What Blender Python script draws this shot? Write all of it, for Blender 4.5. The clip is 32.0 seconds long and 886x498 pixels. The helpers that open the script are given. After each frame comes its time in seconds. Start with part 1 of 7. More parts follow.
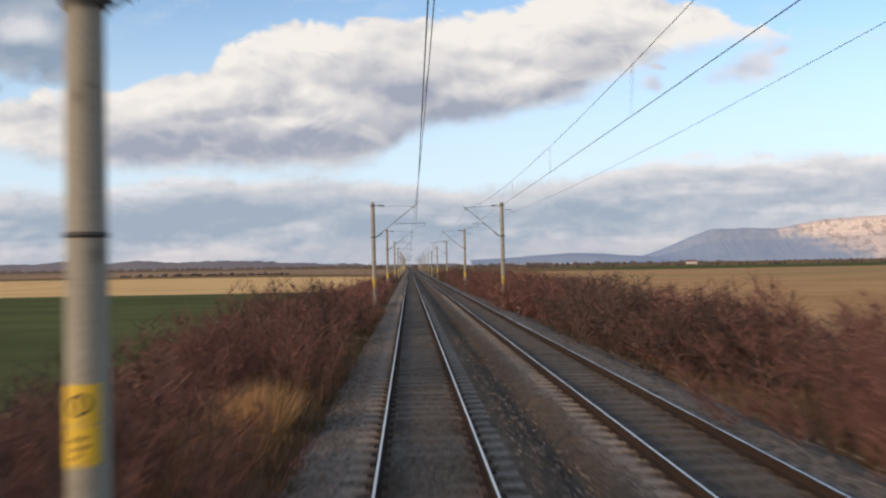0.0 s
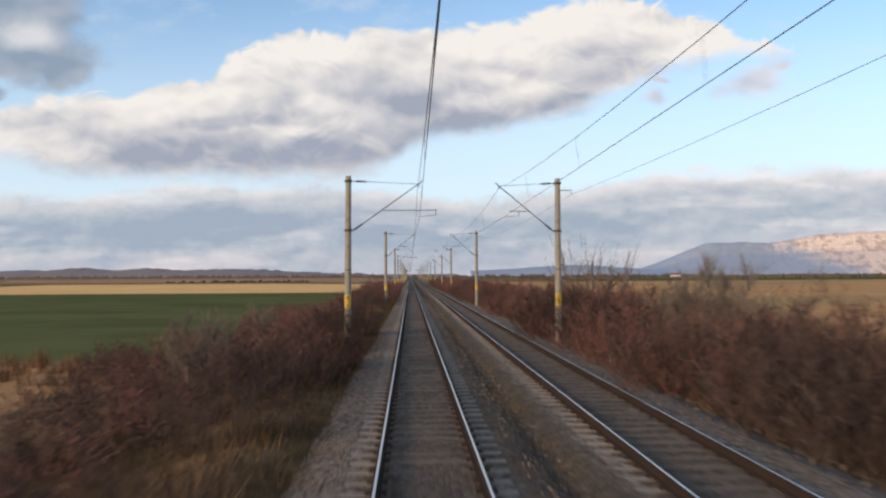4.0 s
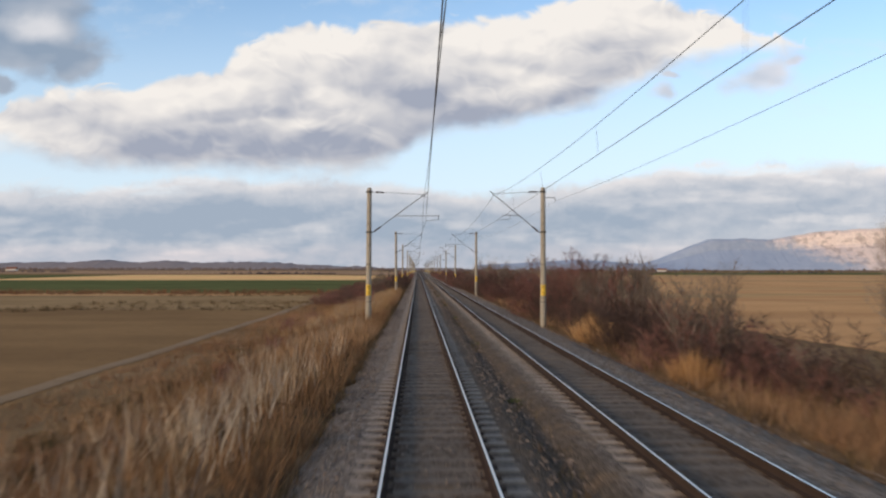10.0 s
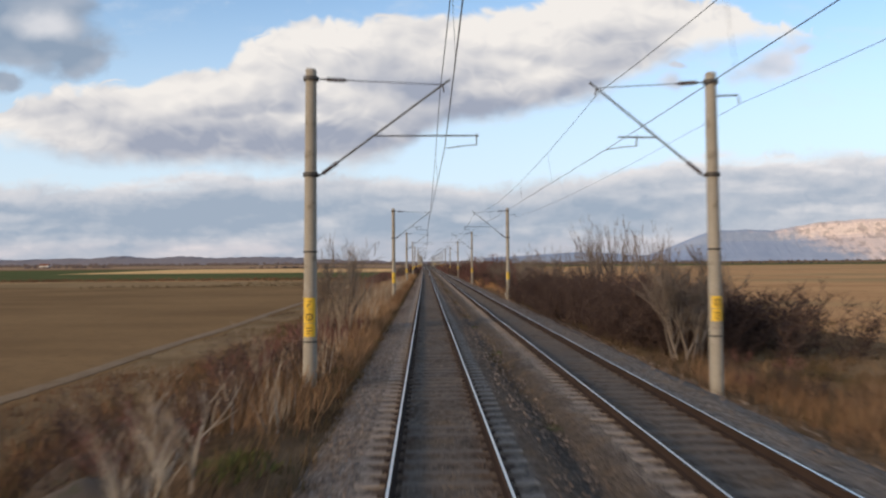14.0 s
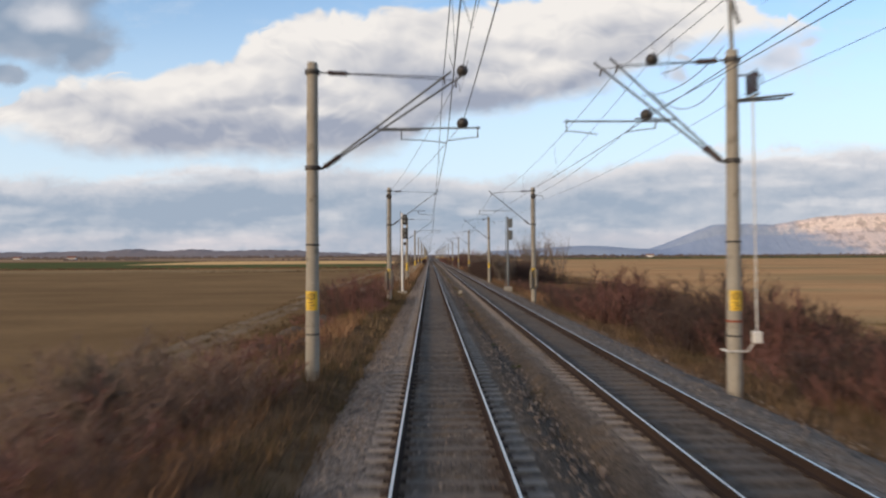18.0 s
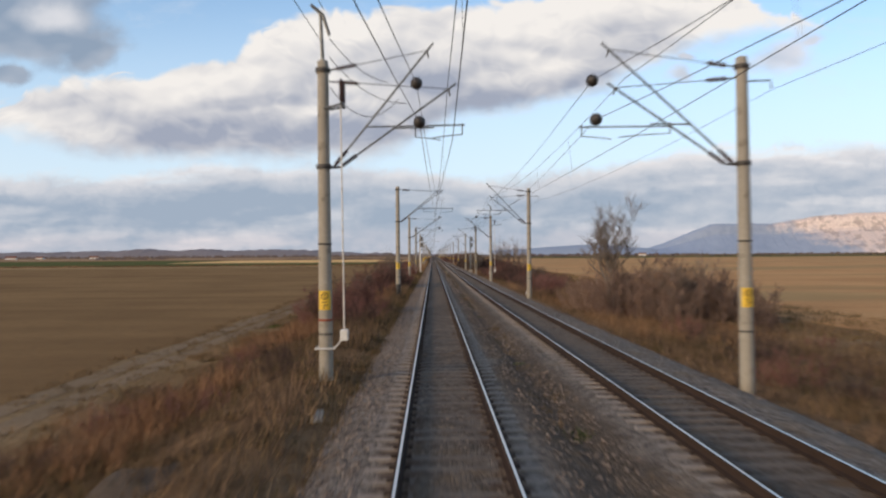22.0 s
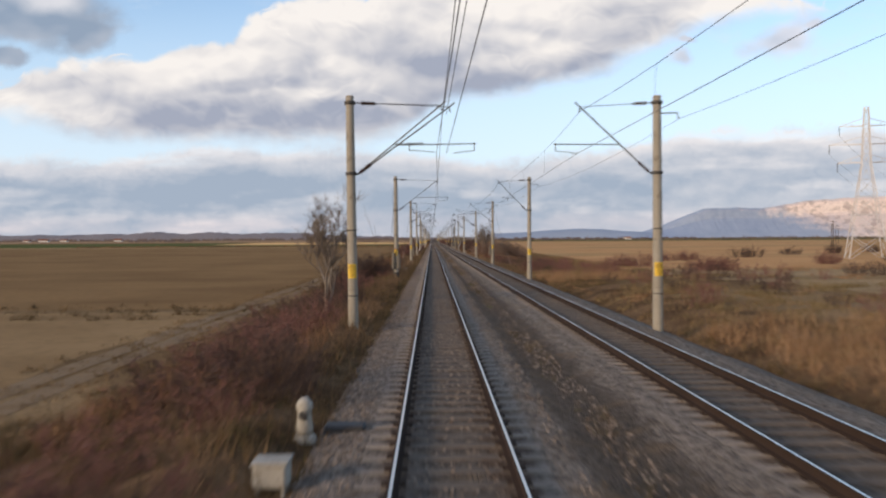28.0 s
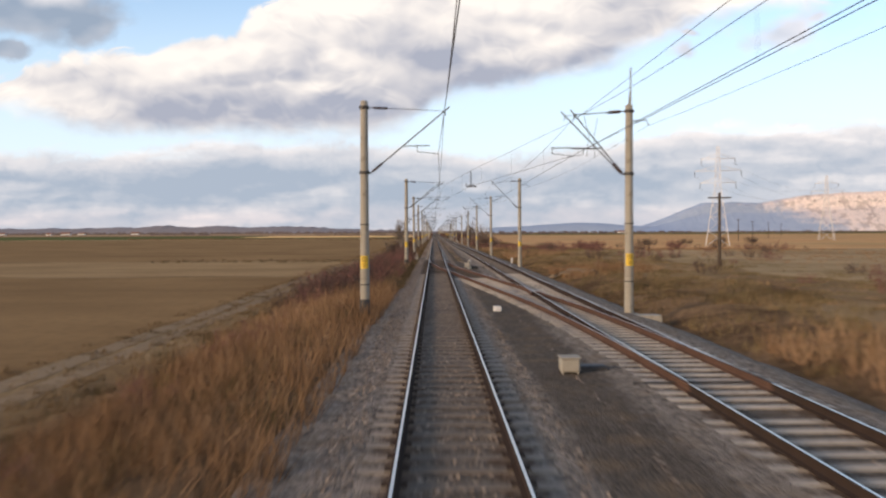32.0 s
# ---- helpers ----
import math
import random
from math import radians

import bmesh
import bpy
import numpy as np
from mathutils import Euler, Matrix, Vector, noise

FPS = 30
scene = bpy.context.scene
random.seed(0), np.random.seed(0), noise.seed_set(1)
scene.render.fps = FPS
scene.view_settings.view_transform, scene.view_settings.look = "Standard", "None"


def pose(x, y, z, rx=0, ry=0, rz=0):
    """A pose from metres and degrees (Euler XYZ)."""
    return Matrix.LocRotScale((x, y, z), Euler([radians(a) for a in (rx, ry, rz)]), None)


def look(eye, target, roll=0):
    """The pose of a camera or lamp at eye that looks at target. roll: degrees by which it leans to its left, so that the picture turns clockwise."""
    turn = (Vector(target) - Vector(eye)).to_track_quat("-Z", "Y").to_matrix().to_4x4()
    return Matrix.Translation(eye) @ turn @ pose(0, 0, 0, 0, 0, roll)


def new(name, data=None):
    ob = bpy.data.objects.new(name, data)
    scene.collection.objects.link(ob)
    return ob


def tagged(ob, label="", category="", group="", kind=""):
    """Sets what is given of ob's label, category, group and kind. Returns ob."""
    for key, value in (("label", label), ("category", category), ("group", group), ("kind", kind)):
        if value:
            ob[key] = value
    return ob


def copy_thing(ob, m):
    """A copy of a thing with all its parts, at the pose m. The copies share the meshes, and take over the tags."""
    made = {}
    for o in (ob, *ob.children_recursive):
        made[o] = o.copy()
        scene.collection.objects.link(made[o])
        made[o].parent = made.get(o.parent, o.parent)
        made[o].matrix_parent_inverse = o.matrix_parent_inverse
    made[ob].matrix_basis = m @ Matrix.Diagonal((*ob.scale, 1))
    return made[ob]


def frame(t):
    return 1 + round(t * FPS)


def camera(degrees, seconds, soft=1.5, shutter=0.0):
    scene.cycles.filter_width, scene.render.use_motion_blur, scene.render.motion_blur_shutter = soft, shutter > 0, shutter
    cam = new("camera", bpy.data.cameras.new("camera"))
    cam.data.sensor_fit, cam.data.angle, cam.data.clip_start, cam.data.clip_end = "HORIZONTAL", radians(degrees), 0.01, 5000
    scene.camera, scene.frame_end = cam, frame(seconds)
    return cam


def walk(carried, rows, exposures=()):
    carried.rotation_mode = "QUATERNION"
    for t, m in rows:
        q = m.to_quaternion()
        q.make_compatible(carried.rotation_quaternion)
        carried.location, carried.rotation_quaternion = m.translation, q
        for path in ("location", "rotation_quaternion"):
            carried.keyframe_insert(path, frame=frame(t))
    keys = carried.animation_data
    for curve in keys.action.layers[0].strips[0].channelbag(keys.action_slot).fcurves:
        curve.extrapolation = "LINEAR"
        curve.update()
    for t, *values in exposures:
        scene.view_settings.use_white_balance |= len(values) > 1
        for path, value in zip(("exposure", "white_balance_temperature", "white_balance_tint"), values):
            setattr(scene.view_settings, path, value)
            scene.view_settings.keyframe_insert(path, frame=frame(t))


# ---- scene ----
# ---------------------------------------------------------------- camera
# seconds, way along the line, yaw, pitch, roll
EYE_X, EYE_Z = -0.278, 2.771
ROWS = [
    (0.0, -13.57, -2.462, 1.175, 0.979),
    (1.0, -32.48, -2.529, 0.998, -0.114),
    (2.0, -51.32, -2.406, 1.777, 0.348),
    (2.5, -60.73, -2.562, 1.893, 0.256),
    (4.5, -98.07, -2.299, 1.927, 0.299),
    (5.0, -107.25, -2.029, 1.898, -0.137),
    (6.0, -125.63, -2.001, 1.729, -0.651),
    (7.0, -144.13, -1.916, 1.797, -0.357),
    (8.0, -162.46, -1.904, 1.847, -0.115),
    (8.5, -171.73, -1.913, 1.792, -0.083),
    (9.0, -181.00, -1.749, 1.772, -0.238),
    (10.0, -199.52, -1.823, 1.474, -0.033),
    (11.0, -217.96, -1.620, 1.320, 0.147),
    (12.0, -236.48, -1.538, 1.302, 0.115),
    (13.0, -254.90, -1.403, 1.006, 0.263),
    (14.0, -273.39, -1.298, 0.987, 0.451),
    (14.5, -282.71, -1.548, 0.990, 0.579),
    (16.5, -319.93, -1.379, 0.605, 0.306),
    (17.0, -329.18, -1.010, 0.650, 0.517),
    (18.0, -348.11, -0.958, 0.498, 0.343),
    (19.0, -367.19, -0.883, 0.545, -0.093),
    (20.0, -385.95, -0.796, 0.499, 0.423),
    (21.0, -404.29, -0.722, 0.497, 0.072),
    (22.0, -423.13, -0.742, 0.443, 0.425),
    (23.0, -442.17, -0.783, 0.337, 0.224),
    (24.0, -461.04, -0.853, -0.041, 0.370),
    (25.0, -479.79, -0.816, -0.043, 0.325),
    (25.5, -489.15, -1.134, -0.514, 0.363),
    (27.5, -526.39, -1.128, -0.320, 0.006),
    (28.0, -535.62, -0.794, -0.764, 0.342),
    (29.0, -554.38, -0.826, -1.530, -0.165),
    (30.0, -573.42, -0.650, -1.716, -0.206),
    (31.0, -592.41, -0.630, -1.218, 0.114),
    (31.5, -601.95, -0.652, -1.207, 0.228),
    (32.0, -611.52, -0.650, -1.221, 0.274),
]
cam = camera(58.49, 32.0, soft=2.25, shutter=0.38)
walk(cam, [(t, pose(EYE_X, y, EYE_Z, 90 + p, r, w)) for t, y, w, p, r in ROWS],
     [(0.0, 0.0, 6580, 10), (11.0, 0.0, 6560, 10), (14.0, -0.02, 6500, 10), (24.0, 0.0, 6480, 10), (28.0, 0.05, 6530, 11), (29.5, 0.17, 6680, 11), (32.0, 0.22, 6780, 12)])

# ---------------------------------------------------------------- node helpers


class Nodes:
    """A short way to write node trees."""

    def __init__(self, tree):
        self.tree = tree
        tree.nodes.clear()

    def add(self, kind, ins=None, **props):
        n = self.tree.nodes.new(kind)
        for k, v in props.items():
            setattr(n, k, v)
        for k, v in (ins or {}).items():
            if isinstance(v, bpy.types.NodeSocket):
                self.tree.links.new(v, n.inputs[k])
            else:
                n.inputs[k].default_value = v
        return n

    def math(self, op, a, b=0.0, c=0.0, clamp=False):
        return self.add("ShaderNodeMath", {0: a, 1: b, 2: c}, operation=op, use_clamp=clamp).outputs[0]

    def mix(self, f, a, b, blend="MIX"):
        return self.add("ShaderNodeMix", {0: f, 6: a, 7: b}, data_type="RGBA", blend_type=blend).outputs[2]

    def step(self, x, lo, hi):
        return self.add("ShaderNodeMapRange", {0: x, 1: lo, 2: hi, 3: 0.0, 4: 1.0}, interpolation_type="SMOOTHSTEP").outputs[0]

    def noise(self, vec, scale, detail=4.0, rough=0.55, dist=0.0):
        return self.add("ShaderNodeTexNoise", {"Vector": vec, "Scale": scale, "Detail": detail, "Roughness": rough, "Distortion": dist}).outputs[0]


def rgb(r, g, b):
    return (r, g, b, 1.0)


# ---------------------------------------------------------------- sky
SUN_EL, SUN_AZ = radians(15.0), radians(232.0)   # azimuth from ahead (+y) towards the right (+x)
world = bpy.data.worlds.new("sky")
scene.world = world
world.use_nodes = True
N = Nodes(world.node_tree)
co = N.add("ShaderNodeTexCoord").outputs["Generated"]
sep = N.add("ShaderNodeSeparateXYZ", {0: co})
depth = N.math("ADD", N.math("ABSOLUTE", sep.outputs[1]), 0.02)
su = N.math("DIVIDE", sep.outputs[0], depth)
sv = N.math("DIVIDE", sep.outputs[2], depth)
uv = N.add("ShaderNodeCombineXYZ", {0: su, 1: sv, 2: 0.0}).outputs[0]


def times(vec, x, y):
    return N.add("ShaderNodeVectorMath", {0: vec, 1: (x, y, 1.0)}, operation="MULTIPLY").outputs[0]


def moved(vec, x, y):
    return N.add("ShaderNodeVectorMath", {0: vec, 1: (x, y, 0.0)}, operation="ADD").outputs[0]


def warped(vec, scale, x, y, detail=5.0):
    """The same place, pushed about by turbulence."""
    w = N.add("ShaderNodeTexNoise", {"Vector": vec, "Scale": scale, "Detail": detail, "Roughness": 0.55}).outputs["Color"]
    w = N.add("ShaderNodeVectorMath", {0: w, 1: (0.5, 0.5, 0.5)}, operation="SUBTRACT").outputs[0]
    return N.add("ShaderNodeVectorMath", {0: vec, 1: times(w, x, y)}, operation="ADD").outputs[0]


def puffs(vec, scale, detail=3.0):
    """Round heads of cloud, 0 in the clefts and 1 on the domes."""
    v = N.add("ShaderNodeTexVoronoi", {"Vector": vec, "Scale": scale, "Detail": detail, "Roughness": 0.5, "Smoothness": 0.7}, feature="SMOOTH_F1", normalize=True)
    return N.math("SUBTRACT", 1.0, v.outputs["Distance"])


def profile(x, points):
    """A curve of heights over the width of the view."""
    r = N.add("ShaderNodeValToRGB", {0: N.math("MULTIPLY_ADD", x, 0.8, 0.5)})
    r.color_ramp.interpolation = "B_SPLINE"
    e = r.color_ramp.elements
    while len(e) < len(points):
        e.new(0.5)
    for i, (u, v) in enumerate(points):
        e[i].position, e[i].color = u * 0.8 + 0.5, rgb(v * 2, v * 2, v * 2)
    return N.math("MULTIPLY", N.add("ShaderNodeSeparateColor", {0: r.outputs[0]}).outputs[0], 0.5)


def blob(vec, u, v, a, b, turn):
    """1 at the middle of an ellipse, 0 at its rim."""
    m = N.add("ShaderNodeMapping", {"Vector": vec, "Location": (u, v, 0), "Rotation": (0, 0, radians(turn)), "Scale": (a, b, 1)}, vector_type="TEXTURE")
    return N.math("SUBTRACT", 1.0, N.add("ShaderNodeVectorMath", {0: m.outputs[0]}, operation="LENGTH").outputs["Value"])


def union(vec, shapes):
    out = None
    for e in shapes:
        k = blob(vec, *e)
        out = k if out is None else N.math("SMOOTH_MAX", out, k, 0.25)
    return out


# the great heap of cloud: its upper and its lower edge
HEAP_TOP = [(-0.60, 0.15), (-0.53, 0.180), (-0.49, 0.214), (-0.42, 0.222), (-0.33, 0.228), (-0.26, 0.246), (-0.22, 0.276), (-0.14, 0.302), (-0.04, 0.304), (0.06, 0.312), (0.14, 0.326), (0.22, 0.345), (0.30, 0.352), (0.37, 0.318), (0.44, 0.300), (0.48, 0.27)]
HEAP_BASE = [(-0.60, 0.17), (-0.53, 0.163), (-0.46, 0.140), (-0.40, 0.128), (-0.30, 0.126), (-0.16, 0.123), (-0.08, 0.124), (-0.030, 0.134), (0.00, 0.168), (0.06, 0.180), (0.13, 0.190), (0.21, 0.213), (0.28, 0.246), (0.35, 0.268), (0.43, 0.284), (0.47, 0.29)]
LIGHT = (-0.010, 0.014)
w1 = warped(uv, 9.0, 0.045, 0.020)
ws = N.add("ShaderNodeSeparateXYZ", {0: w1})
soft_n = N.noise(times(uv, 1.0, 1.5), 15.0, 6.0, 0.52)
wide_n = N.noise(times(moved(uv, 3.1, 1.7), 1.0, 2.2), 6.0, 3.0, 0.45)
head = puffs(warped(times(uv, 1.0, 1.4), 12.0, 0.05, 0.04, 2.0), 12.0, 1.0)
head_lit = puffs(warped(moved(times(uv, 1.0, 1.4), *LIGHT), 12.0, 0.05, 0.04, 2.0), 12.0, 1.0)
broad = N.noise(times(uv, 1.0, 1.7), 12.0, 2.5, 0.42)
fine = N.math("SUBTRACT", broad, N.noise(times(moved(uv, *LIGHT), 1.0, 1.7), 12.0, 2.5, 0.42))
from_top = N.math("ADD", N.math("SUBTRACT", profile(ws.outputs[0], HEAP_TOP), ws.outputs[1]), N.math("MULTIPLY_ADD", head, 0.05, -0.030))
from_top = N.math("ADD", from_top, N.math("MULTIPLY_ADD", soft_n, 0.05, -0.025))
from_base = N.math("ADD", N.math("SUBTRACT", ws.outputs[1], profile(ws.outputs[0], HEAP_BASE)), N.math("MULTIPLY_ADD", soft_n, 0.040, -0.009))
a_heap = N.math("MULTIPLY", N.step(from_top, 0.0, 0.015), N.step(from_base, -0.006, 0.024))
# sunlit heads along the top, grey-violet undersides, paler to the right
BRIGHT = ((-0.46, 0.164, 0.11, 0.022, -10), (-0.31, 0.214, 0.14, 0.022, 8), (-0.113, 0.222, 0.050, 0.022, -35), (-0.13, 0.282, 0.15, 0.034, 10), (0.15, 0.312, 0.16, 0.040, 12), (0.13, 0.246, 0.09, 0.014, -8), (-0.16, 0.180, 0.06, 0.010, 0), (-0.045, 0.163, 0.04, 0.012, -20), (0.38, 0.290, 0.07, 0.014, 8))
DARK_SIDE = ((-0.27, 0.153, 0.20, 0.026, -4), (-0.10, 0.150, 0.15, 0.024, 2), (-0.01, 0.224, 0.09, 0.034, -28), (0.06, 0.192, 0.11, 0.022, 8), (-0.42, 0.196, 0.09, 0.014, 6), (0.22, 0.238, 0.12, 0.022, 20), (-0.24, 0.190, 0.10, 0.012, 6))
relief = N.math("ADD", N.math("MULTIPLY", N.math("SUBTRACT", head, head_lit), 0.62), N.math("MULTIPLY", fine, 1.35))
deep = N.math("ADD", from_top, N.math("MULTIPLY_ADD", wide_n, -0.20, 0.10))
lit = N.math("MULTIPLY_ADD", N.math("SUBTRACT", 1.0, N.step(deep, 0.0, 0.12)), 0.46, 0.36)
lit = N.math("ADD", lit, N.math("MULTIPLY", N.step(su, 0.04, 0.22), 0.10))
w4 = warped(uv, 10.0, 0.055, 0.036, 3.0)
lit = N.math("ADD", lit, N.math("MULTIPLY", N.step(union(w4, BRIGHT), -0.15, 0.75), 0.37))
lit = N.math("SUBTRACT", lit, N.math("MULTIPLY", N.step(union(w4, DARK_SIDE), -0.15, 0.75), 0.32))
lit = N.math("ADD", lit, relief, clamp=True)
c_heap = N.mix(lit, rgb(0.365, 0.400, 0.495), rgb(0.91, 0.87, 0.83))
# the dark cloud in the corner and the small ones beside the heap
CORNER = ((-0.50, 0.285, 0.14, 0.055, -10), (-0.58, 0.34, 0.22, 0.09, 0), (-0.42, 0.255, 0.045, 0.030, 0), (-0.515, 0.226, 0.030, 0.020, 0))
SMALL = ((0.437, 0.246, 0.058, 0.026, 24), (0.470, 0.262, 0.030, 0.010, 14), (0.306, 0.222, 0.018, 0.018, 60), (0.318, 0.246, 0.012, 0.005, 0))
w2 = warped(uv, 12.0, 0.055, 0.034)
d_corner = N.math("ADD", union(w2, CORNER), N.math("MULTIPLY_ADD", soft_n, 0.9, -0.45))
a_corner = N.math("MULTIPLY", N.step(d_corner, 0.0, 0.40), 0.93)
spot = N.math("ADD", blob(w2, -0.465, 0.298, 0.055, 0.022, 0), N.math("MULTIPLY_ADD", soft_n, 0.6, -0.3))
l_corner = N.math("ADD", N.math("MULTIPLY_ADD", fine, 1.2, 0.10), N.math("MULTIPLY", N.step(spot, -0.25, 0.9), 0.85), clamp=True)
c_corner = N.mix(l_corner, rgb(0.275, 0.345, 0.45), rgb(0.74, 0.735, 0.76))
d_small = N.math("ADD", union(w2, SMALL), N.math("MULTIPLY_ADD", soft_n, 1.0, -0.5))
a_small = N.math("MULTIPLY", N.step(d_small, -0.05, 0.75), 0.82)
l_small = N.math("ADD", N.math("MULTIPLY_ADD", fine, 2.0, 0.46), N.math("MULTIPLY", N.step(su, 0.33, 0.45), 0.22), clamp=True)
c_small = N.mix(l_small, rgb(0.42, 0.47, 0.56), rgb(0.88, 0.82, 0.83))
# the low bank above the horizon: puffed bright rim, flat grey-blue body, rosy haze at its foot
BANK_TOP = [(-0.60, 0.104), (-0.50, 0.101), (-0.40, 0.100), (-0.34, 0.108), (-0.26, 0.116), (-0.16, 0.110), (-0.05, 0.110), (0.01, 0.096), (0.10, 0.098), (0.18, 0.106), (0.26, 0.120), (0.34, 0.133), (0.42, 0.136), (0.50, 0.130), (0.60, 0.133)]
w3 = warped(uv, 9.0, 0.050, 0.012, 4.0)
w3s = N.add("ShaderNodeSeparateXYZ", {0: w3})
long_n = N.noise(times(w3, 2.4, 17.0), 1.5, 4.0, 0.50)
bank_n = N.noise(times(w3, 7.0, 15.0), 1.3, 5.0, 0.50)
bank_lit = N.noise(times(moved(w3, -0.009, 0.009), 7.0, 15.0), 1.3, 5.0, 0.50)
b_head = puffs(times(w3, 1.0, 2.0), 24.0)
from_rim = N.math("ADD", N.math("SUBTRACT", profile(w3s.outputs[0], BANK_TOP), w3s.outputs[1]), N.math("MULTIPLY_ADD", b_head, 0.020, -0.012))
from_rim = N.math("ADD", from_rim, N.math("MULTIPLY_ADD", bank_n, 0.040, -0.020))
a_low = N.math("MULTIPLY", N.step(from_rim, -0.004, 0.014), N.step(sv, -0.01, 0.0))
gaps = N.math("MULTIPLY", N.step(long_n, 0.56, 0.70), N.math("MULTIPLY", N.step(sv, 0.055, 0.080), N.step(from_rim, 0.035, 0.012)))
a_low = N.math("MULTIPLY", a_low, N.math("MULTIPLY_ADD", gaps, -0.65, 1.0))
rim = N.math("SUBTRACT", 1.0, N.step(N.math("ADD", from_rim, N.math("MULTIPLY_ADD", long_n, 0.05, -0.025)), 0.004, 0.040))
l2 = N.math("ADD", N.math("MULTIPLY", rim, 0.62), N.math("MULTIPLY_ADD", N.math("SUBTRACT", bank_n, bank_lit), 1.5, 0.0))
l2 = N.math("ADD", l2, N.math("MULTIPLY", N.step(long_n, 0.48, 0.66), 0.40))
foot = N.math("SUBTRACT", 1.0, N.step(N.math("ADD", sv, N.math("MULTIPLY_ADD", long_n, 0.03, -0.015)), 0.018, 0.046))
l2 = N.math("ADD", l2, N.math("MULTIPLY", N.step(su, 0.05, 0.45), 0.25))
l2 = N.math("ADD", l2, N.math("MULTIPLY", foot, 0.26), clamp=True)
c_low = N.mix(l2, rgb(0.36, 0.435, 0.540), N.mix(foot, rgb(0.86, 0.83, 0.83), rgb(0.80, 0.73, 0.74)))
sky = N.add("ShaderNodeTexSky", sky_type="NISHITA", sun_disc=False, sun_elevation=SUN_EL, sun_rotation=SUN_AZ, altitude=200.0, air_density=1.0, dust_density=0.6, ozone_density=1.2)
clear = N.mix(1.0, sky.outputs[0], rgb(0.188, 0.209, 0.228), "MULTIPLY")
pale = N.math("SUBTRACT", 1.0, N.step(sv, 0.06, 0.40))
clear = N.mix(N.math("MULTIPLY", pale, 0.80), clear, rgb(0.70, 0.825, 0.965))
# towards the low sun, behind, the sky is pale gold
behind = N.step(sep.outputs[1], 0.05, -0.35)
clear = N.mix(N.math("MULTIPLY", behind, N.math("MULTIPLY_ADD", pale, 0.50, 0.24)), clear, rgb(1.0, 0.80, 0.58))
# thin veils high up
veil = N.math("MULTIPLY", N.step(N.noise(times(w2, 5.0, 14.0), 1.4, 6.0, 0.6), 0.50, 0.78), N.step(sv, 0.14, 0.24))
clear = N.mix(N.math("MULTIPLY", veil, 0.40), clear, rgb(0.72, 0.78, 0.86))
c = N.mix(a_low, clear, c_low)
c = N.mix(a_corner, c, c_corner)
c = N.mix(a_small, c, c_small)
c = N.mix(a_heap, c, c_heap)
c = N.mix(N.step(sep.outputs[2], -0.03, 0.0), rgb(0.10, 0.09, 0.07), c)
bg = N.add("ShaderNodeBackground", {"Color": c, "Strength": 1.0})
N.add("ShaderNodeOutputWorld", {0: bg.outputs[0]})

sun = new("sun", bpy.data.lights.new("sun", "SUN"))
sun.data.energy, sun.data.angle, sun.data.color = 2.85, radians(12), (1.0, 0.73, 0.47)
sun.matrix_world = look(Vector((math.sin(SUN_AZ) * math.cos(SUN_EL), math.cos(SUN_AZ) * math.cos(SUN_EL), math.sin(SUN_EL))) * 50, (0, 0, 0))

# ---------------------------------------------------------------- materials


def material(name, build):
    m = bpy.data.materials.new(name)
    m.use_nodes = True
    n = Nodes(m.node_tree)
    s = n.add("ShaderNodeBsdfPrincipled")
    n.add("ShaderNodeOutputMaterial", {0: s.outputs[0]})
    n.pos = n.add("ShaderNodeNewGeometry").outputs["Position"]
    n.obj = n.add("ShaderNodeTexCoord").outputs["Object"]
    build(n, s)
    return m


def put(n, s, key, v):
    if isinstance(v, bpy.types.NodeSocket):
        n.tree.links.new(v, s.inputs[key])
    else:
        s.inputs[key].default_value = v


def bump(n, s, height, strength, distance):
    b = n.add("ShaderNodeBump", {"Height": height, "Strength": strength, "Distance": distance})
    put(n, s, "Normal", b.outputs[0])


def two_scale(name, dark, light, fine=30.0, coarse=1.5, rough=0.85, metal=0.0, relief=0.3, dist=0.01, stain=None, where="pos"):
    """Colour between two tones by fine grain and coarse patches."""
    def build(n, s):
        v = n.pos if where == "pos" else n.obj
        f = n.noise(v, fine, 5.0, 0.6)
        g = n.noise(v, coarse, 4.0, 0.55)
        k = n.math("MULTIPLY_ADD", n.math("ADD", n.math("MULTIPLY", f, 0.5), n.math("MULTIPLY", g, 0.5)), 2.2, -0.6, clamp=True)
        col = n.mix(k, rgb(*dark), rgb(*light))
        if stain:
            col = n.mix(n.math("MULTIPLY", n.step(n.noise(v, coarse * 2.7, 5.0, 0.65), 0.52, 0.68), 0.7), col, rgb(*stain))
        put(n, s, "Base Color", col)
        put(n, s, "Roughness", n.math("MULTIPLY_ADD", f, 0.2, rough - 0.1))
        put(n, s, "Metallic", metal)
        put(n, s, "Specular IOR Level", 0.1 if rough > 0.75 else 0.5)
        bump(n, s, f, relief, dist)
    return material(name, build)


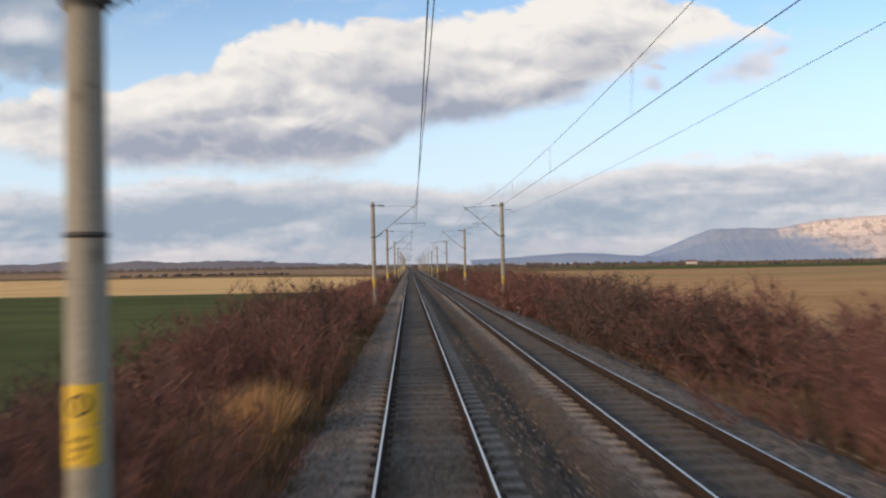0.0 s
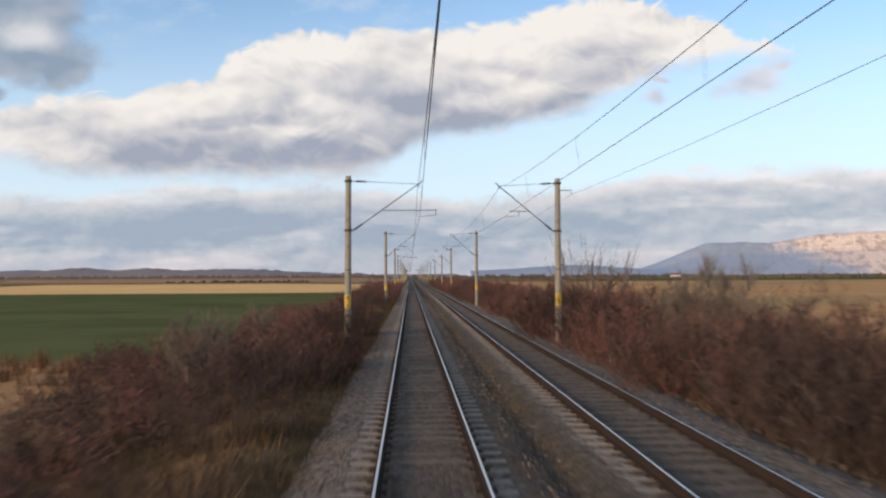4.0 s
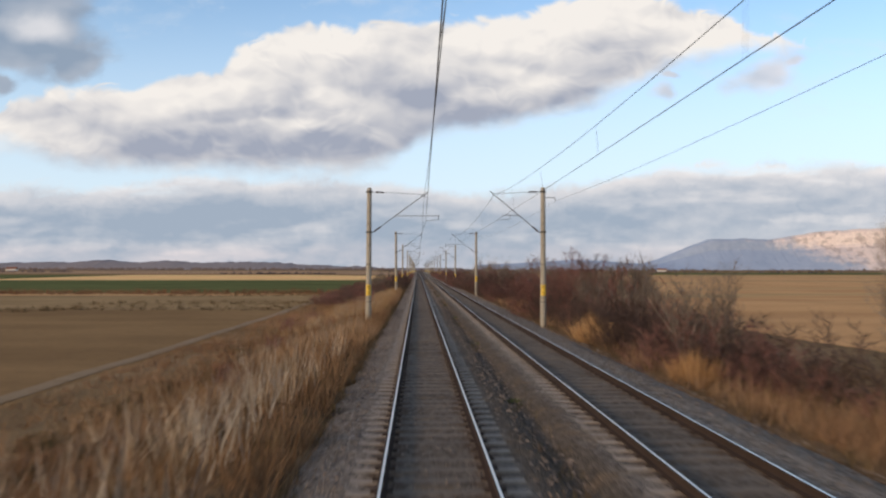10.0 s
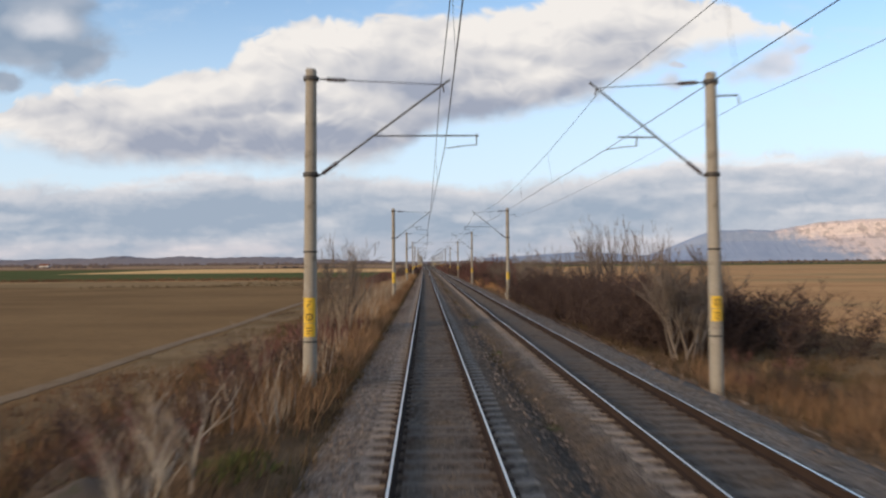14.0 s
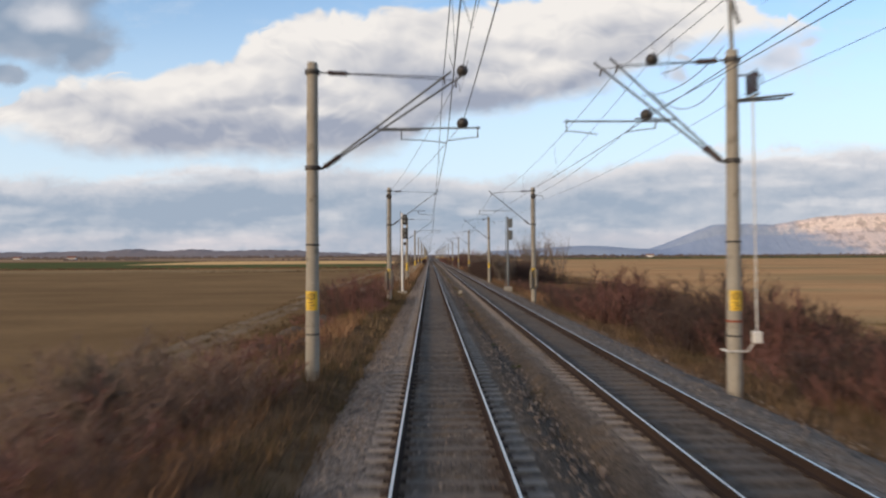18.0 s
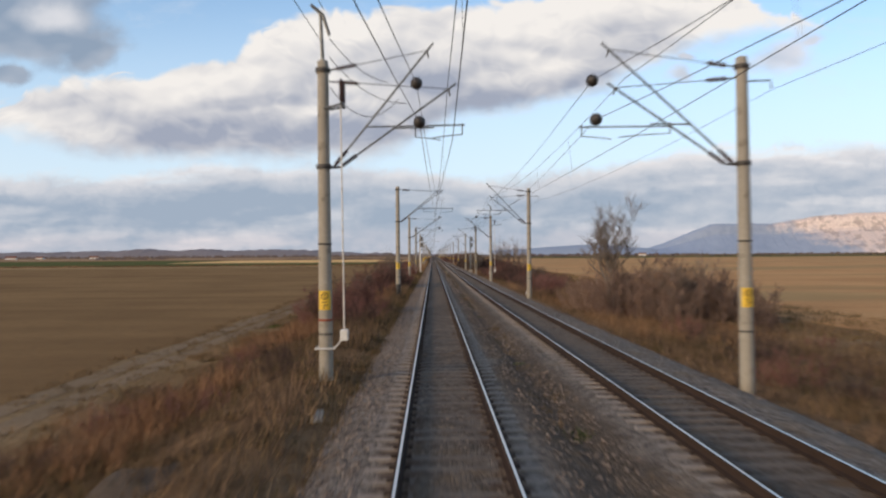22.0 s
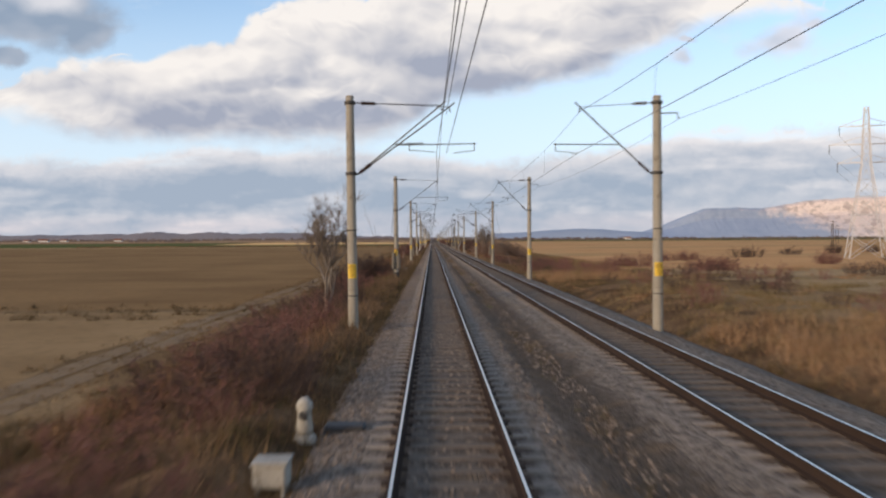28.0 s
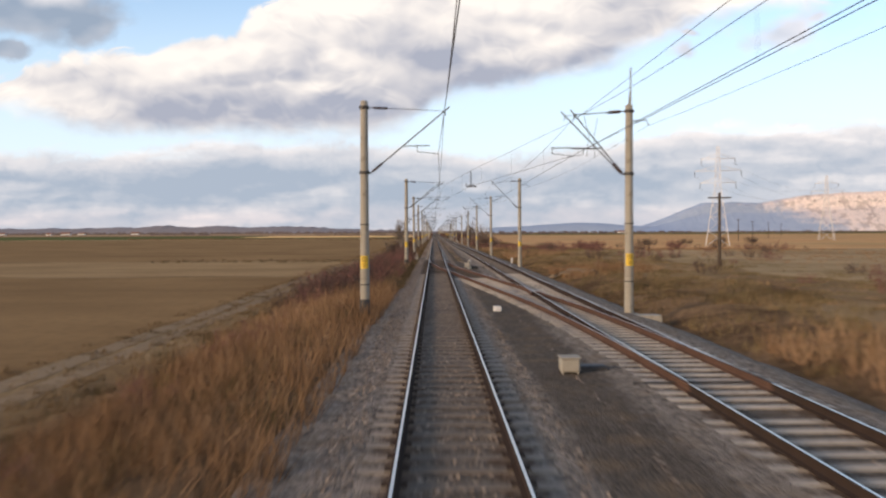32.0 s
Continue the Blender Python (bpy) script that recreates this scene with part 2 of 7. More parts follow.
def islands(name, tones, rough=0.8, patch=0.5):
    """Stems and blades: each of its own tone, drifting over metres."""
    def build(n, s):
        r = n.add("ShaderNodeNewGeometry").outputs["Random Per Island"]
        o = n.add("ShaderNodeObjectInfo").outputs["Random"]
        x = n.math("ADD", n.math("MULTIPLY", r, 0.55), n.math("MULTIPLY", n.noise(n.pos, patch, 3.0), 0.5))
        x = n.math("ADD", x, n.math("MULTIPLY_ADD", o, 0.3, -0.2))
        ramp = n.add("ShaderNodeValToRGB", {0: x})
        e = ramp.color_ramp.elements
        while len(e) < len(tones):
            e.new(0.5)
        for i, t in enumerate(tones):
            e[i].position, e[i].color = (i + 0.5) / len(tones), rgb(*t)
        put(n, s, "Base Color", ramp.outputs[0])
        put(n, s, "Roughness", rough)
        put(n, s, "Specular IOR Level", 0.03)
    return material(name, build)


def second_track(n):
    """The middle of the second track, as in the plan."""
    y = n.add("ShaderNodeSeparateXYZ", {0: n.pos}).outputs[1]
    t = n.math("DIVIDE", n.math("SUBTRACT", -350.0, y), 180.0, clamp=True)
    k = n.math("MULTIPLY", n.math("MULTIPLY", t, t), n.math("MULTIPLY_ADD", t, -2.0, 3.0))
    return n.math("ADD", 4.03, n.math("MULTIPLY", n.math("ADD", n.math("MULTIPLY", k, 0.4), n.math("MULTIPLY", t, 0.6)), 1.07))


def ballast_build(n, s):
    cell = n.add("ShaderNodeTexVoronoi", {"Vector": n.pos, "Scale": 14.0, "Randomness": 1.0})
    edge = n.add("ShaderNodeTexVoronoi", {"Vector": n.pos, "Scale": 14.0, "Randomness": 1.0}, feature="DISTANCE_TO_EDGE")
    tone = n.add("ShaderNodeSeparateColor", {0: cell.outputs["Color"]}).outputs[0]
    grey = n.mix(tone, rgb(0.080, 0.064, 0.051), rgb(0.315, 0.256, 0.204))
    sx = n.add("ShaderNodeSeparateXYZ", {0: n.pos})
    # oil and brake dust lie between the rails and in the space between the tracks
    x = sx.outputs[0]
    patchy = n.noise(n.pos, 0.5, 4.0, 0.6)
    e = second_track(n)
    def band(mid, half):
        return n.math("SUBTRACT", 1.0, n.step(n.math("ADD", n.math("ABSOLUTE", n.math("SUBTRACT", x, mid)), n.math("MULTIPLY_ADD", patchy, 0.7, -0.35)), half * 0.6, half * 1.3))
    dirt = n.math("MAXIMUM", n.math("MAXIMUM", band(0.0, 0.62), band(e, 0.62)), n.math("MULTIPLY", band(n.math("MULTIPLY", e, 0.475), 0.80), 1.25))
    col = n.mix(n.math("MULTIPLY", dirt, 0.58, clamp=True), grey, rgb(0.058, 0.045, 0.033))
    rust = n.math("MAXIMUM", n.math("MAXIMUM", band(-0.75, 0.26), band(0.75, 0.26)), n.math("MAXIMUM", band(n.math("SUBTRACT", e, 0.75), 0.26), band(n.math("ADD", e, 0.75), 0.26)))
    col = n.mix(n.math("MULTIPLY", rust, 0.55), col, rgb(0.075, 0.040, 0.022))
    earth = n.step(n.noise(n.pos, 1.3, 5.0, 0.65), 0.5, 0.68)
    col = n.mix(n.math("MULTIPLY", earth, 0.45), col, rgb(0.19, 0.125, 0.07))
    put(n, s, "Base Color", col)
    put(n, s, "Roughness", 0.95)
    put(n, s, "Specular IOR Level", 0.05)
    bump(n, s, n.math("MINIMUM", edge.outputs["Distance"], 0.35), 1.0, 0.05)


def ground_build(n, s):
    a = n.noise(n.pos, 0.35, 5.0, 0.6)
    b = n.noise(n.pos, 4.0, 6.0, 0.65)
    x = n.add("ShaderNodeSeparateXYZ", {0: n.pos}).outputs[0]
    off = n.math("ADD", n.math("ABSOLUTE", n.math("SUBTRACT", x, 1.5)), n.math("MULTIPLY_ADD", a, 4.0, -2.0))
    col = n.mix(n.step(a, 0.38, 0.62), rgb(0.092, 0.058, 0.034), rgb(0.21, 0.132, 0.074))
    col = n.mix(n.math("MULTIPLY", n.step(b, 0.45, 0.7), 0.6), col, rgb(0.060, 0.037, 0.024))
    open_land = n.mix(n.step(n.noise(n.pos, 0.09, 5.0, 0.6), 0.4, 0.62), rgb(0.19, 0.124, 0.066), rgb(0.285, 0.194, 0.106))
    open_land = n.mix(n.math("MULTIPLY", n.step(b, 0.45, 0.7), 0.5), open_land, rgb(0.14, 0.088, 0.045))
    col = n.mix(n.step(off, 9.0, 12.0), col, open_land)
    put(n, s, "Base Color", col)
    put(n, s, "Roughness", 0.95)
    put(n, s, "Specular IOR Level", 0.0)
    bump(n, s, b, 0.8, 0.08)


def field_material(name, dark, light, spot, sheen=0.04, patch=None):
    def build(n, s):
        a = n.noise(n.pos, 0.05, 5.0, 0.6)
        b = n.noise(n.pos, 1.6, 6.0, 0.7)
        stretched = n.add("ShaderNodeVectorMath", {0: n.pos, 1: (0.02, 0.16, 1.0)}, operation="MULTIPLY").outputs[0]
        c = n.noise(stretched, 1.0, 4.0, 0.55)
        k = n.math("ADD", n.math("MULTIPLY", a, 0.6), n.math("MULTIPLY", c, 0.4))
        col = n.mix(n.step(k, 0.36, 0.62), rgb(*dark), rgb(*light))
        col = n.mix(n.math("MULTIPLY", n.step(b, 0.45, 0.75), 0.55), col, rgb(*spot))
        if patch:
            wide = n.add("ShaderNodeVectorMath", {0: n.pos, 1: (0.012, 0.03, 1.0)}, operation="MULTIPLY").outputs[0]
            col = n.mix(n.math("MULTIPLY", n.step(n.noise(wide, 1.0, 5.0, 0.6), 0.46, 0.62), 0.75), col, rgb(*patch))
        put(n, s, "Base Color", col)
        put(n, s, "Roughness", 0.95)
        put(n, s, "Specular IOR Level", 0.0)
        # dry stems catch the light at a grazing look
        put(n, s, "Sheen Weight", sheen)
        put(n, s, "Sheen Roughness", 0.4)
        put(n, s, "Sheen Tint", rgb(1.0, 0.82, 0.58))
        bump(n, s, b, 0.7, 0.10)
    return material(name, build)


M = {}
M["mast"] = two_scale("cast concrete", (0.228, 0.206, 0.168), (0.365, 0.334, 0.282), 22, 1.1, 0.8, relief=0.35, dist=0.006, stain=(0.17, 0.15, 0.12), where="obj")


def sleeper_build(n, s):
    f = n.noise(n.pos, 40, 5.0, 0.6)
    g = n.noise(n.pos, 0.9, 4.0, 0.55)
    k = n.math("MULTIPLY_ADD", n.math("ADD", f, g), 1.1, -0.6, clamp=True)
    col = n.mix(k, rgb(0.195, 0.155, 0.120), rgb(0.36, 0.293, 0.228))
    x = n.add("ShaderNodeSeparateXYZ", {0: n.pos}).outputs[0]
    # oily dirt between the rails
    near = n.math("MINIMUM", n.math("ABSOLUTE", x), n.math("ABSOLUTE", n.math("SUBTRACT", x, second_track(n))))
    dirt = n.math("SUBTRACT", 1.0, n.step(n.math("ADD", near, n.math("MULTIPLY_ADD", f, 0.3, -0.15)), 0.55, 0.95))
    col = n.mix(n.math("MULTIPLY", dirt, n.math("MULTIPLY_ADD", g, 0.9, 0.25, clamp=True)), col, rgb(0.085, 0.066, 0.052))
    put(n, s, "Base Color", col)
    put(n, s, "Roughness", 0.92)
    put(n, s, "Specular IOR Level", 0.2)
    bump(n, s, f, 0.5, 0.006)


M["sleeper"] = material("worn sleeper concrete", sleeper_build)
M["steel"] = two_scale("grey galvanised steel", (0.10, 0.105, 0.105), (0.20, 0.205, 0.20), 30, 3, 0.55, 0.6, where="obj")
M["dark_steel"] = two_scale("weathered dark steel", (0.035, 0.033, 0.032), (0.08, 0.072, 0.066), 30, 3, 0.6, 0.4, where="obj")
M["wire"] = two_scale("oxidised copper wire", (0.045, 0.040, 0.038), (0.085, 0.072, 0.062), 20, 0.5, 0.6, 0.5)
M["insulator"] = two_scale("brown glazed porcelain", (0.035, 0.018, 0.012), (0.06, 0.03, 0.02), 12, 3, 0.25, where="obj")
M["yellow"] = two_scale("yellow paint", (0.58, 0.36, 0.02), (0.72, 0.47, 0.03), 40, 5, 0.6, where="obj", stain=(0.36, 0.24, 0.06))
M["black"] = two_scale("black paint", (0.02, 0.02, 0.02), (0.035, 0.033, 0.03), 40, 5, 0.7)
M["white"] = two_scale("weathered white paint", (0.50, 0.49, 0.46), (0.72, 0.70, 0.66), 30, 4, 0.7, where="obj", stain=(0.34, 0.29, 0.22))
M["weight"] = two_scale("weathered cast weights", (0.17, 0.152, 0.125), (0.29, 0.262, 0.218), 30, 3, 0.9, where="obj", stain=(0.11, 0.095, 0.075))
M["red_paint"] = two_scale("dull red paint", (0.20, 0.055, 0.035), (0.30, 0.09, 0.055), 30, 4, 0.8, where="obj")
M["dirty_white"] = two_scale("grimy pale paint", (0.27, 0.25, 0.215), (0.43, 0.40, 0.35), 30, 4, 0.8, where="obj", stain=(0.20, 0.16, 0.11))
M["head"] = two_scale("polished rail head", (0.74, 0.655, 0.565), (0.88, 0.79, 0.69), 60, 2, 0.36, 1.0, relief=0.03)
M["dull_head"] = two_scale("seldom used rail head", (0.36, 0.31, 0.27), (0.52, 0.46, 0.41), 60, 2, 0.45, 0.7, relief=0.05)
M["rust"] = two_scale("rusted rail steel", (0.026, 0.0185, 0.0145), (0.055, 0.0345, 0.0255), 50, 2, 0.95, relief=0.5, dist=0.004)
M["fresh_rust"] = two_scale("bright rusted rail steel", (0.062, 0.036, 0.026), (0.125, 0.069, 0.047), 50, 2, 0.95, relief=0.5, dist=0.004)
M["pale_sleeper"] = two_scale("new pale sleeper concrete", (0.30, 0.255, 0.205), (0.46, 0.40, 0.33), 40, 0.9, 0.92, relief=0.4, dist=0.005, stain=(0.24, 0.20, 0.16))
M["ballast"] = material("crushed stone ballast", ballast_build)
M["stone"] = islands("loose ballast stone", [(0.082, 0.063, 0.051), (0.160, 0.123, 0.097), (0.235, 0.182, 0.145), (0.32, 0.26, 0.21)], 0.95, 1.0)
M["ground"] = material("dry grass and soil", ground_build)
M["path"] = two_scale("trodden dirt", (0.19, 0.126, 0.069), (0.278, 0.191, 0.112), 5, 0.28, 0.95, relief=0.6, dist=0.04, stain=(0.19, 0.115, 0.052))
M["wheat"] = field_material("young winter wheat", (0.088, 0.098, 0.040), (0.128, 0.138, 0.056), (0.14, 0.115, 0.058), 0.0)
# stubble brightened in its colour as if the sun broke through on it
M["stubble"] = field_material("stubble with a sun patch tone", (0.66, 0.385, 0.155), (0.80, 0.50, 0.22), (0.54, 0.30, 0.12))
M["dull_field"] = field_material("dull brown far fields", (0.27, 0.165, 0.105), (0.42, 0.27, 0.165), (0.17, 0.108, 0.078), patch=(0.20, 0.12, 0.085))
M["tan"] = field_material("tan rough grass", (0.40, 0.208, 0.092), (0.53, 0.295, 0.135), (0.27, 0.145, 0.07), patch=(0.29, 0.205, 0.10))
M["weedy"] = field_material("weedy field margin", (0.20, 0.128, 0.063), (0.29, 0.192, 0.098), (0.145, 0.096, 0.049))
M["thin_weeds"] = field_material("thin weeds on worked soil", (0.20, 0.124, 0.062), (0.30, 0.195, 0.100), (0.14, 0.092, 0.050))
M["plough"] = field_material("brown worked soil", (0.148, 0.085, 0.040), (0.222, 0.132, 0.062), (0.102, 0.061, 0.032))
M["scrub"] = field_material("grazed scrubland", (0.205, 0.142, 0.078), (0.335, 0.243, 0.140), (0.135, 0.098, 0.055), 0.04)
M["grass"] = islands("dry grass", [(0.095, 0.055, 0.031), (0.190, 0.112, 0.061), (0.285, 0.174, 0.098), (0.39, 0.252, 0.149)], 0.8, 0.25)
M["low_grass"] = islands("low rough grass", [(0.060, 0.047, 0.025), (0.122, 0.083, 0.044), (0.205, 0.136, 0.075), (0.30, 0.205, 0.118)], 0.8, 0.3)
M["rust_grass"] = islands("rust-coloured dead weeds", [(0.085, 0.048, 0.029), (0.170, 0.094, 0.053), (0.26, 0.147, 0.083), (0.35, 0.215, 0.126)], 0.8, 0.25)
M["brush"] = islands("dead brown weeds", [(0.060, 0.043, 0.030), (0.112, 0.076, 0.050), (0.18, 0.118, 0.075), (0.27, 0.18, 0.115)], 0.85, 0.18)


def weeds_build(n, s):
    """Dead weeds in clumps of many tones: dark stems, rust, olive and straw."""
    r = n.add("ShaderNodeNewGeometry").outputs["Random Per Island"]
    x = n.math("ADD", n.math("MULTIPLY_ADD", n.noise(n.pos, 0.8, 3.0, 0.6), 2.0, -0.62), n.math("MULTIPLY", r, 0.26))
    ramp = n.add("ShaderNodeValToRGB", {0: x})
    e = ramp.color_ramp.elements
    tones = [(0.030, 0.023, 0.016), (0.058, 0.041, 0.025), (0.072, 0.066, 0.030), (0.125, 0.074, 0.040), (0.150, 0.110, 0.058), (0.235, 0.155, 0.085)]
    while len(e) < len(tones):
        e.new(0.5)
    for i, t in enumerate(tones):
        e[i].position, e[i].color = (i + 0.5) / len(tones), rgb(*t)
    put(n, s, "Base Color", ramp.outputs[0])
    put(n, s, "Roughness", 0.85)
    put(n, s, "Specular IOR Level", 0.03)


M["weeds"] = material("mixed dead weeds", weeds_build)
M["open_weeds"] = islands("sun-dried weeds on open land", [(0.085, 0.066, 0.034), (0.150, 0.112, 0.058), (0.215, 0.156, 0.083), (0.29, 0.212, 0.118)], 0.85, 0.35)
M["cane"] = islands("pale dead stalks", [(0.185, 0.135, 0.090), (0.31, 0.24, 0.17), (0.47, 0.385, 0.285)], 0.7, 0.5)
M["twig"] = islands("red-brown winter twigs", [(0.084, 0.043, 0.039), (0.140, 0.068, 0.059), (0.200, 0.100, 0.083), (0.275, 0.160, 0.124)], 0.85, 0.22)
# dark brown shrubs, darkened further in the colour for shade inside dense thickets
M["dark_twig"] = islands("dark brown twigs with thicket shade", [(0.034, 0.024, 0.022), (0.060, 0.042, 0.037), (0.096, 0.066, 0.056), (0.15, 0.104, 0.084)], 0.85, 0.22)
M["green"] = islands("green winter weeds", [(0.030, 0.040, 0.014), (0.055, 0.072, 0.022), (0.090, 0.105, 0.034), (0.15, 0.135, 0.055)], 0.8, 0.4)
M["dead_wood"] = islands("bleached dead wood", [(0.27, 0.222, 0.172), (0.38, 0.325, 0.26), (0.50, 0.44, 0.36)], 0.8, 0.5)
# lighter copy of the twig tones, with a hazy lift put into the colour
M["pale_twig"] = islands("winter twigs paled by haze", [(0.130, 0.085, 0.066), (0.195, 0.130, 0.100), (0.265, 0.182, 0.140), (0.35, 0.255, 0.20)], 0.85, 0.22)
M["bark"] = islands("grey-brown bark", [(0.10, 0.078, 0.064), (0.18, 0.145, 0.118), (0.27, 0.225, 0.185)], 0.9, 0.5)
# far trees: greyer and paler than the near twigs, haze put into the colour
M["far_twig"] = islands("bare far trees paled by haze", [(0.13, 0.105, 0.105), (0.17, 0.135, 0.13), (0.21, 0.165, 0.15)], 0.9, 0.01)


# ---------------------------------------------------------------- mesh helpers


def mesh_of(name, verts, faces, mats):
    me = bpy.data.meshes.new(name)
    me.from_pydata(verts, [], faces)
    for m in (mats if isinstance(mats, (list, tuple)) else [mats]):
        me.materials.append(m)
    me.update()
    return me


def from_bm(name, bm, mats, smooth=False):
    me = bpy.data.meshes.new(name)
    bmesh.ops.recalc_face_normals(bm, faces=bm.faces)
    bm.to_mesh(me)
    bm.free()
    for m in (mats if isinstance(mats, (list, tuple)) else [mats]):
        me.materials.append(m)
    if smooth:
        me.polygons.foreach_set("use_smooth", [True] * len(me.polygons))
    return me


def part(name, data, parent, label="", at=None):
    ob = new(name, data)
    ob.parent = parent
    if at is not None:
        ob.matrix_basis = at
    if label:
        tagged(ob, label)
    return ob


def thing(name, label, category, group="", kind="", at=(0, 0, 0), data=None, turn=0.0):
    ob = new(name, data)
    ob.matrix_basis = pose(at[0], at[1], at[2], 0, 0, turn)
    return tagged(ob, label, category, group, kind)


def add_box(bm, lo, hi, bevel=0.0, mat=0):
    sx, sy, sz = (hi[i] - lo[i] for i in range(3))
    mid = [(hi[i] + lo[i]) / 2 for i in range(3)]
    made = bmesh.ops.create_cube(bm, size=1.0, matrix=Matrix.Translation(mid) @ Matrix.Diagonal((sx, sy, sz, 1)))
    verts = made["verts"]
    faces = {f for v in verts for f in v.link_faces}
    if bevel:
        edges = list({e for v in verts for e in v.link_edges})
        r = bmesh.ops.bevel(bm, geom=edges, offset=bevel, segments=1, affect="EDGES", profile=0.5)
        faces |= set(r["faces"])
    for f in faces:
        if f.is_valid:
            f.material_index = mat


def tube_data(lines, radius, sides=5):
    """Vertices and faces of tubes along lines of points."""
    verts, faces = [], []
    for pts in lines:
        pts = [Vector(p) for p in pts]
        base = len(verts)
        n = len(pts)
        for i, p in enumerate(pts):
            d = (pts[min(i + 1, n - 1)] - pts[max(i - 1, 0)]).normalized()
            a = d.cross(Vector((0, 0, 1)))
            if a.length < 1e-3:
                a = d.cross(Vector((1, 0, 0)))
            a.normalize()
            b = d.cross(a).normalized()
            r = radius[i] if isinstance(radius, (list, tuple)) else radius
            for k in range(sides):
                w = 2 * math.pi * k / sides
                verts.append(p + a * (r * math.cos(w)) + b * (r * math.sin(w)))
        for i in range(n - 1):
            for k in range(sides):
                k2 = (k + 1) % sides
                faces.append((base + i * sides + k, base + i * sides + k2, base + (i + 1) * sides + k2, base + (i + 1) * sides + k))
        faces.append(tuple(base + k for k in range(sides))[::-1])
        faces.append(tuple(base + (n - 1) * sides + k for k in range(sides)))
    return verts, faces


def tube(name, lines, radius, mat, sides=6):
    v, f = tube_data(lines, radius, sides)
    return mesh_of(name, v, f, mat)


def turned(name, rings, mat, sides=14, smooth=True):
    """A body of revolution about z; rings of (radius, z)."""
    verts, faces = [], []
    for r, z in rings:
        verts += [(r * math.cos(2 * math.pi * k / sides), r * math.sin(2 * math.pi * k / sides), z) for k in range(sides)]
    for i in range(len(rings) - 1):
        for k in range(sides):
            k2 = (k + 1) % sides
            faces.append((i * sides + k, i * sides + k2, (i + 1) * sides + k2, (i + 1) * sides + k))
    faces.append(tuple(range(sides))[::-1])
    faces.append(tuple((len(rings) - 1) * sides + k for k in range(sides)))
    me = mesh_of(name, verts, faces, mat)
    if smooth:
        me.polygons.foreach_set("use_smooth", [True] * len(me.polygons))
        me.polygons[len(me.polygons) - 1].use_smooth = False
    return me


def sweep(name, outline, path, mats, head=()):
    """A section (x, z) carried along a path of (x, y) points; head: sides that take the second material."""
    verts, faces, idx = [], [], []
    m = len(outline)
    for i, (px, py) in enumerate(path):
        a, b = path[max(i - 1, 0)], path[min(i + 1, len(path) - 1)]
        d = Vector((b[0] - a[0], b[1] - a[1])).normalized()
        for ox, oz in outline:
            verts.append((px + ox * d.y * (1 if d.y > 0 else -1), py - ox * d.x * (1 if d.y > 0 else -1), oz))
    for i in range(len(path) - 1):
        for k in range(m):
            k2 = (k + 1) % m
            faces.append((i * m + k, i * m + k2, (i + 1) * m + k2, (i + 1) * m + k))
            idx.append(1 if k in head else 0)
    faces += [tuple(range(m))[::-1], tuple((len(path) - 1) * m + k for k in range(m))]
    idx += [0, 0]
    me = mesh_of(name, verts, faces, mats)
    me.polygons.foreach_set("material_index", idx)
    return me


# ---------------------------------------------------------------- the plan
Y_END, Y_FAR = -640.0, 900.0


def other_x(y):
    """The middle of the second track: it draws apart towards the station."""
    t = min(max((-350.0 - y) / 180.0, 0.0), 1.0)
    return 4.03 + 1.07 * (t * t * (3 - 2 * t) * 0.4 + t * 0.6)


LAND_X = [-4600, -13.0, -11.5, -9.5, -7.4, -5.6, -4.2, -3.3, -2.7, -2.2, 2.0, 6.0, 6.7, 7.3, 8.2, 10.0, 13, 18, 4600]
LAND_Z = [-1.75, -1.75, -1.74, -1.62, -1.30, -0.85, -0.36, -0.13, -0.13, -0.26, -0.80, -0.80, -0.56, -0.60, -0.78, -1.02, -1.25, -1.35, -1.35]


def shoulder(y):
    """0 on the open line, 1 where the stone shoulder is wide near the points."""
    t = min(max((-566.0 - y) / 25.0, 0.0), 1.0)
    return t


def swell(x, y):
    """The land to the left rises a little towards the far fields."""
    return 2.2 * min(max((y - 135.0) / 560.0, 0.0), 1.0) * min(max((-14.0 - x) / 60.0, 0.0), 1.0)


RISE_X, RISE_Z = [7.3, 8.2, 10.0, 13.0, 18.0, 100.0, 400.0, 900.0], [0.0, 0.50, 0.95, 1.25, 1.30, 1.25, 0.40, 0.0]


def rise(y):
    """How far the land on the right has risen towards the points, 0 to 1."""
    t = min(max((-425.0 - y) / 80.0, 0.0), 1.0)
    return t * t * (3 - 2 * t)


def land_z(x, y=0.0):
    if x < -14:
        return -1.75 + swell(x, y)
    if x > 2:
        x -= other_x(y) - 4.03 if x < 30 else 0.0
        return float(np.interp(x, LAND_X, LAND_Z) + rise(y) * np.interp(x, RISE_X, RISE_Z, 0.0, 0.0))
    return float(np.interp(x, LAND_X, LAND_Z))


def rough_z(x, y):
    z = land_z(x, y)
    if -3.2 < x < -1.9:
        z -= 0.16 * shoulder(y)
    if -11.0 < x < -3.5 or 8.6 < x < 18:
        z += 0.16 * noise.noise((x * 0.35, y * 0.22, 0.0)) + 0.06 * noise.noise((x * 1.1, y * 0.9, 4.0))
    return z


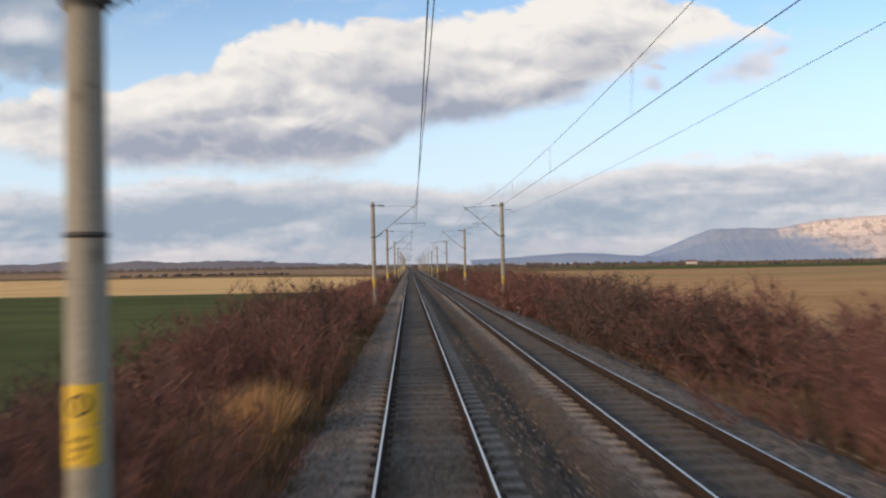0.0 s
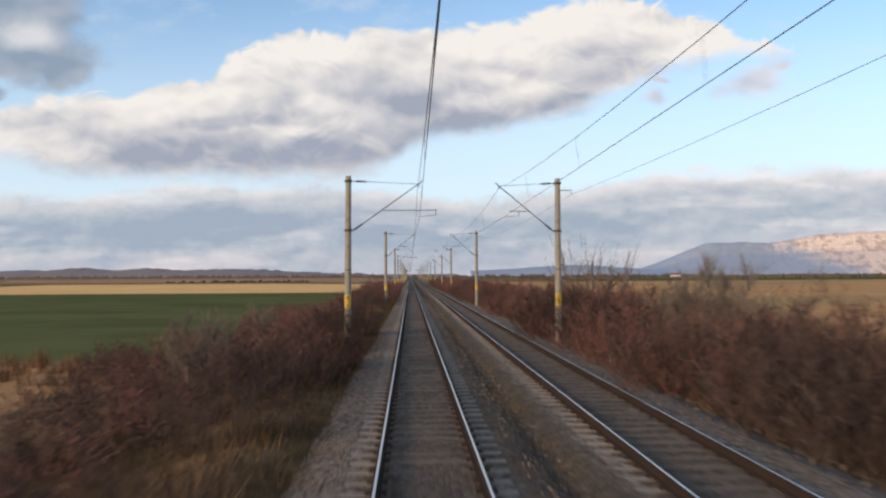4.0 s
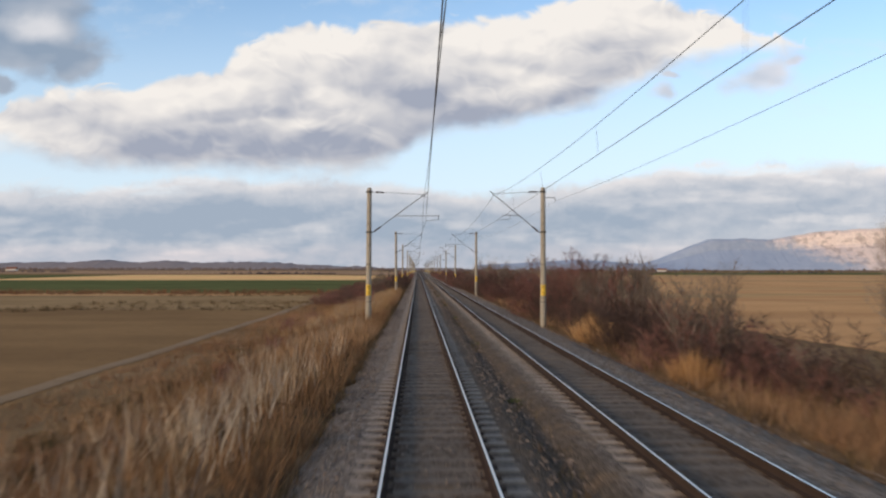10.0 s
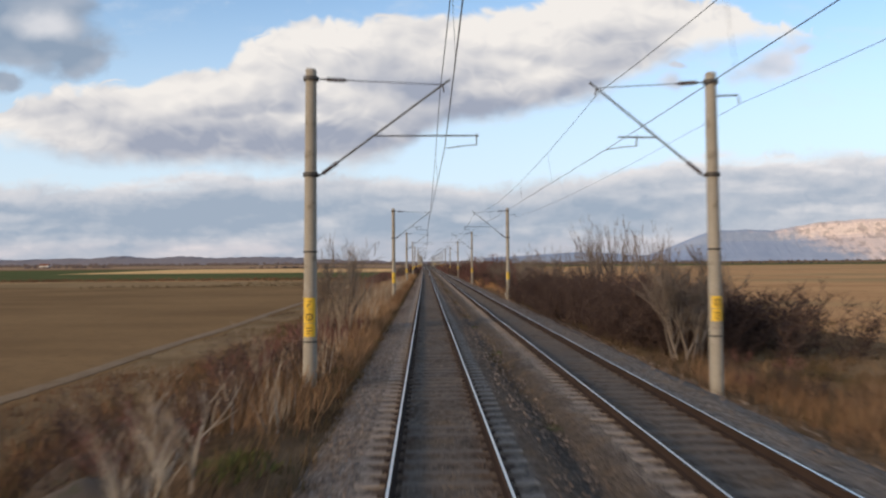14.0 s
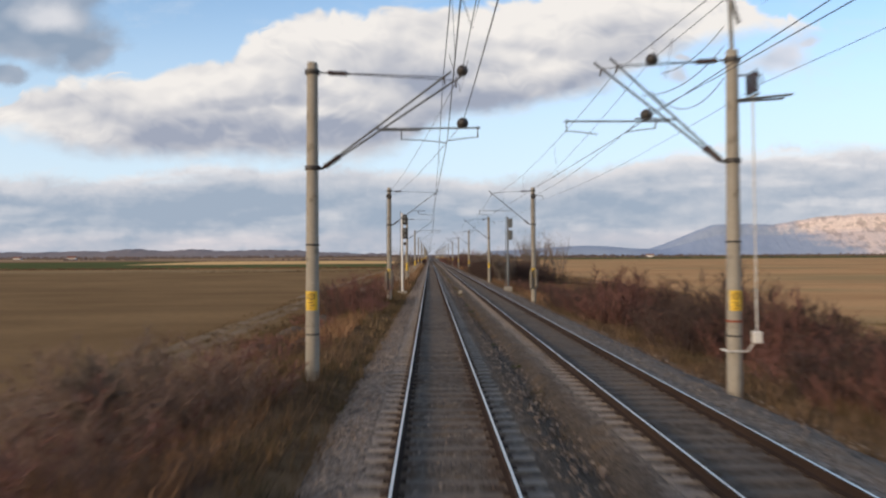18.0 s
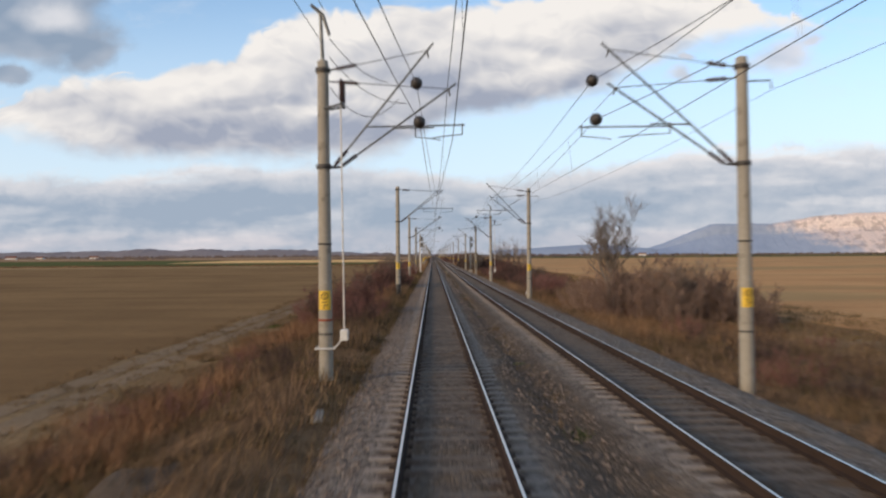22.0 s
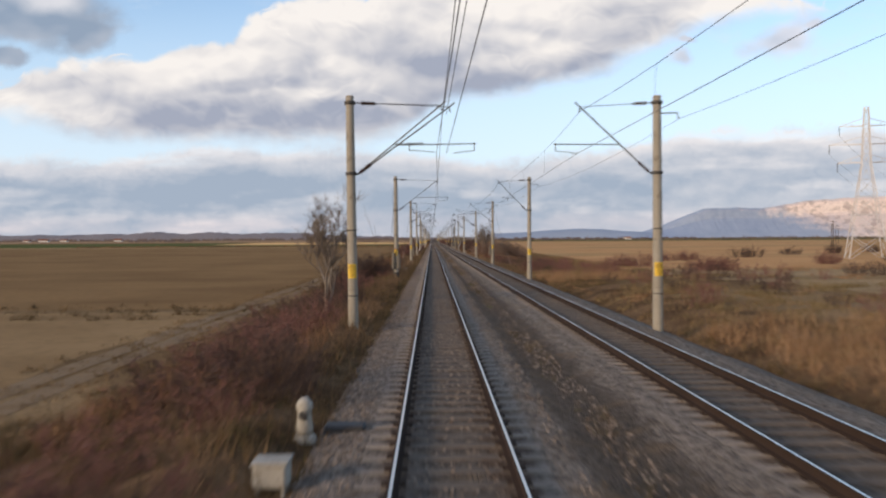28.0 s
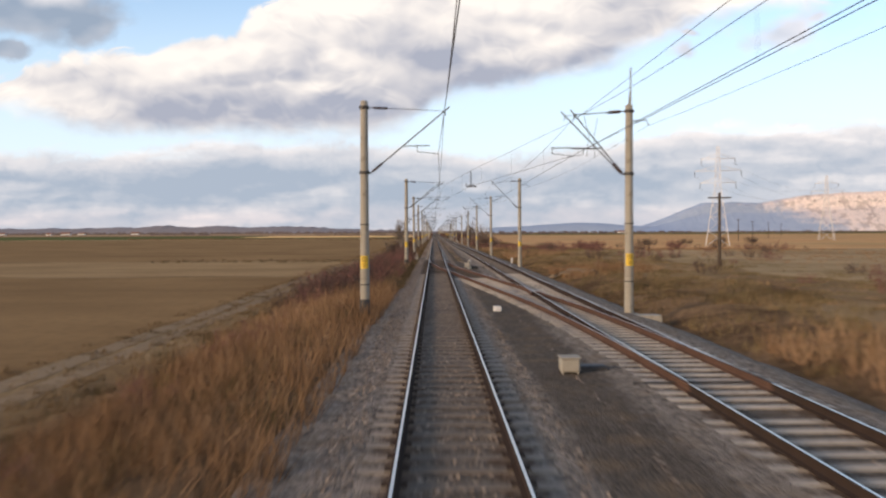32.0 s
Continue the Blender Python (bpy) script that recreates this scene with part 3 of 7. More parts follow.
def ground():
    ys = [-900, -760, -680] + [Y_END + 2.5 * i for i in range(330)] + [200, 240, 300, 400, 550, 750, 1000, 1400, 1900, 2600, 3400, 4300, 4750]
    ys = sorted(set(ys))
    xs = [-4600, -2500, -1200, -600, -300, -160, -90, -55, -36, -26, -20, -17, -14.5, -13.0, -12.2, -11.5, -11, -9.5, -8.4, -7.4, -6.5, -5.6, -4.9, -4.2, -3.7, -3.3, -2.7, -2.2, -1.6,
          2.0, 6.0, 6.7, 7.3, 8.2, 9.2, 10, 11.2, 13, 15, 18, 23, 30, 40, 60, 100, 200, 400, 900, 2000, 4600]
    verts = [(x + (other_x(y) - 4.03 if 2 < x < 30 else 0), y, rough_z(x + (other_x(y) - 4.03 if 2 < x < 30 else 0), y)) for y in ys for x in xs]
    n = len(xs)
    faces = [(j * n + i, j * n + i + 1, (j + 1) * n + i + 1, (j + 1) * n + i) for j in range(len(ys) - 1) for i in range(n - 1)]
    me = mesh_of("ground", verts, faces, M["ground"])
    me.polygons.foreach_set("use_smooth", [True] * len(me.polygons))
    thing("ground", "flat farmland with dry grass and bare soil", "ground", kind="structure", data=me)


ground()


def field(name, label, mat, x0, x1, y0, y1, lift, skew=0.0, cat="field", rag=0.9):
    """A flat plot of land; skew: how far its cross edges run on per metre of x."""
    nx, ny = 24, max(70, int(abs(y1 - y0) / 5)) if x0 > 0 else 70
    verts = []
    for j in range(ny + 1):
        for i in range(nx + 1):
            f = (i / nx) ** 2.2 if abs(x1) > abs(x0) else 1 - (1 - i / nx) ** 2.2
            x = x0 + (x1 - x0) * f
            wob = 0.5 * noise.noise((x * 0.05, y0 * 0.01, 2.0)) if j in (0, ny) else 0
            y = y0 + (y1 - y0) * (j / ny) + skew * (x - (x1 if abs(x1) < abs(x0) else x0)) + wob
            first = (i == nx and abs(x1) < abs(x0)) or (i == 0 and abs(x0) < abs(x1))
            ragged = noise.noise((y * 0.11, x0, 1.0))
            edge = rag * (0.5 + 0.5 * ragged) * (1 - f) if rag >= 1 else rag * ragged * max(0.0, 1 - abs(x - (x1 if abs(x1) < abs(x0) else x0)) / 6.0)
            dive = 0.12 if first and rag >= 1 else 0
            verts.append((x + edge, y, (-1.75 + swell(x, y) if x < 0 else -1.35 + rise(y) * float(np.interp(x, RISE_X, RISE_Z))) + lift - dive))
    n = nx + 1
    faces = [(j * n + i, j * n + i + 1, (j + 1) * n + i + 1, (j + 1) * n + i) for j in range(ny) for i in range(nx)]
    thing(name, label, cat, kind="structure", data=mesh_of(name, verts, faces, mat))


field("wheat_field", "green field of young winter wheat beside the line", M["wheat"], -420, -13.8, -45, 130, 0.008)
field("stubble_field", "pale yellow stubble field beyond the wheat, sunlight in its colour", M["stubble"], -187, -14, 132, 330, 0.012)
field("wheat_field", "green field of winter wheat beside the stubble", M["wheat"], -900, -188, 132, 330, 0.012)
field("ploughed_field", "reddish brown ploughed field in the distance", M["plough"], -900, -14, 332, 420, 0.012)
field("stubble_field", "patchwork of dull brown far fields", M["dull_field"], -1500, -14, 422, 900, 0.012)
field("rough_field", "orange-brown strip of dead weeds along the wheat", M["tan"], -420, -13.5, -62, -47, 0.008)
field("rough_field", "tan strip of rough dry grass", M["weedy"], -420, -13.5, -108, -64, 0.008)
field("ploughed_field", "broad brown worked field beside the dirt track", M["plough"], -260, -13.6, -484, -110, 0.008)
field("weedy_strip", "pale weedy strip across the worked field", M["thin_weeds"], -260, -13.6, -528, -486, 0.008)
field("ploughed_field", "brown worked field beyond the weedy strip", M["plough"], -260, -13.6, -640, -530, 0.008)
field("wheat_field", "distant green wheat field", M["wheat"], -1500, -262, -640, -112, 0.008)
field("rough_field", "broad tan field of dry grass beyond the hedge", M["tan"], 20, 700, -440, 400, 0.03, rag=3.5)
field("wheat_field", "distant green wheat strip beyond the dry grass", M["wheat"], 120, 1500, 402, 720, 0.008)
field("scrubland", "grazed scrubland with bare patches", M["scrub"], 20, 500, -640, -440, 0.045, rag=4.0)


def strip(name, label, mat, centre, half, y0, y1, lift, cat, step=2.0, wob=0.25):
    verts, faces = [], []
    n = int((y1 - y0) / 2.5)
    for j in range(n + 1):
        y = y0 + (y1 - y0) * j / n
        c = centre(y) + wob * noise.noise((y * 0.06, 3.0, centre(0)))
        for k in (-1, -0.4, 0.4, 1):
            x = c + k * half * (1 + 0.25 * noise.noise((y * 0.21, k * 3, 8.0)))
            verts.append((x, y, rough_z(x, y) + lift))
    for j in range(n):
        for k in range(3):
            faces.append((j * 4 + k, j * 4 + k + 1, j * 4 + 4 + k + 1, j * 4 + 4 + k))
    thing(name, label, cat, kind="structure", data=mesh_of(name, verts, faces, mat))


for mid in (-11.75, -13.05):
    strip("dirt_track", "pale rut of the dirt farm track along the field edge", M["path"], lambda y: mid, 0.46, -640, -262, 0.012, "dirt track")

strip("dirt_track", "single pale dirt track along the field edge", M["path"], lambda y: -14.5, 0.42, -262, -66, 0.03, "dirt track", wob=0.5)
M["sand"] = two_scale("pale sandy soil", (0.25, 0.185, 0.115), (0.36, 0.275, 0.18), 4, 0.3, 0.95, relief=0.5, dist=0.04, stain=(0.22, 0.16, 0.10))
PATH_Y, PATH_X = [-500, -467, -430, -388, -340], [31.0, 36.0, 43.0, 50.0, 52.0]
strip("sandy_path", "pale sandy path across the scrubland", M["sand"], lambda y: float(np.interp(y, PATH_Y, PATH_X)), 1.3, -500, -340, 0.015, "path", wob=1.5)

# ---------------------------------------------------------------- ballast, rails, sleepers


def ballast():
    ys = [Y_END + 1.2 * i for i in range(690)] + [200 + 20 * i for i in range(36)]
    ys = [y for y in ys if y < 190 or y >= 200]
    verts, n = [], 0
    for y in ys:
        e = other_x(y)
        k = shoulder(y)
        c = min(max((-530.0 - y) / 8.0, 0.0), 1.0)
        f = -0.171 - 0.015 * min(max((-490.0 - y) / 20.0, 0.0), 1.0)   # stones lie high between the rails on the open line
        sec = [(-2.25 - 0.85 * k, -0.36), (-2.0 - 0.65 * k, -0.26 - 0.03 * k), (-1.82 - 0.4 * k, -0.21), (-1.6, -0.185), (-1.3, -0.175), (-0.9, -0.19), (-0.5, f), (0.5, f), (0.9, -0.19), (1.3, -0.175), (1.65, -0.20),
               ((e / 2) - 0.15, -0.34 + 0.145 * c), ((e / 2) + 0.2, -0.32 + 0.125 * c), (e - 1.65, -0.19), (e - 1.3, -0.175), (e - 0.9, -0.19), (e - 0.5, f - 0.004), (e + 0.5, f - 0.004), (e + 0.9, -0.19),
               (e + 1.3, -0.175), (e + 1.7, -0.185), (e + 2.0, -0.26), (e + 2.6, -0.44), (e + 3.2, -0.68)]
        n = len(sec)
        for i, (x, z) in enumerate(sec):
            k = 0.05 if 2 < i < n - 3 else 0.16
            verts.append((x + k * noise.noise((x, y * 0.8, 9.0)), y, z + (0.035 if i not in (4, 5, 6, 7, 8, 9, 14, 15, 16, 17, 18, 19) else 0.012) * noise.noise((x * 2.2, y * 1.3, 5.0))))
    faces = [(j * n + i, j * n + i + 1, (j + 1) * n + i + 1, (j + 1) * n + i) for j in range(len(ys) - 1) for i in range(n - 1)]
    me = mesh_of("ballast", verts, faces, M["ballast"])
    me.polygons.foreach_set("use_smooth", [True] * len(me.polygons))
    thing("ballast_bed", "grey-brown crushed stone ballast under both tracks", "ballast", kind="structure", data=me)


ballast()

RAIL = [(-0.072, -0.165), (0.072, -0.165), (0.072, -0.152), (0.014, -0.132), (0.010, -0.050), (0.034, -0.036), (0.036, -0.013), (0.019, 0.0),
        (-0.019, 0.0), (-0.036, -0.013), (-0.034, -0.036), (-0.010, -0.050), (-0.014, -0.132), (-0.072, -0.152)]
HEAD = (7,)


def straight(x_of, y0, y1):
    if abs(x_of(y0) - x_of(y1)) < 1e-6 and abs(x_of((y0 + y1) / 2) - x_of(y0)) < 1e-6:
        return [(x_of(y0), y0), (x_of(y0), y1)]
    n = max(2, int((y1 - y0) / 8))
    return [(x_of(y0 + (y1 - y0) * i / n), y0 + (y1 - y0) * i / n) for i in range(n + 1)]


def sleeper_mesh(length, mat, wood=False):
    bm = bmesh.new()
    h = length / 2
    if wood:
        add_box(bm, (-h, -0.125, -0.33), (h, 0.125, -0.168), 0.012)
    else:
        # prestressed concrete: lower waist in the middle, thick seats
        xs = [-h, -h + 0.06, -0.45, 0.45, h - 0.06, h]
        zs = [-0.205, -0.172, -0.168, -0.168, -0.172, -0.205]
        ring = []
        for x, z in zip(xs, zs):
            ring.append([bm.verts.new((x, s * w, zz)) for s, w, zz in ((-1, 0.15, -0.34), (-1, 0.105, z - 0.012), (-1, 0.088, z), (1, 0.088, z), (1, 0.105, z - 0.012), (1, 0.15, -0.34))])
        for a, b in zip(ring, ring[1:]):
            for k in range(5):
                bm.faces.new((a[k], a[k + 1], b[k + 1], b[k]))
        bm.faces.new(ring[0]), bm.faces.new(ring[-1])
    # rail clips and their bolts
    for rx in (-0.7535, 0.7535):
        for s in (-1, 1):
            cx = rx + s * 0.105
            add_box(bm, (cx - 0.045, -0.05, -0.172), (cx + 0.045, 0.05, -0.142), 0.0, 1)
    return from_bm("sleeper", bm, [mat, M["rust"]])


SLEEPER = sleeper_mesh(2.55, M["sleeper"])
PALE_SLEEPER = sleeper_mesh(2.55, M["pale_sleeper"])
M["wood"] = two_scale("tarred wooden sleeper", (0.045, 0.034, 0.026), (0.10, 0.076, 0.058), 30, 1.2, 0.9, relief=0.5, dist=0.008)


def joined(name, mesh, spots):
    """Many copies of a mesh as one mesh, at (x, y, z, turn)."""
    v = np.array([p.co[:] for p in mesh.vertices])
    polys = [tuple(p.vertices) for p in mesh.polygons]
    pm = [p.material_index for p in mesh.polygons]
    verts, faces, idx = [], [], []
    for i, (x, y, z, a) in enumerate(spots):
        c, s = math.cos(a), math.sin(a)
        w = np.stack([v[:, 0] * c - v[:, 1] * s + x, v[:, 0] * s + v[:, 1] * c + y, v[:, 2] + z], axis=1)
        verts.append(w)
        o = i * len(v)
        faces += [tuple(k + o for k in p) for p in polys]
        idx += pm
    me = mesh_of(name, np.concatenate(verts).tolist(), faces, list(mesh.materials))
    me.polygons.foreach_set("material_index", idx)
    return me


TURN_Y, TURN_L, TURN_R = -530.0, 67.3, 190.0   # tip of the first points, length of the crossover, radius of the points


def cross_x(y):
    """The middle of the crossover between the tracks."""
    s, gap = TURN_Y - y, other_x(-560)
    s = min(max(s, 0.0), TURN_L)
    e = TURN_R / 9.0
    if s < e:
        return s * s / (2 * TURN_R)
    if s > TURN_L - e:
        return gap - (TURN_L - s) ** 2 / (2 * TURN_R)
    return e / 18.0 + (s - e) / 9.0


def track(label, x_of, wood_from, wood_to, new_from):
    t = thing("railway_track", label, "railway track")
    for s in (-1, 1):
        part("rail", sweep("rail", RAIL, straight(lambda y: x_of(y) + s * 0.7535, Y_END, Y_FAR), [M["rust"], M["head"]], HEAD), t, "rusty rail with a polished running head")
    ys = [Y_END + 10 + 0.6 * i for i in range(1160)]
    near, far, pale = [], [], []
    for y in ys:
        if wood_to < y < wood_from:
            continue
        (near if -480 < y < -300 else pale if y < new_from else far).append(y)
    for y in near:
        part("sleeper", SLEEPER, t, at=pose(x_of(y), y, random.uniform(-0.008, 0.006), 0, 0, random.uniform(-0.6, 0.6)))
    rest = part("sleeper", joined("sleepers", SLEEPER, [(x_of(y), y, random.uniform(-0.008, 0.006), radians(random.uniform(-0.6, 0.6))) for y in far]), t)
    tagged(rest, "concrete sleepers", kind="stuff")
    if pale:
        rest = part("sleeper", joined("sleepers", PALE_SLEEPER, [(x_of(y), y, random.uniform(-0.008, 0.006), radians(random.uniform(-0.6, 0.6))) for y in pale]), t)
        tagged(rest, "newer pale concrete sleepers", kind="stuff")
    return t


track("railway track with worn concrete sleepers and bright rails", lambda y: 0.0, TURN_Y + 1.4, TURN_Y - 26, -900)
track("second railway track on concrete sleepers", other_x, -572, -599, -556)


def crossover():
    t = thing("track_crossover", "railway crossover with switch blades and rusty rails", "railway switch")
    gap = other_x(-560)
    ya, yb = TURN_Y, TURN_Y - TURN_L
    ys = [yb + (ya - yb) * i / 70 for i in range(71)]
    off = lambda y, s: cross_x(y) + s * 0.7535
    blade = lambda y: 0.045 * (1 - min(1.0, (TURN_Y - y) / 9.0))
    # closure and lead rails, cut where they pass the crossings
    left = [(off(y, -1) + blade(y), y) for y in ys if y < ya - 0.2]
    right = [(off(y, 1), y) for y in ys]
    part("rail", sweep("rail", RAIL, left, [M["fresh_rust"], M["dull_head"]], HEAD), t, "curved closure rail with rusty web")
    part("rail", sweep("rail", RAIL, right, [M["fresh_rust"], M["dull_head"]], HEAD), t, "curved closure rail with rusty web")
    # straight blades beside the stock rails and check rails
    part("switch_blade", sweep("blade", RAIL, [(0.7535 - 0.045, ya - 0.3), (0.7535 - 0.012, ya - 8)], [M["rust"], M["head"]], HEAD), t, "slender steel switch blade")
    part("switch_blade", sweep("blade", RAIL, [(gap - 0.7535 + 0.045, yb + 0.3), (gap - 0.7535 + 0.012, yb + 8)], [M["rust"], M["head"]], HEAD), t, "slender steel switch blade")
    for x, y in ((-0.7535 + 0.075, -553.5), (gap + 0.7535 - 0.075, -573.5)):
        part("check_rail", sweep("check", RAIL, [(x + 0.03, y - 2.2), (x, y - 1.6), (x, y + 1.6), (x + 0.03, y + 2.2)], [M["rust"], M["rust"]], HEAD), t, "short rusty check rail")
    for y0, x0 in ((-553.6, 0.7535), (-573.6, gap - 0.7535)):
        for s in (-1, 1):
            part("wing_rail", sweep("wing", RAIL, [(x0 + s * 0.16, y0 - 1.6), (x0 + s * 0.075, y0 - 0.6), (x0 + s * 0.07, y0 + 1.2), (x0 + s * 0.15, y0 + 2.0)], [M["fresh_rust"], M["dull_head"]], HEAD), t, "worn wing rail at the crossing")
    # long wooden sleepers under the points
    made = {}
    y = ya + 1.2
    while y > yb - 1.5:
        c = cross_x(y)
        if y > ya - 26:
            lo, hi, mat = -1.3, max(1.3, c + 1.3), M["wood"]
        elif y > ya - 31:
            lo, hi, mat = c - 1.28, c + 1.28, M["wood"]
        elif y < yb + 26:
            lo, hi, mat = min(gap - 1.3, c - 1.3), gap + 1.3, M["pale_sleeper"]
        else:
            lo, hi, mat = c - 1.28, c + 1.28, M["pale_sleeper"]
        w = round(hi - lo, 1)
        key = (w, mat.name)
        if key not in made:
            bm = bmesh.new()
            add_box(bm, (-w / 2, -0.115, -0.33), (w / 2, 0.115, -0.166), 0.014)
            made[key] = from_bm("timber", bm, mat)
        part("timber" if mat is M["wood"] else "long_sleeper", made[key], t, at=pose((lo + hi) / 2, y, random.uniform(-0.006, 0.004), 0, 0, random.uniform(-0.8, 0.8)))
        y -= 0.6
    # stretcher bars
    for y0, x0 in ((ya - 0.8, 0.0), (yb + 0.8, gap)):
        part("stretcher_bar", tube("bar", [[(x0 - 1.6, y0, -0.12), (x0 + 0.7, y0, -0.12)]], 0.022, M["dark_steel"]), t, "dark steel stretcher bar")


crossover()


def stones():
    """Loose stones over ten metres of the bed; shared by every stretch."""
    rng = np.random.default_rng(5)
    kinds = []
    for k in range(3):
        verts, faces = [], []
        for i in range(1900):
            u = rng.random()
            x = rng.uniform(-2.1, -1.28) if u < 0.34 else rng.uniform(1.28, 2.7) if u < 0.62 else rng.uniform(5.3, 6.9) if u < 0.76 else rng.uniform(-0.62, 0.62)
            z = float(np.interp(x, [-2.25, -2.0, -1.82, -1.6, 1.65, 1.9, 2.3, 2.6, 5.7, 6.2, 6.7, 7.1], [-0.35, -0.25, -0.20, -0.18, -0.19, -0.31, -0.31, -0.2, -0.18, -0.25, -0.36, -0.5]))
            y, r = rng.uniform(0, 10), rng.uniform(0.014, 0.036)
            a = rng.uniform(0, 3.14)
            o = len(verts)
            for q in range(4):
                w = a + q * 1.57 + rng.uniform(-0.4, 0.4)
                verts.append((x + r * 1.2 * math.cos(w), y + r * 1.2 * math.sin(w), z + rng.uniform(-0.3, 0.4) * r))
            verts.append((x + rng.uniform(-0.4, 0.4) * r, y + rng.uniform(-0.4, 0.4) * r, z + r * rng.uniform(0.7, 1.2)))
            faces += [(o, o + 1, o + 4), (o + 1, o + 2, o + 4), (o + 2, o + 3, o + 4), (o + 3, o, o + 4)]
        kinds.append(mesh_of("stones", verts, faces, M["stone"]))
    for i in range(66):
        thing("loose_stones", "loose angular ballast stones along the track", "stones", "loose ballast", "stuff", (0, Y_END + 10 * i, 0.0), kinds[i % 3])


stones()


# ---------------------------------------------------------------- masts and overhead line
# way along the line, left mast x, right mast x, kind of support left and right
MASTS = [
    (565.40, -2.90, 6.75, 565.40, "", ""),
    (517.40, -2.90, 6.75, 517.40, "", ""),
    (469.40, -2.90, 6.75, 469.40, "", ""),
    (421.40, -2.90, 6.75, 421.40, "", ""),
    (373.40, -2.90, 6.75, 373.40, "", ""),
    (325.40, -2.90, 6.75, 325.40, "", ""),
    (277.40, -2.90, 6.75, 277.40, "", ""),
    (229.40, -2.90, 6.75, 229.40, "", ""),
    (181.40, -2.90, 6.75, 181.40, "", ""),
    (133.40, -2.90, 6.75, 133.40, "", ""),
    (85.05, -2.92, 6.74, 85.74, "", ""),
    (43.17, -2.75, 6.66, 44.51, "", ""),
    (-7.37, -2.75, 6.56, -7.71, "", ""),
    (-52.62, -3.12, 6.73, -51.57, "", ""),
    (-103.65, -2.89, 6.78, -104.01, "", ""),
    (-155.06, -3.04, 6.72, -155.50, "", ""),
    (-206.92, -2.91, 6.72, -206.61, "", ""),
    (-254.77, -2.99, 6.76, -254.34, "", ""),
    (-295.19, -2.99, 6.71, -294.90, "weights", "weights"),
    (-329.45, -3.05, 6.51, -330.53, "2", "switch2"),
    (-367.16, -2.73, 6.54, -367.12, "collar2", "2"),
    (-404.56, -2.79, 7.02, -404.78, "switch2", "2"),
    (-439.05, -2.83, 7.16, -438.34, "guyed", "guyed"),
    (-477.39, -2.92, 7.02, -476.27, "boxes", ""),
    (-510.19, -2.82, 7.04, -510.06, "2", ""),
    (-543.63, -2.66, 7.06, -543.75, "collar2", ""),
    (-583.83, -2.71, 6.81, -582.81, "collar", "horn2"),
    (-623.00, -2.80, 7.10, -623.00, "", ""),
]
TOP = 7.35


def insulator_mesh(length=0.55, n=7):
    rings = [(0.02, 0.0)]
    for i in range(n):
        z = 0.06 + (length - 0.12) * i / n
        rings += [(0.028, z), (0.062, z + 0.015), (0.062, z + 0.03), (0.028, z + 0.045)]
    rings += [(0.02, length)]
    return turned("insulator", rings, M["insulator"], 8)


INSULATOR = insulator_mesh()
MAST = turned("mast", [(0.168, -1.1), (0.165, 0.0), (0.150, 3.0), (0.136, 6.0), (0.128, TOP - 0.03), (0.11, TOP)], M["mast"], 18)
DISC = turned("disc", [(0.100, 0.0), (0.128, 0.012), (0.128, 0.095), (0.100, 0.107)], M["weight"], 14, False)
SPLIT = mesh_of("slot", [(x, y, z) for x in (-0.022, 0.022) for y in (-0.134, -0.02) for z in (0.008, 0.099)], [(0, 1, 3, 2), (4, 6, 7, 5), (0, 4, 5, 1), (1, 5, 7, 3), (0, 2, 6, 4)], M["black"])


def weight_stack(t, x, y, z, n):
    """Slotted concrete discs on a rod, with the rope that runs up from them."""
    for i in range(n):
        d = part("counterweight", DISC, t, "slotted concrete tensioning weight", pose(x + (0.008 if i % 2 else -0.008), y, z + 0.122 * i, 0, 0, 12 if i % 2 else -14))
        part("slot", SPLIT, d, "dark slot")
    part("weight_rod", tube("rod", [[(x, y, z - 0.06), (x, y, z + 0.122 * n + 0.35)]], 0.014, M["dark_steel"], 5), t, "dark steel rod")
    part("weight_rope", tube("rope", [[(x, y, z + 0.122 * n + 0.3), (x, y, 6.6)]], 0.009, M["dark_steel"], 5), t, "steel tensioning rope")


CLAMP = turned("clamp", [(0.175, -0.05), (0.178, -0.04), (0.178, 0.04), (0.175, 0.05)], M["dark_steel"], 16)
RING = turned("ring", [(0.163, -0.02), (0.166, 0.0), (0.163, 0.02)], M["dark_steel"], 16)


def band_mesh(r, h, spread=1.9):
    """A painted plate bent round the mast, facing -y."""
    verts, faces = [], []
    k = 9
    for i in range(k):
        a = -math.pi / 2 - spread / 2 + spread * i / (k - 1)
        for rr in (r, r + 0.006):
            for z in (-h / 2, h / 2):
                verts.append((rr * math.cos(a), rr * math.sin(a), z))
    for i in range(k - 1):
        o = i * 4
        faces += [(o + 2, o + 6, o + 7, o + 3), (o + 1, o + 3, o + 7, o + 5), (o, o + 4, o + 6, o + 2), (o, o + 1, o + 5, o + 4)]
    faces += [(0, 2, 3, 1), (k * 4 - 4, k * 4 - 3, k * 4 - 1, k * 4 - 2)]
    return mesh_of("plate", verts, faces, M["yellow"])


PLATE = band_mesh(0.160, 0.30)
TALL_PLATE = band_mesh(0.160, 0.45)


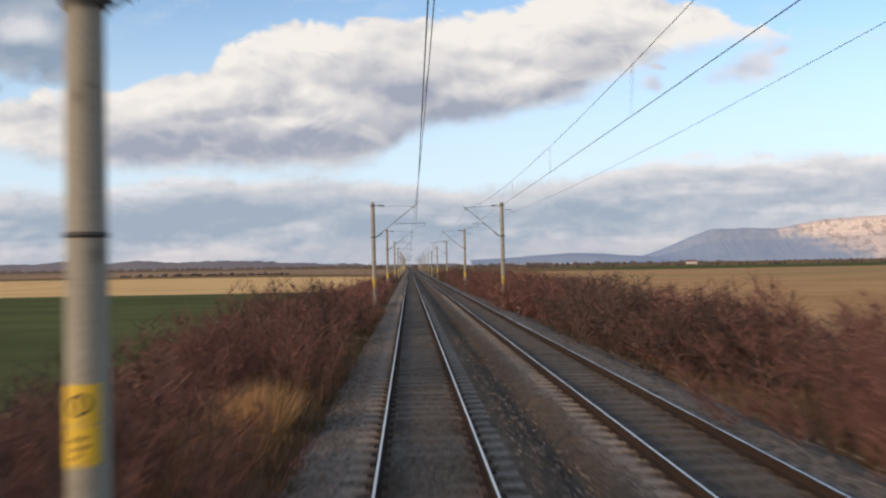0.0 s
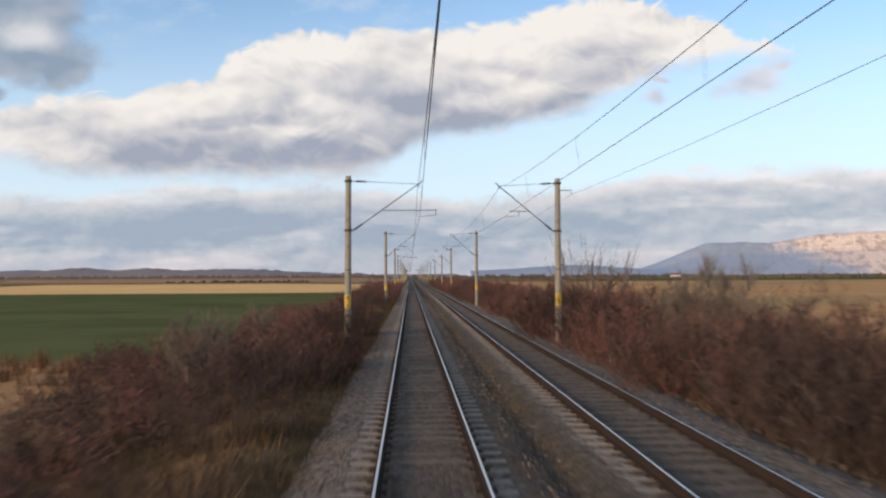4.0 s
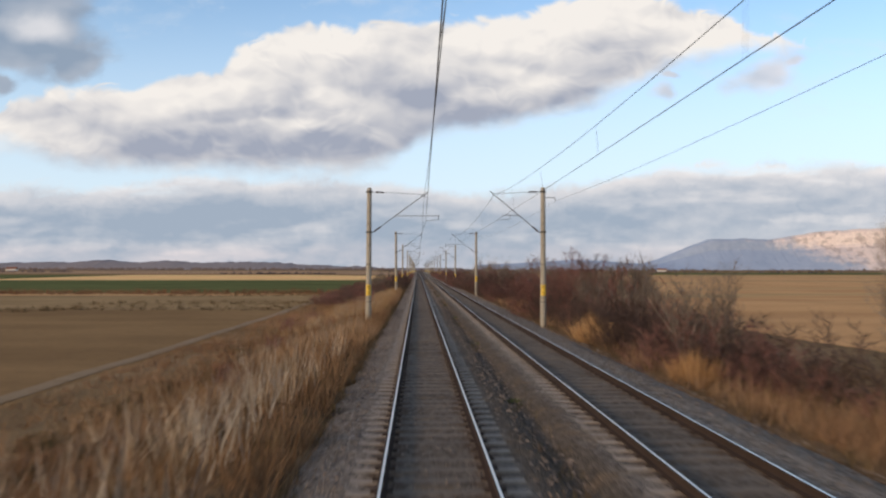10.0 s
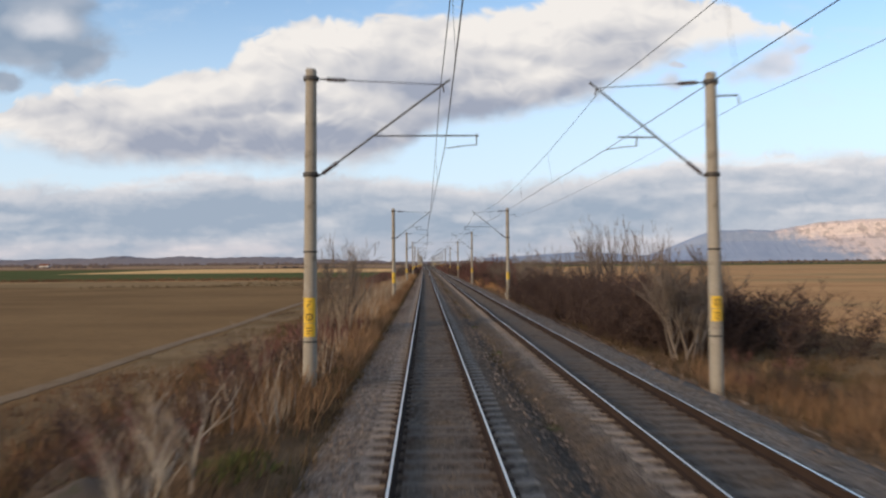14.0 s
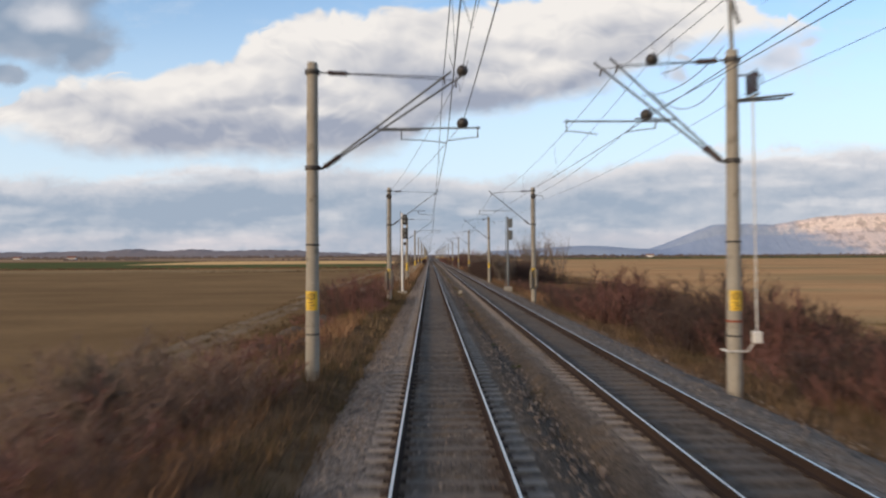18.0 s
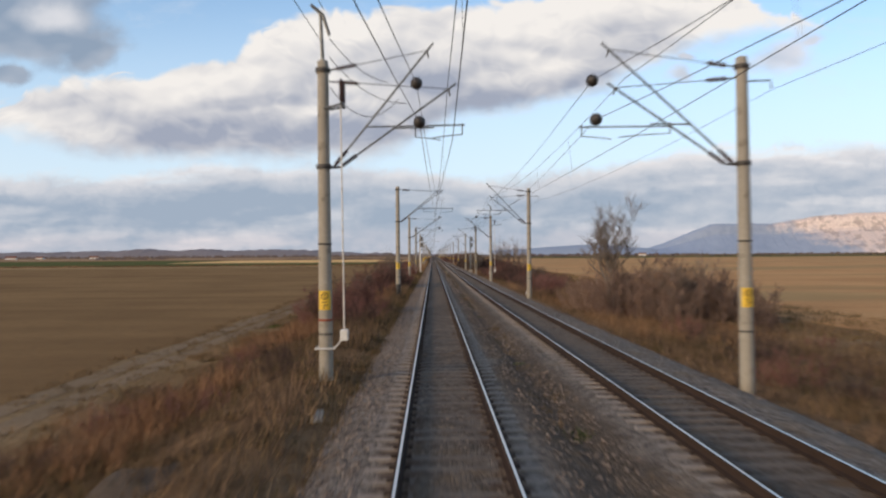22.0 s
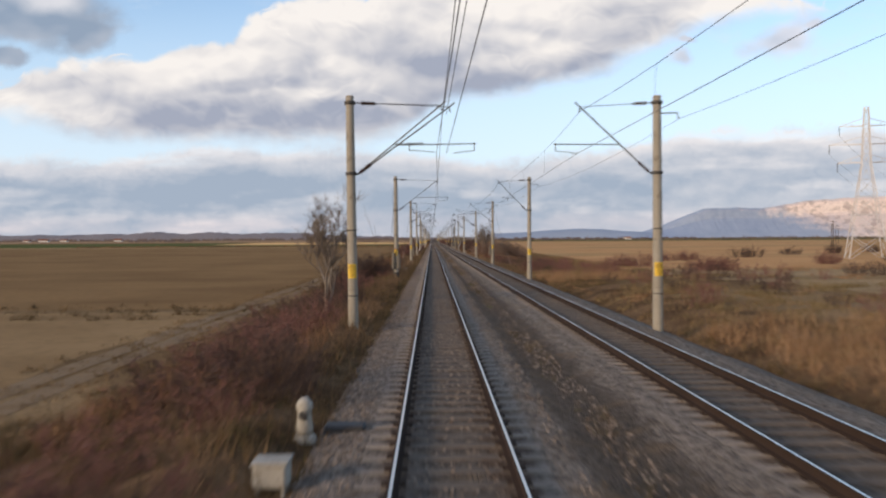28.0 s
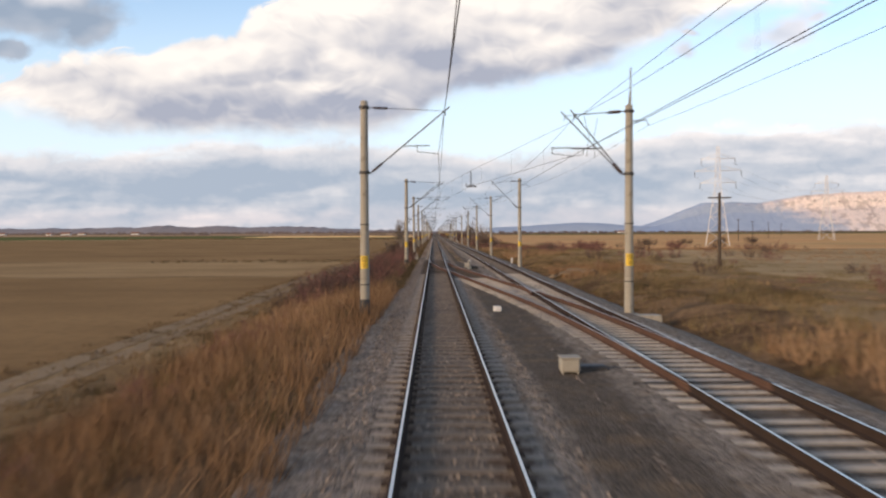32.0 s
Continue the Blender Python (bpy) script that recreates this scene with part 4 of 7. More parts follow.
def bent(cells):
    """Dark paint on the bent plate, from cells of (angle, angle, z, z)."""
    verts, faces = [], []
    for a0, a1, z0, z1 in cells:
        o = len(verts)
        for a in (a0, (a0 + a1) / 2, a1):
            for z in (z0, z1):
                for r in (0.1662, 0.1695):
                    verts.append((r * math.cos(a - math.pi / 2), r * math.sin(a - math.pi / 2), z))
        for q in (0, 4):
            p = o + q
            faces += [(p + 1, p + 5, p + 7, p + 3), (p + 2, p + 3, p + 7, p + 6), (p, p + 4, p + 5, p + 1)]
        faces += [(o, o + 1, o + 3, o + 2), (o + 8, o + 10, o + 11, o + 9)]
    return mesh_of("bars", verts, faces, M["black"])


def ring_mark():
    """A round dark mark as one closed band."""
    verts, faces = [], []
    n = 16
    for i in range(n):
        w = 2 * math.pi * i / n
        for k in (1.0, 0.74):
            a, z = 0.52 * k * math.cos(w), 0.085 * k * math.sin(w)
            for r in (0.1662, 0.1695):
                verts.append((r * math.cos(a - math.pi / 2), r * math.sin(a - math.pi / 2), z))
    for i in range(n):
        o, q = i * 4, (i + 1) % n * 4
        faces += [(o + 1, q + 1, q + 3, o + 3), (o, q, q + 1, o + 1), (o + 2, o + 3, q + 3, q + 2)]
    return mesh_of("ring", verts, faces, M["black"])


RING_MARK = (ring_mark(), bent([(-0.06, 0.06, -0.045, 0.045)]))
BAR_MARK = tuple(bent([c]) for c in ((-0.42, 0.30, 0.045, 0.068), (-0.30, 0.42, -0.02, 0.002), (-0.34, 0.10, -0.085, -0.065)))
FLASH_MARK = tuple(bent([c]) for c in ((-0.10, 0.30, 0.05, 0.072), (-0.24, 0.10, -0.018, 0.012), (-0.30, -0.12, -0.072, -0.04)))
MARKS = (RING_MARK, BAR_MARK, FLASH_MARK)


def along(a, b):
    """The pose that carries +z from a towards b."""
    a, b = Vector(a), Vector(b)
    return Matrix.Translation(a) @ (b - a).to_track_quat("Z", "Y").to_matrix().to_4x4()


def cantilever(t, side, reach, far, sway=0.0, clamp_z=4.86, tip_z=7.0, low=0.0):
    """Stay, bracket tube and steady arm; side +1 points to +x. far: the arm passes the wire and pulls back."""
    r = 0.14
    tip = (side * reach, sway, tip_z)
    foot = (side * (r + 0.10 + low * 0.5), sway * 0.4, clamp_z)
    # upper stay with its insulator
    a = Vector((side * r, 0.0, 7.12 - low))
    b = Vector(tip)
    part("stay", tube("stay", [[a, a + (b - a) * 0.06]], 0.02, M["dark_steel"]), t, "steel stay rod")
    part("insulator", INSULATOR, t, "brown ribbed insulator", along(a + (b - a) * 0.06, b))
    c = a + (b - a) * 0.06 + (b - a).normalized() * 0.55
    part("stay_wire", tube("stay", [[c, b]], 0.011, M["dark_steel"], 5), t, "thin steel stay wire")
    # diagonal bracket tube
    f, g = Vector(foot), Vector(tip)
    d = (g - f).normalized()
    part("bracket_foot", tube("foot", [[(side * r, 0, clamp_z + 0.03), (side * (r + 0.06), 0, clamp_z - 0.02), f]], 0.03, M["dark_steel"]), t, "dark steel hinge")
    part("insulator", INSULATOR, t, "brown ribbed insulator", along(f, g))
    part("bracket_tube", tube("bracket", [[f + d * 0.55, g + d * 0.22]], 0.026, M["steel"]), t, "grey galvanised bracket tube")
    part("hanger", tube("hanger", [[g, g + Vector((side * 0.03, 0, -0.17))]], 0.02, M["dark_steel"]), t, "messenger wire clamp")
    # registration tube and steady arm
    z = 5.78
    k = (z - f.z) / (g.z - f.z)
    s = f + (g - f) * k
    end = side * (reach + 0.86) if far else s.x + side * 0.95
    hook = side * (reach + 0.80) if far else s.x + side * 0.50
    wire = side * (reach + 0.10) if far else side * (reach - 0.20)
    part("registration_tube", tube("reg", [[s, (end, sway, z + 0.02)]], 0.020, M["steel"]), t, "grey registration tube")
    part("drop_bracket", tube("drop", [[(hook, sway, z + 0.06), (hook, sway, z - 0.21)]], 0.015, M["dark_steel"]), t, "short drop bracket")
    part("steady_arm", tube("arm", [[(hook, sway, z - 0.20), ((hook + wire) / 2, sway, z - 0.23), (wire, sway, 5.50)]], 0.012, M["steel"], 5), t, "thin steady arm")
    return wire, tip


def mast_thing(side, far, reach, seed, outer, twin=False, kit="", plates=1, drop=0.0):
    """A mast with all its fittings about its foot; side +1: its arms point to +x."""
    t = new("catenary_mast")
    part("mast", MAST, t, "tapered cast concrete mast")
    for z in (7.12, 4.86):
        part("clamp", CLAMP, t, "dark steel clamp band", pose(0, 0, z))
    for z in (3.05, 0.95):
        part("ring", RING, t, "thin dark ring", pose(0, 0, z))
    for z, kind in {1: ((1.74, 3),), 2: ((1.77, 0), (1.46, 1)), 3: ((1.83, 2), (1.53, 0), (1.22, 1))}[plates]:
        p = part("number_plate", TALL_PLATE if kind == 3 else PLATE, t, "yellow plate with dark marks", pose(0, 0, z))
        if kind == 3:
            for me in RING_MARK:
                part("mark", me, p, "dark mark", pose(0, 0, 0.10))
            for me in BAR_MARK:
                part("mark", me, p, "dark bar", pose(0, 0, -0.10))
        else:
            for me in MARKS[kind]:
                part("mark", me, p, "dark mark")
    if twin and drop:
        # a short high bracket and a longer low one from the same clamps
        cantilever(t, side, reach + (0.33 if side < 0 else -0.45), far, -0.06, tip_z=7.55)
        cantilever(t, side, reach + (0.12 if side < 0 else 0.05), not far, 0.28, tip_z=6.72, low=0.26)
    else:
        cantilever(t, side, reach, far, -0.06 if twin else 0.0)
        if twin:
            cantilever(t, side, reach + 0.28, not far, 0.28)
    if outer:
        part("outer_arm", tube("arm", [[(-side * 0.13, 0, 6.78), (-side * 0.66, 0, 6.79), (-side * 0.70, 0, 6.60)]], 0.022, M["steel"]), t, "short grey return wire arm")
    if kit == "weights":
        weight_stack(t, -0.17, -0.25, 0.55, 10)
        weight_stack(t, 0.15, -0.25, 0.62, 10)
        part("pulley", turned("pulley", [(0.16, -0.03), (0.19, -0.02), (0.15, 0.0), (0.19, 0.02), (0.16, 0.03)], M["dark_steel"], 16), t, "dark steel pulley wheel", pose(0, -0.22, 6.75, 90, 0, 0))
    if kit == "switch":
        o, far_out = 1, 0.5 if side > 0 else 1.25
        part("top_pole", tube("pole", [[(0, 0, 7.3), (-0.04 * o, 0, 8.45)], [(-0.26 * o, 0, 8.66), (0.02 * o, 0, 8.42), (0.16 * o, 0, 7.95)]], 0.045, M["steel"]), t, "grey steel extension with a cross arm")
        part("platform", tube("arm", [[(0, -0.1, 6.2), (o * far_out, -0.25, 6.3)], [(0, 0.1, 6.2), (o * far_out, 0.2, 6.3)], [(o * 0.45, -0.35, 6.3), (o * 0.45, 0.35, 6.3)]], 0.028, M["steel"]), t, "grey bracket of the isolating switch")
        for yy in (-0.22, 0.0, 0.22):
            part("insulator", INSULATOR, t, "brown ribbed insulator", pose(o * 0.45, yy, 6.33))
        part("switch_rod", tube("rod", [[(o * 0.42, -0.1, 6.3), (o * 0.45, -0.15, 1.05)]], 0.02, M["white"]), t, "pale operating rod")
        bm = bmesh.new()
        add_box(bm, (o * 0.45 - 0.09, -0.24, 0.80), (o * 0.45 + 0.09, -0.06, 1.06), 0.015)
        part("drive_box", from_bm("box", bm, M["white"]), t, "pale grey drive box")
        for za, xb, zb, sag in ((7.45, 1.95, 6.40, 0.30), (6.75, 1.75, 6.50, 0.55), (7.9, 1.5, 6.9, 0.20)):
            part("jumper", tube("jumper", [[Vector((side * 0.15, 0.1, za)).lerp(Vector((side * xb, 0.35, zb)), f / 10) - Vector((0, 0, 4 * sag * (f / 10) * (1 - f / 10))) for f in range(11)]], 0.009, M["wire"], 4), t, "slack dark jumper wire")
        part("drive_bracket", tube("frame", [[(-0.22, -0.19, 0.62), (0.22, -0.19, 0.62), (o * 0.45, -0.15, 0.9)], [(-0.22, 0.19, 0.62), (0.22, 0.19, 0.62)], [(-0.22, -0.19, 0.62), (-0.22, 0.19, 0.62)]], 0.02, M["white"]), t, "pale steel bracket")
    if kit == "guyed":
        part("guy_clamp", CLAMP, t, "dark steel clamp band", pose(0, 0, 6.6))
        for i, dz in enumerate((0.0, -0.22, -0.44)):
            part("insulator", INSULATOR, t, "brown ribbed insulator", along((side * 0.16 + 0.09 * i * side, 0.15 + 0.3 * i, 6.35 + dz), (side * 0.9, 3.0, 5.9)))
        top, foot = Vector((0, -0.14, 6.6)), Vector((-1.1, -1.6, -0.75) if side > 0 else (2.25, -1.8, -1.1))
        part("guy_wire", tube("guy", [[top, top.lerp(foot, 0.72)]], 0.012, M["dark_steel"], 5), t, "taut steel guy wire")
        part("guy_rod", tube("rod", [[top.lerp(foot, 0.71), foot]], 0.016, M["mast"], 6), t, "pale rod at the foot of the guy")
        weight_stack(t, side * 0.30, -0.10, 0.72, 9)
    if kit == "boxes":
        part("guy_wire", tube("guy", [[(0, 0.14, 6.6), (-side * 1.1, 7.8, -0.6)]], 0.014, M["dark_steel"], 5), t, "taut steel guy wire")
    if kit == "collar":
        part("collar", turned("collar", [(0.175, -0.6), (0.175, 0.42), (0.165, 0.44)], M["black"], 16), t, "tarred black foot of the mast")
    if kit == "horn":
        part("horn_rod", tube("rod", [[(0.05, 0, 7.3), (0.06, 0, 8.7)], [(-0.02, 0, 7.3), (0.06, 0, 7.9)]], 0.028, M["steel"]), t, "thin steel spike on top")
        part("jumper_loop", tube("loop", [[(side * 1.5, 0.2, 5.5), (side * 1.42, 0.2, 6.3), (side * 1.6, 0.2, 7.0)], [(side * 1.2, 0.2, 5.5), (side * 1.25, 0.2, 6.2), (side * 1.1, 0.2, 6.9)]], 0.010, M["wire"], 4), t, "slack jumper loops")
    if kit == "boxes":
        weight_stack(t, -0.19, -0.20, 0.55, 10)
        weight_stack(t, 0.19, -0.20, 0.58, 9)
        part("collar", turned("collar", [(0.176, -0.6), (0.176, 0.32), (0.166, 0.34)], M["black"], 16), t, "tarred black foot of the mast")
    if kit in ("boxes", "switch"):
        part("red_band", turned("ring", [(0.166, -0.025), (0.169, 0.0), (0.166, 0.025)], M["red_paint"], 16), t, "dull red painted band", pose(0, 0, 1.28 if kit == "switch" else 2.0))
    return t


made = {}
ENDS = []
for i, (y, xl, xr, yr, kl, kr) in enumerate(MASTS):
    far_l, far_r = i % 2 == 1, i % 2 == 0
    ox = other_x(yr)
    row = []
    for side, x, yy, kit, mid in ((1, xl, y, kl, 0.0), (-1, xr, yr, kr, ox)):
        twin = "2" in kit
        base = kit.replace("2", "")
        lift = {(20, 1): 0.30, (20, -1): 0.12}.get((i, side), 0.0)
        reach = {(24, -1): 0.4, (25, -1): 0.2, (26, -1): 0.2}.get((i, side), 0.0) + round(abs(mid + (0.10 if side > 0 else -0.10) - x), 1)
        far = far_l if side > 0 else far_r
        plates = 3 if i in (16, 17) and side > 0 else 2 if i < 19 else 1
        drop = 0.85 if twin and (i, side) in ((20, -1), (21, 1), (21, -1)) else 0.0
        key = (side, far, reach, twin, base, plates, drop)
        at = pose(x, yy, lift, random.uniform(-0.4, 0.4), random.uniform(-0.5, 0.5), 0)
        if key in made:
            t = copy_thing(made[key], at)
        else:
            t = mast_thing(side, far, reach, i, side < 0, twin, base, plates, drop)
            t.matrix_basis = at
            made[key] = t
        note = {"": "", "weights": " and stacked tensioning weights", "switch": " and an isolating switch on top", "guyed": " held by a guy wire", "boxes": " and weights below", "horn": " and a steel spike", "collar": " and a tarred foot"}[base]
        tagged(t, "concrete catenary mast with %s%s" % ("twin arms" if twin else "one bracket arm", note), "catenary mast", "catenary masts")
        wire = side * (reach + 0.10) if far else side * (reach - 0.20)
        row.append((x + wire, x + side * reach, yy, x - side * 0.7, lift))
    ENDS.append(row)


def hang(a, b, sag, n=10):
    a, b = Vector(a), Vector(b)
    return [a + (b - a) * (i / n) - Vector((0, 0, 4 * sag * (i / n) * (1 - i / n))) for i in range(n + 1)]


for side, name in ((0, "overhead line of wires above the near track"), (1, "overhead line of wires above the second track")):
    line_ob = thing("overhead_line", name, "overhead line")
    for (a, b) in zip(ENDS, ENDS[1:]):
        (wa, ma, ya, oa, la), (wb, mb, yb, ob, lb) = a[side], b[side]
        span = abs(ya - yb)
        mess = hang((ma, ya, 6.86 + la), (mb, yb, 6.86 + lb), 0.0135 * span, 12)
        part("messenger_wire", tube("messenger", [mess], 0.0085, M["wire"], 4), line_ob, "dark carrying wire with a slack curve")
        part("contact_wire", tube("contact", [hang((wa, ya, 5.50 + la), (wb, yb, 5.50 + lb), 0.02, 6)], 0.0085, M["wire"], 4), line_ob, "taut copper contact wire")
        n = max(3, int(span / 7.5))
        for k in range(1, n):
            f = k / n
            p = Vector((ma, ya, 6.86 + la)).lerp(Vector((mb, yb, 6.86 + lb)), f) - Vector((0, 0, 4 * 0.0135 * span * f * (1 - f)))
            q = Vector((wa, ya, 5.50 + la)).lerp(Vector((wb, yb, 5.50 + lb)), f)
            part("dropper", tube("dropper", [[p, q]], 0.004, M["wire"], 3), line_ob)
        if side == 1:
            part("return_wire", tube("return", [hang((oa, ya, 6.60), (ob, yb, 6.60), 0.3, 10)], 0.0060, M["wire"], 4), line_ob, "thin return wire")

# the overlap of two wire lengths: each ends at a mast, with round insulators in its tail
BALL = turned("ball", [(0.02, -0.17), (0.09, -0.13), (0.135, -0.06), (0.14, 0.0), (0.135, 0.06), (0.09, 0.13), (0.02, 0.17)], M["dark_steel"], 12)
O = 18
tails = thing("wire_overlap", "crossing wire tails with round dark insulators", "overhead line")
for side in (0, 1):
    k = 1 if side == 0 else -1
    (y6, l6, r6), (y7, l7, r7), (y8, l8, r8), (y9, l9, r9), (y10, l10, r10) = [(MASTS[O + j][0] if side == 0 else MASTS[O + j][3], MASTS[O + j][1], MASTS[O + j][2]) for j in range(5)]
    m6, m10 = (l6, l10) if side == 0 else (r6, r10)
    c7, c8, c9 = (0.0, 0.0, 0.0) if side == 0 else (other_x(y7), other_x(y8), other_x(y9))
    heads = [[(m6 + k * 0.1, y6, 7.15), (c7 + (0.54 if side == 0 else 0.85), y7 + 0.6, 7.28), (c8 + k * 0.42, y8, 6.9)], [(m6 + k * 0.1, y6, 6.75), (c7 + (0.54 if side == 0 else 0.72), y7 + 0.6, 6.0), (c8 + k * 0.36, y8, 5.52)]]
    ends = [[(c8 + k * 0.05, y8, 6.86), (c9 - (0.62 if side == 0 else 0.98), y9 - 0.6, 6.68), (m10 + k * 0.1, y10, 6.5)], [(c8 - k * 0.05, y8, 5.5), (c9 - (0.56 if side == 0 else 0.90), y9 - 0.6, 5.80), (m10 + k * 0.1, y10, 6.2)]]
    for wire in heads + ends:
        pts = hang(wire[0], wire[1], 0.25, 8) + hang(wire[1], wire[2], 0.35, 8)[1:]
        part("tail_wire", tube("tail", [pts], 0.0085, M["wire"], 4), tails, "dark wire tail running to a mast")
        d = Vector(wire[1]) - Vector(wire[0])
        part("ball_insulator", BALL, tails, "round dark insulator", Matrix.Translation(wire[1]) @ d.to_track_quat("Z", "Y").to_matrix().to_4x4())
    for (yy, cx) in ((y7, c7), (y8, c8)):
        for dy in (4.0, 8.0):
            part("jumper", tube("jumper", [[(cx + k * 0.1, yy - dy, 6.5), (cx + k * 0.3, yy - dy - 0.3, 5.75), (cx + k * 0.45, yy - dy, 6.4)]], 0.008, M["wire"], 4), tails, "slack jumper wire")

# wires over the crossover, with a section insulator in the middle
over = thing("crossover_wire", "overhead wires crossing from one track to the other", "overhead line")
gx = other_x(-583)
for z, r in ((5.52, 0.0085), (6.75, 0.0085)):
    pts = [(0.20, -510.2, z), (0.55, -543.6, z - 0.02), (1.95, -564.0, z if z < 6 else 6.45), (gx - 0.35, -582.8, z), (gx - 0.1, -623.0, z)]
    part("wire", tube("wire", [pts], r, M["wire"], 4), over, "dark wire slanting between the tracks")
for x, y in ((1.1, -552), (1.6, -559), (2.4, -567), (3.4, -574)):
    part("dropper", tube("dropper", [[(x, y, 5.5), (x, y, 6.5)]], 0.004, M["wire"], 3), over)
si = thing("section_insulator", "hanging section insulator frame in the crossover wire", "section insulator", at=(1.95, -564.0, 5.5), turn=-8)
part("runner", tube("runner", [[(-0.22, -0.9, 0.12), (-0.22, -0.6, -0.04), (-0.22, 0.6, -0.04), (-0.22, 0.9, 0.12)], [(0.22, -0.9, 0.12), (0.22, -0.6, -0.04), (0.22, 0.6, -0.04), (0.22, 0.9, 0.12)]], 0.022, M["dark_steel"], 5), si, "curved steel runner")
part("cross_bar", tube("bar", [[(-0.3, -0.5, 0.02), (0.3, -0.5, 0.02)], [(-0.3, 0.5, 0.02), (0.3, 0.5, 0.02)], [(0, -0.5, 0.02), (0, -0.1, 0.95)], [(0, 0.5, 0.02), (0, 0.1, 0.95)]], 0.016, M["dark_steel"], 5), si, "steel cross bars and hangers")
part("insulator", INSULATOR, si, "brown ribbed insulator", pose(0, -0.28, 0.02, -90, 0, 0))

for za, zb in ((8.55, 7.2), (7.7, 6.85)):
    part("feeder_wire", tube("feeder", [hang((MASTS[O + 3][1], MASTS[O + 3][0], za), (MASTS[O + 4][1], MASTS[O + 4][0], zb), 0.3, 8)], 0.009, M["wire"], 4), tails, "dark feeder wire")


# ---------------------------------------------------------------- distance


def ridge(name, label, mat, x0, x1, y0, depth, height, seed, nx=90, ny=8, cat="hill"):
    """A low range of hills; height: a function of x."""
    verts = []
    for j in range(ny + 1):
        f = j / ny
        for i in range(nx + 1):
            x = x0 + (x1 - x0) * i / nx
            h = height(x) * math.sin(math.pi * min(1.0, 0.02 + f * 0.62))
            h += 0.12 * height(x) * noise.noise((x * 0.006, f * 3, seed)) * f
            verts.append((x, y0 + depth * f, h - 2.2))
    n = nx + 1
    faces = [(j * n + i, j * n + i + 1, (j + 1) * n + i + 1, (j + 1) * n + i) for j in range(ny) for i in range(nx)]
    me = mesh_of(name, verts, faces, mat)
    me.polygons.foreach_set("use_smooth", [True] * len(me.polygons))
    thing(name, label, cat, kind="structure", data=me)


def mesa_build(n, s):
    g = n.add("ShaderNodeNewGeometry")
    up = n.add("ShaderNodeSeparateXYZ", {0: g.outputs["Normal"]}).outputs[2]
    a = n.noise(n.pos, 0.012, 6.0, 0.65)
    b = n.noise(n.pos, 0.05, 5.0, 0.65)
    # pale rock and slope tones carry sunlight and haze in the base colour
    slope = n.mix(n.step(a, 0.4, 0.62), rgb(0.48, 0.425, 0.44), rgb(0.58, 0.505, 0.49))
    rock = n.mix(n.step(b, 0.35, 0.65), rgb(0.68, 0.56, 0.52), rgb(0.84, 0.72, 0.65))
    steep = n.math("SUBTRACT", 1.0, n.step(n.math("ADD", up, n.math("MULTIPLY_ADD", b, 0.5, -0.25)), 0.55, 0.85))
    sep3 = n.add("ShaderNodeSeparateXYZ", {0: n.pos})
    # blue-grey left side and lower slopes: cloud shade and haze put into the colour
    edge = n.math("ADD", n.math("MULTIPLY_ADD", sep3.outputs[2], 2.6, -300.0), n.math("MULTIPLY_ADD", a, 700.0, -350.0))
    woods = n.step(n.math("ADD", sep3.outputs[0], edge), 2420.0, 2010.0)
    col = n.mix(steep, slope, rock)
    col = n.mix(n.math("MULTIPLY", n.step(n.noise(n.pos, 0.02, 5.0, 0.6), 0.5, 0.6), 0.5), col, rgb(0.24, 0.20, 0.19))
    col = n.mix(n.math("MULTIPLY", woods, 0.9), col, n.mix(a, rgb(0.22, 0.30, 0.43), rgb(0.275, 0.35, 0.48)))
    put(n, s, "Base Color", col)
    put(n, s, "Roughness", 0.95)
    put(n, s, "Specular IOR Level", 0.1)


# sun, cloud shade and haze of the mountain are part of this colour
M["mesa"] = material("scree and limestone with sun and haze tones", mesa_build)
# the blue of the far hills is distance haze, mixed into their colour
M["hills"] = two_scale("far wooded hills tinted by haze", (0.24, 0.30, 0.40), (0.30, 0.36, 0.46), 0.01, 0.003, 0.95, relief=0.0)
# woodland tone lifted to a dull grey: haze put into the colour
M["woods"] = two_scale("bare woodland paled by haze", (0.20, 0.172, 0.170), (0.27, 0.232, 0.225), 0.08, 0.01, 0.95, relief=0.0)


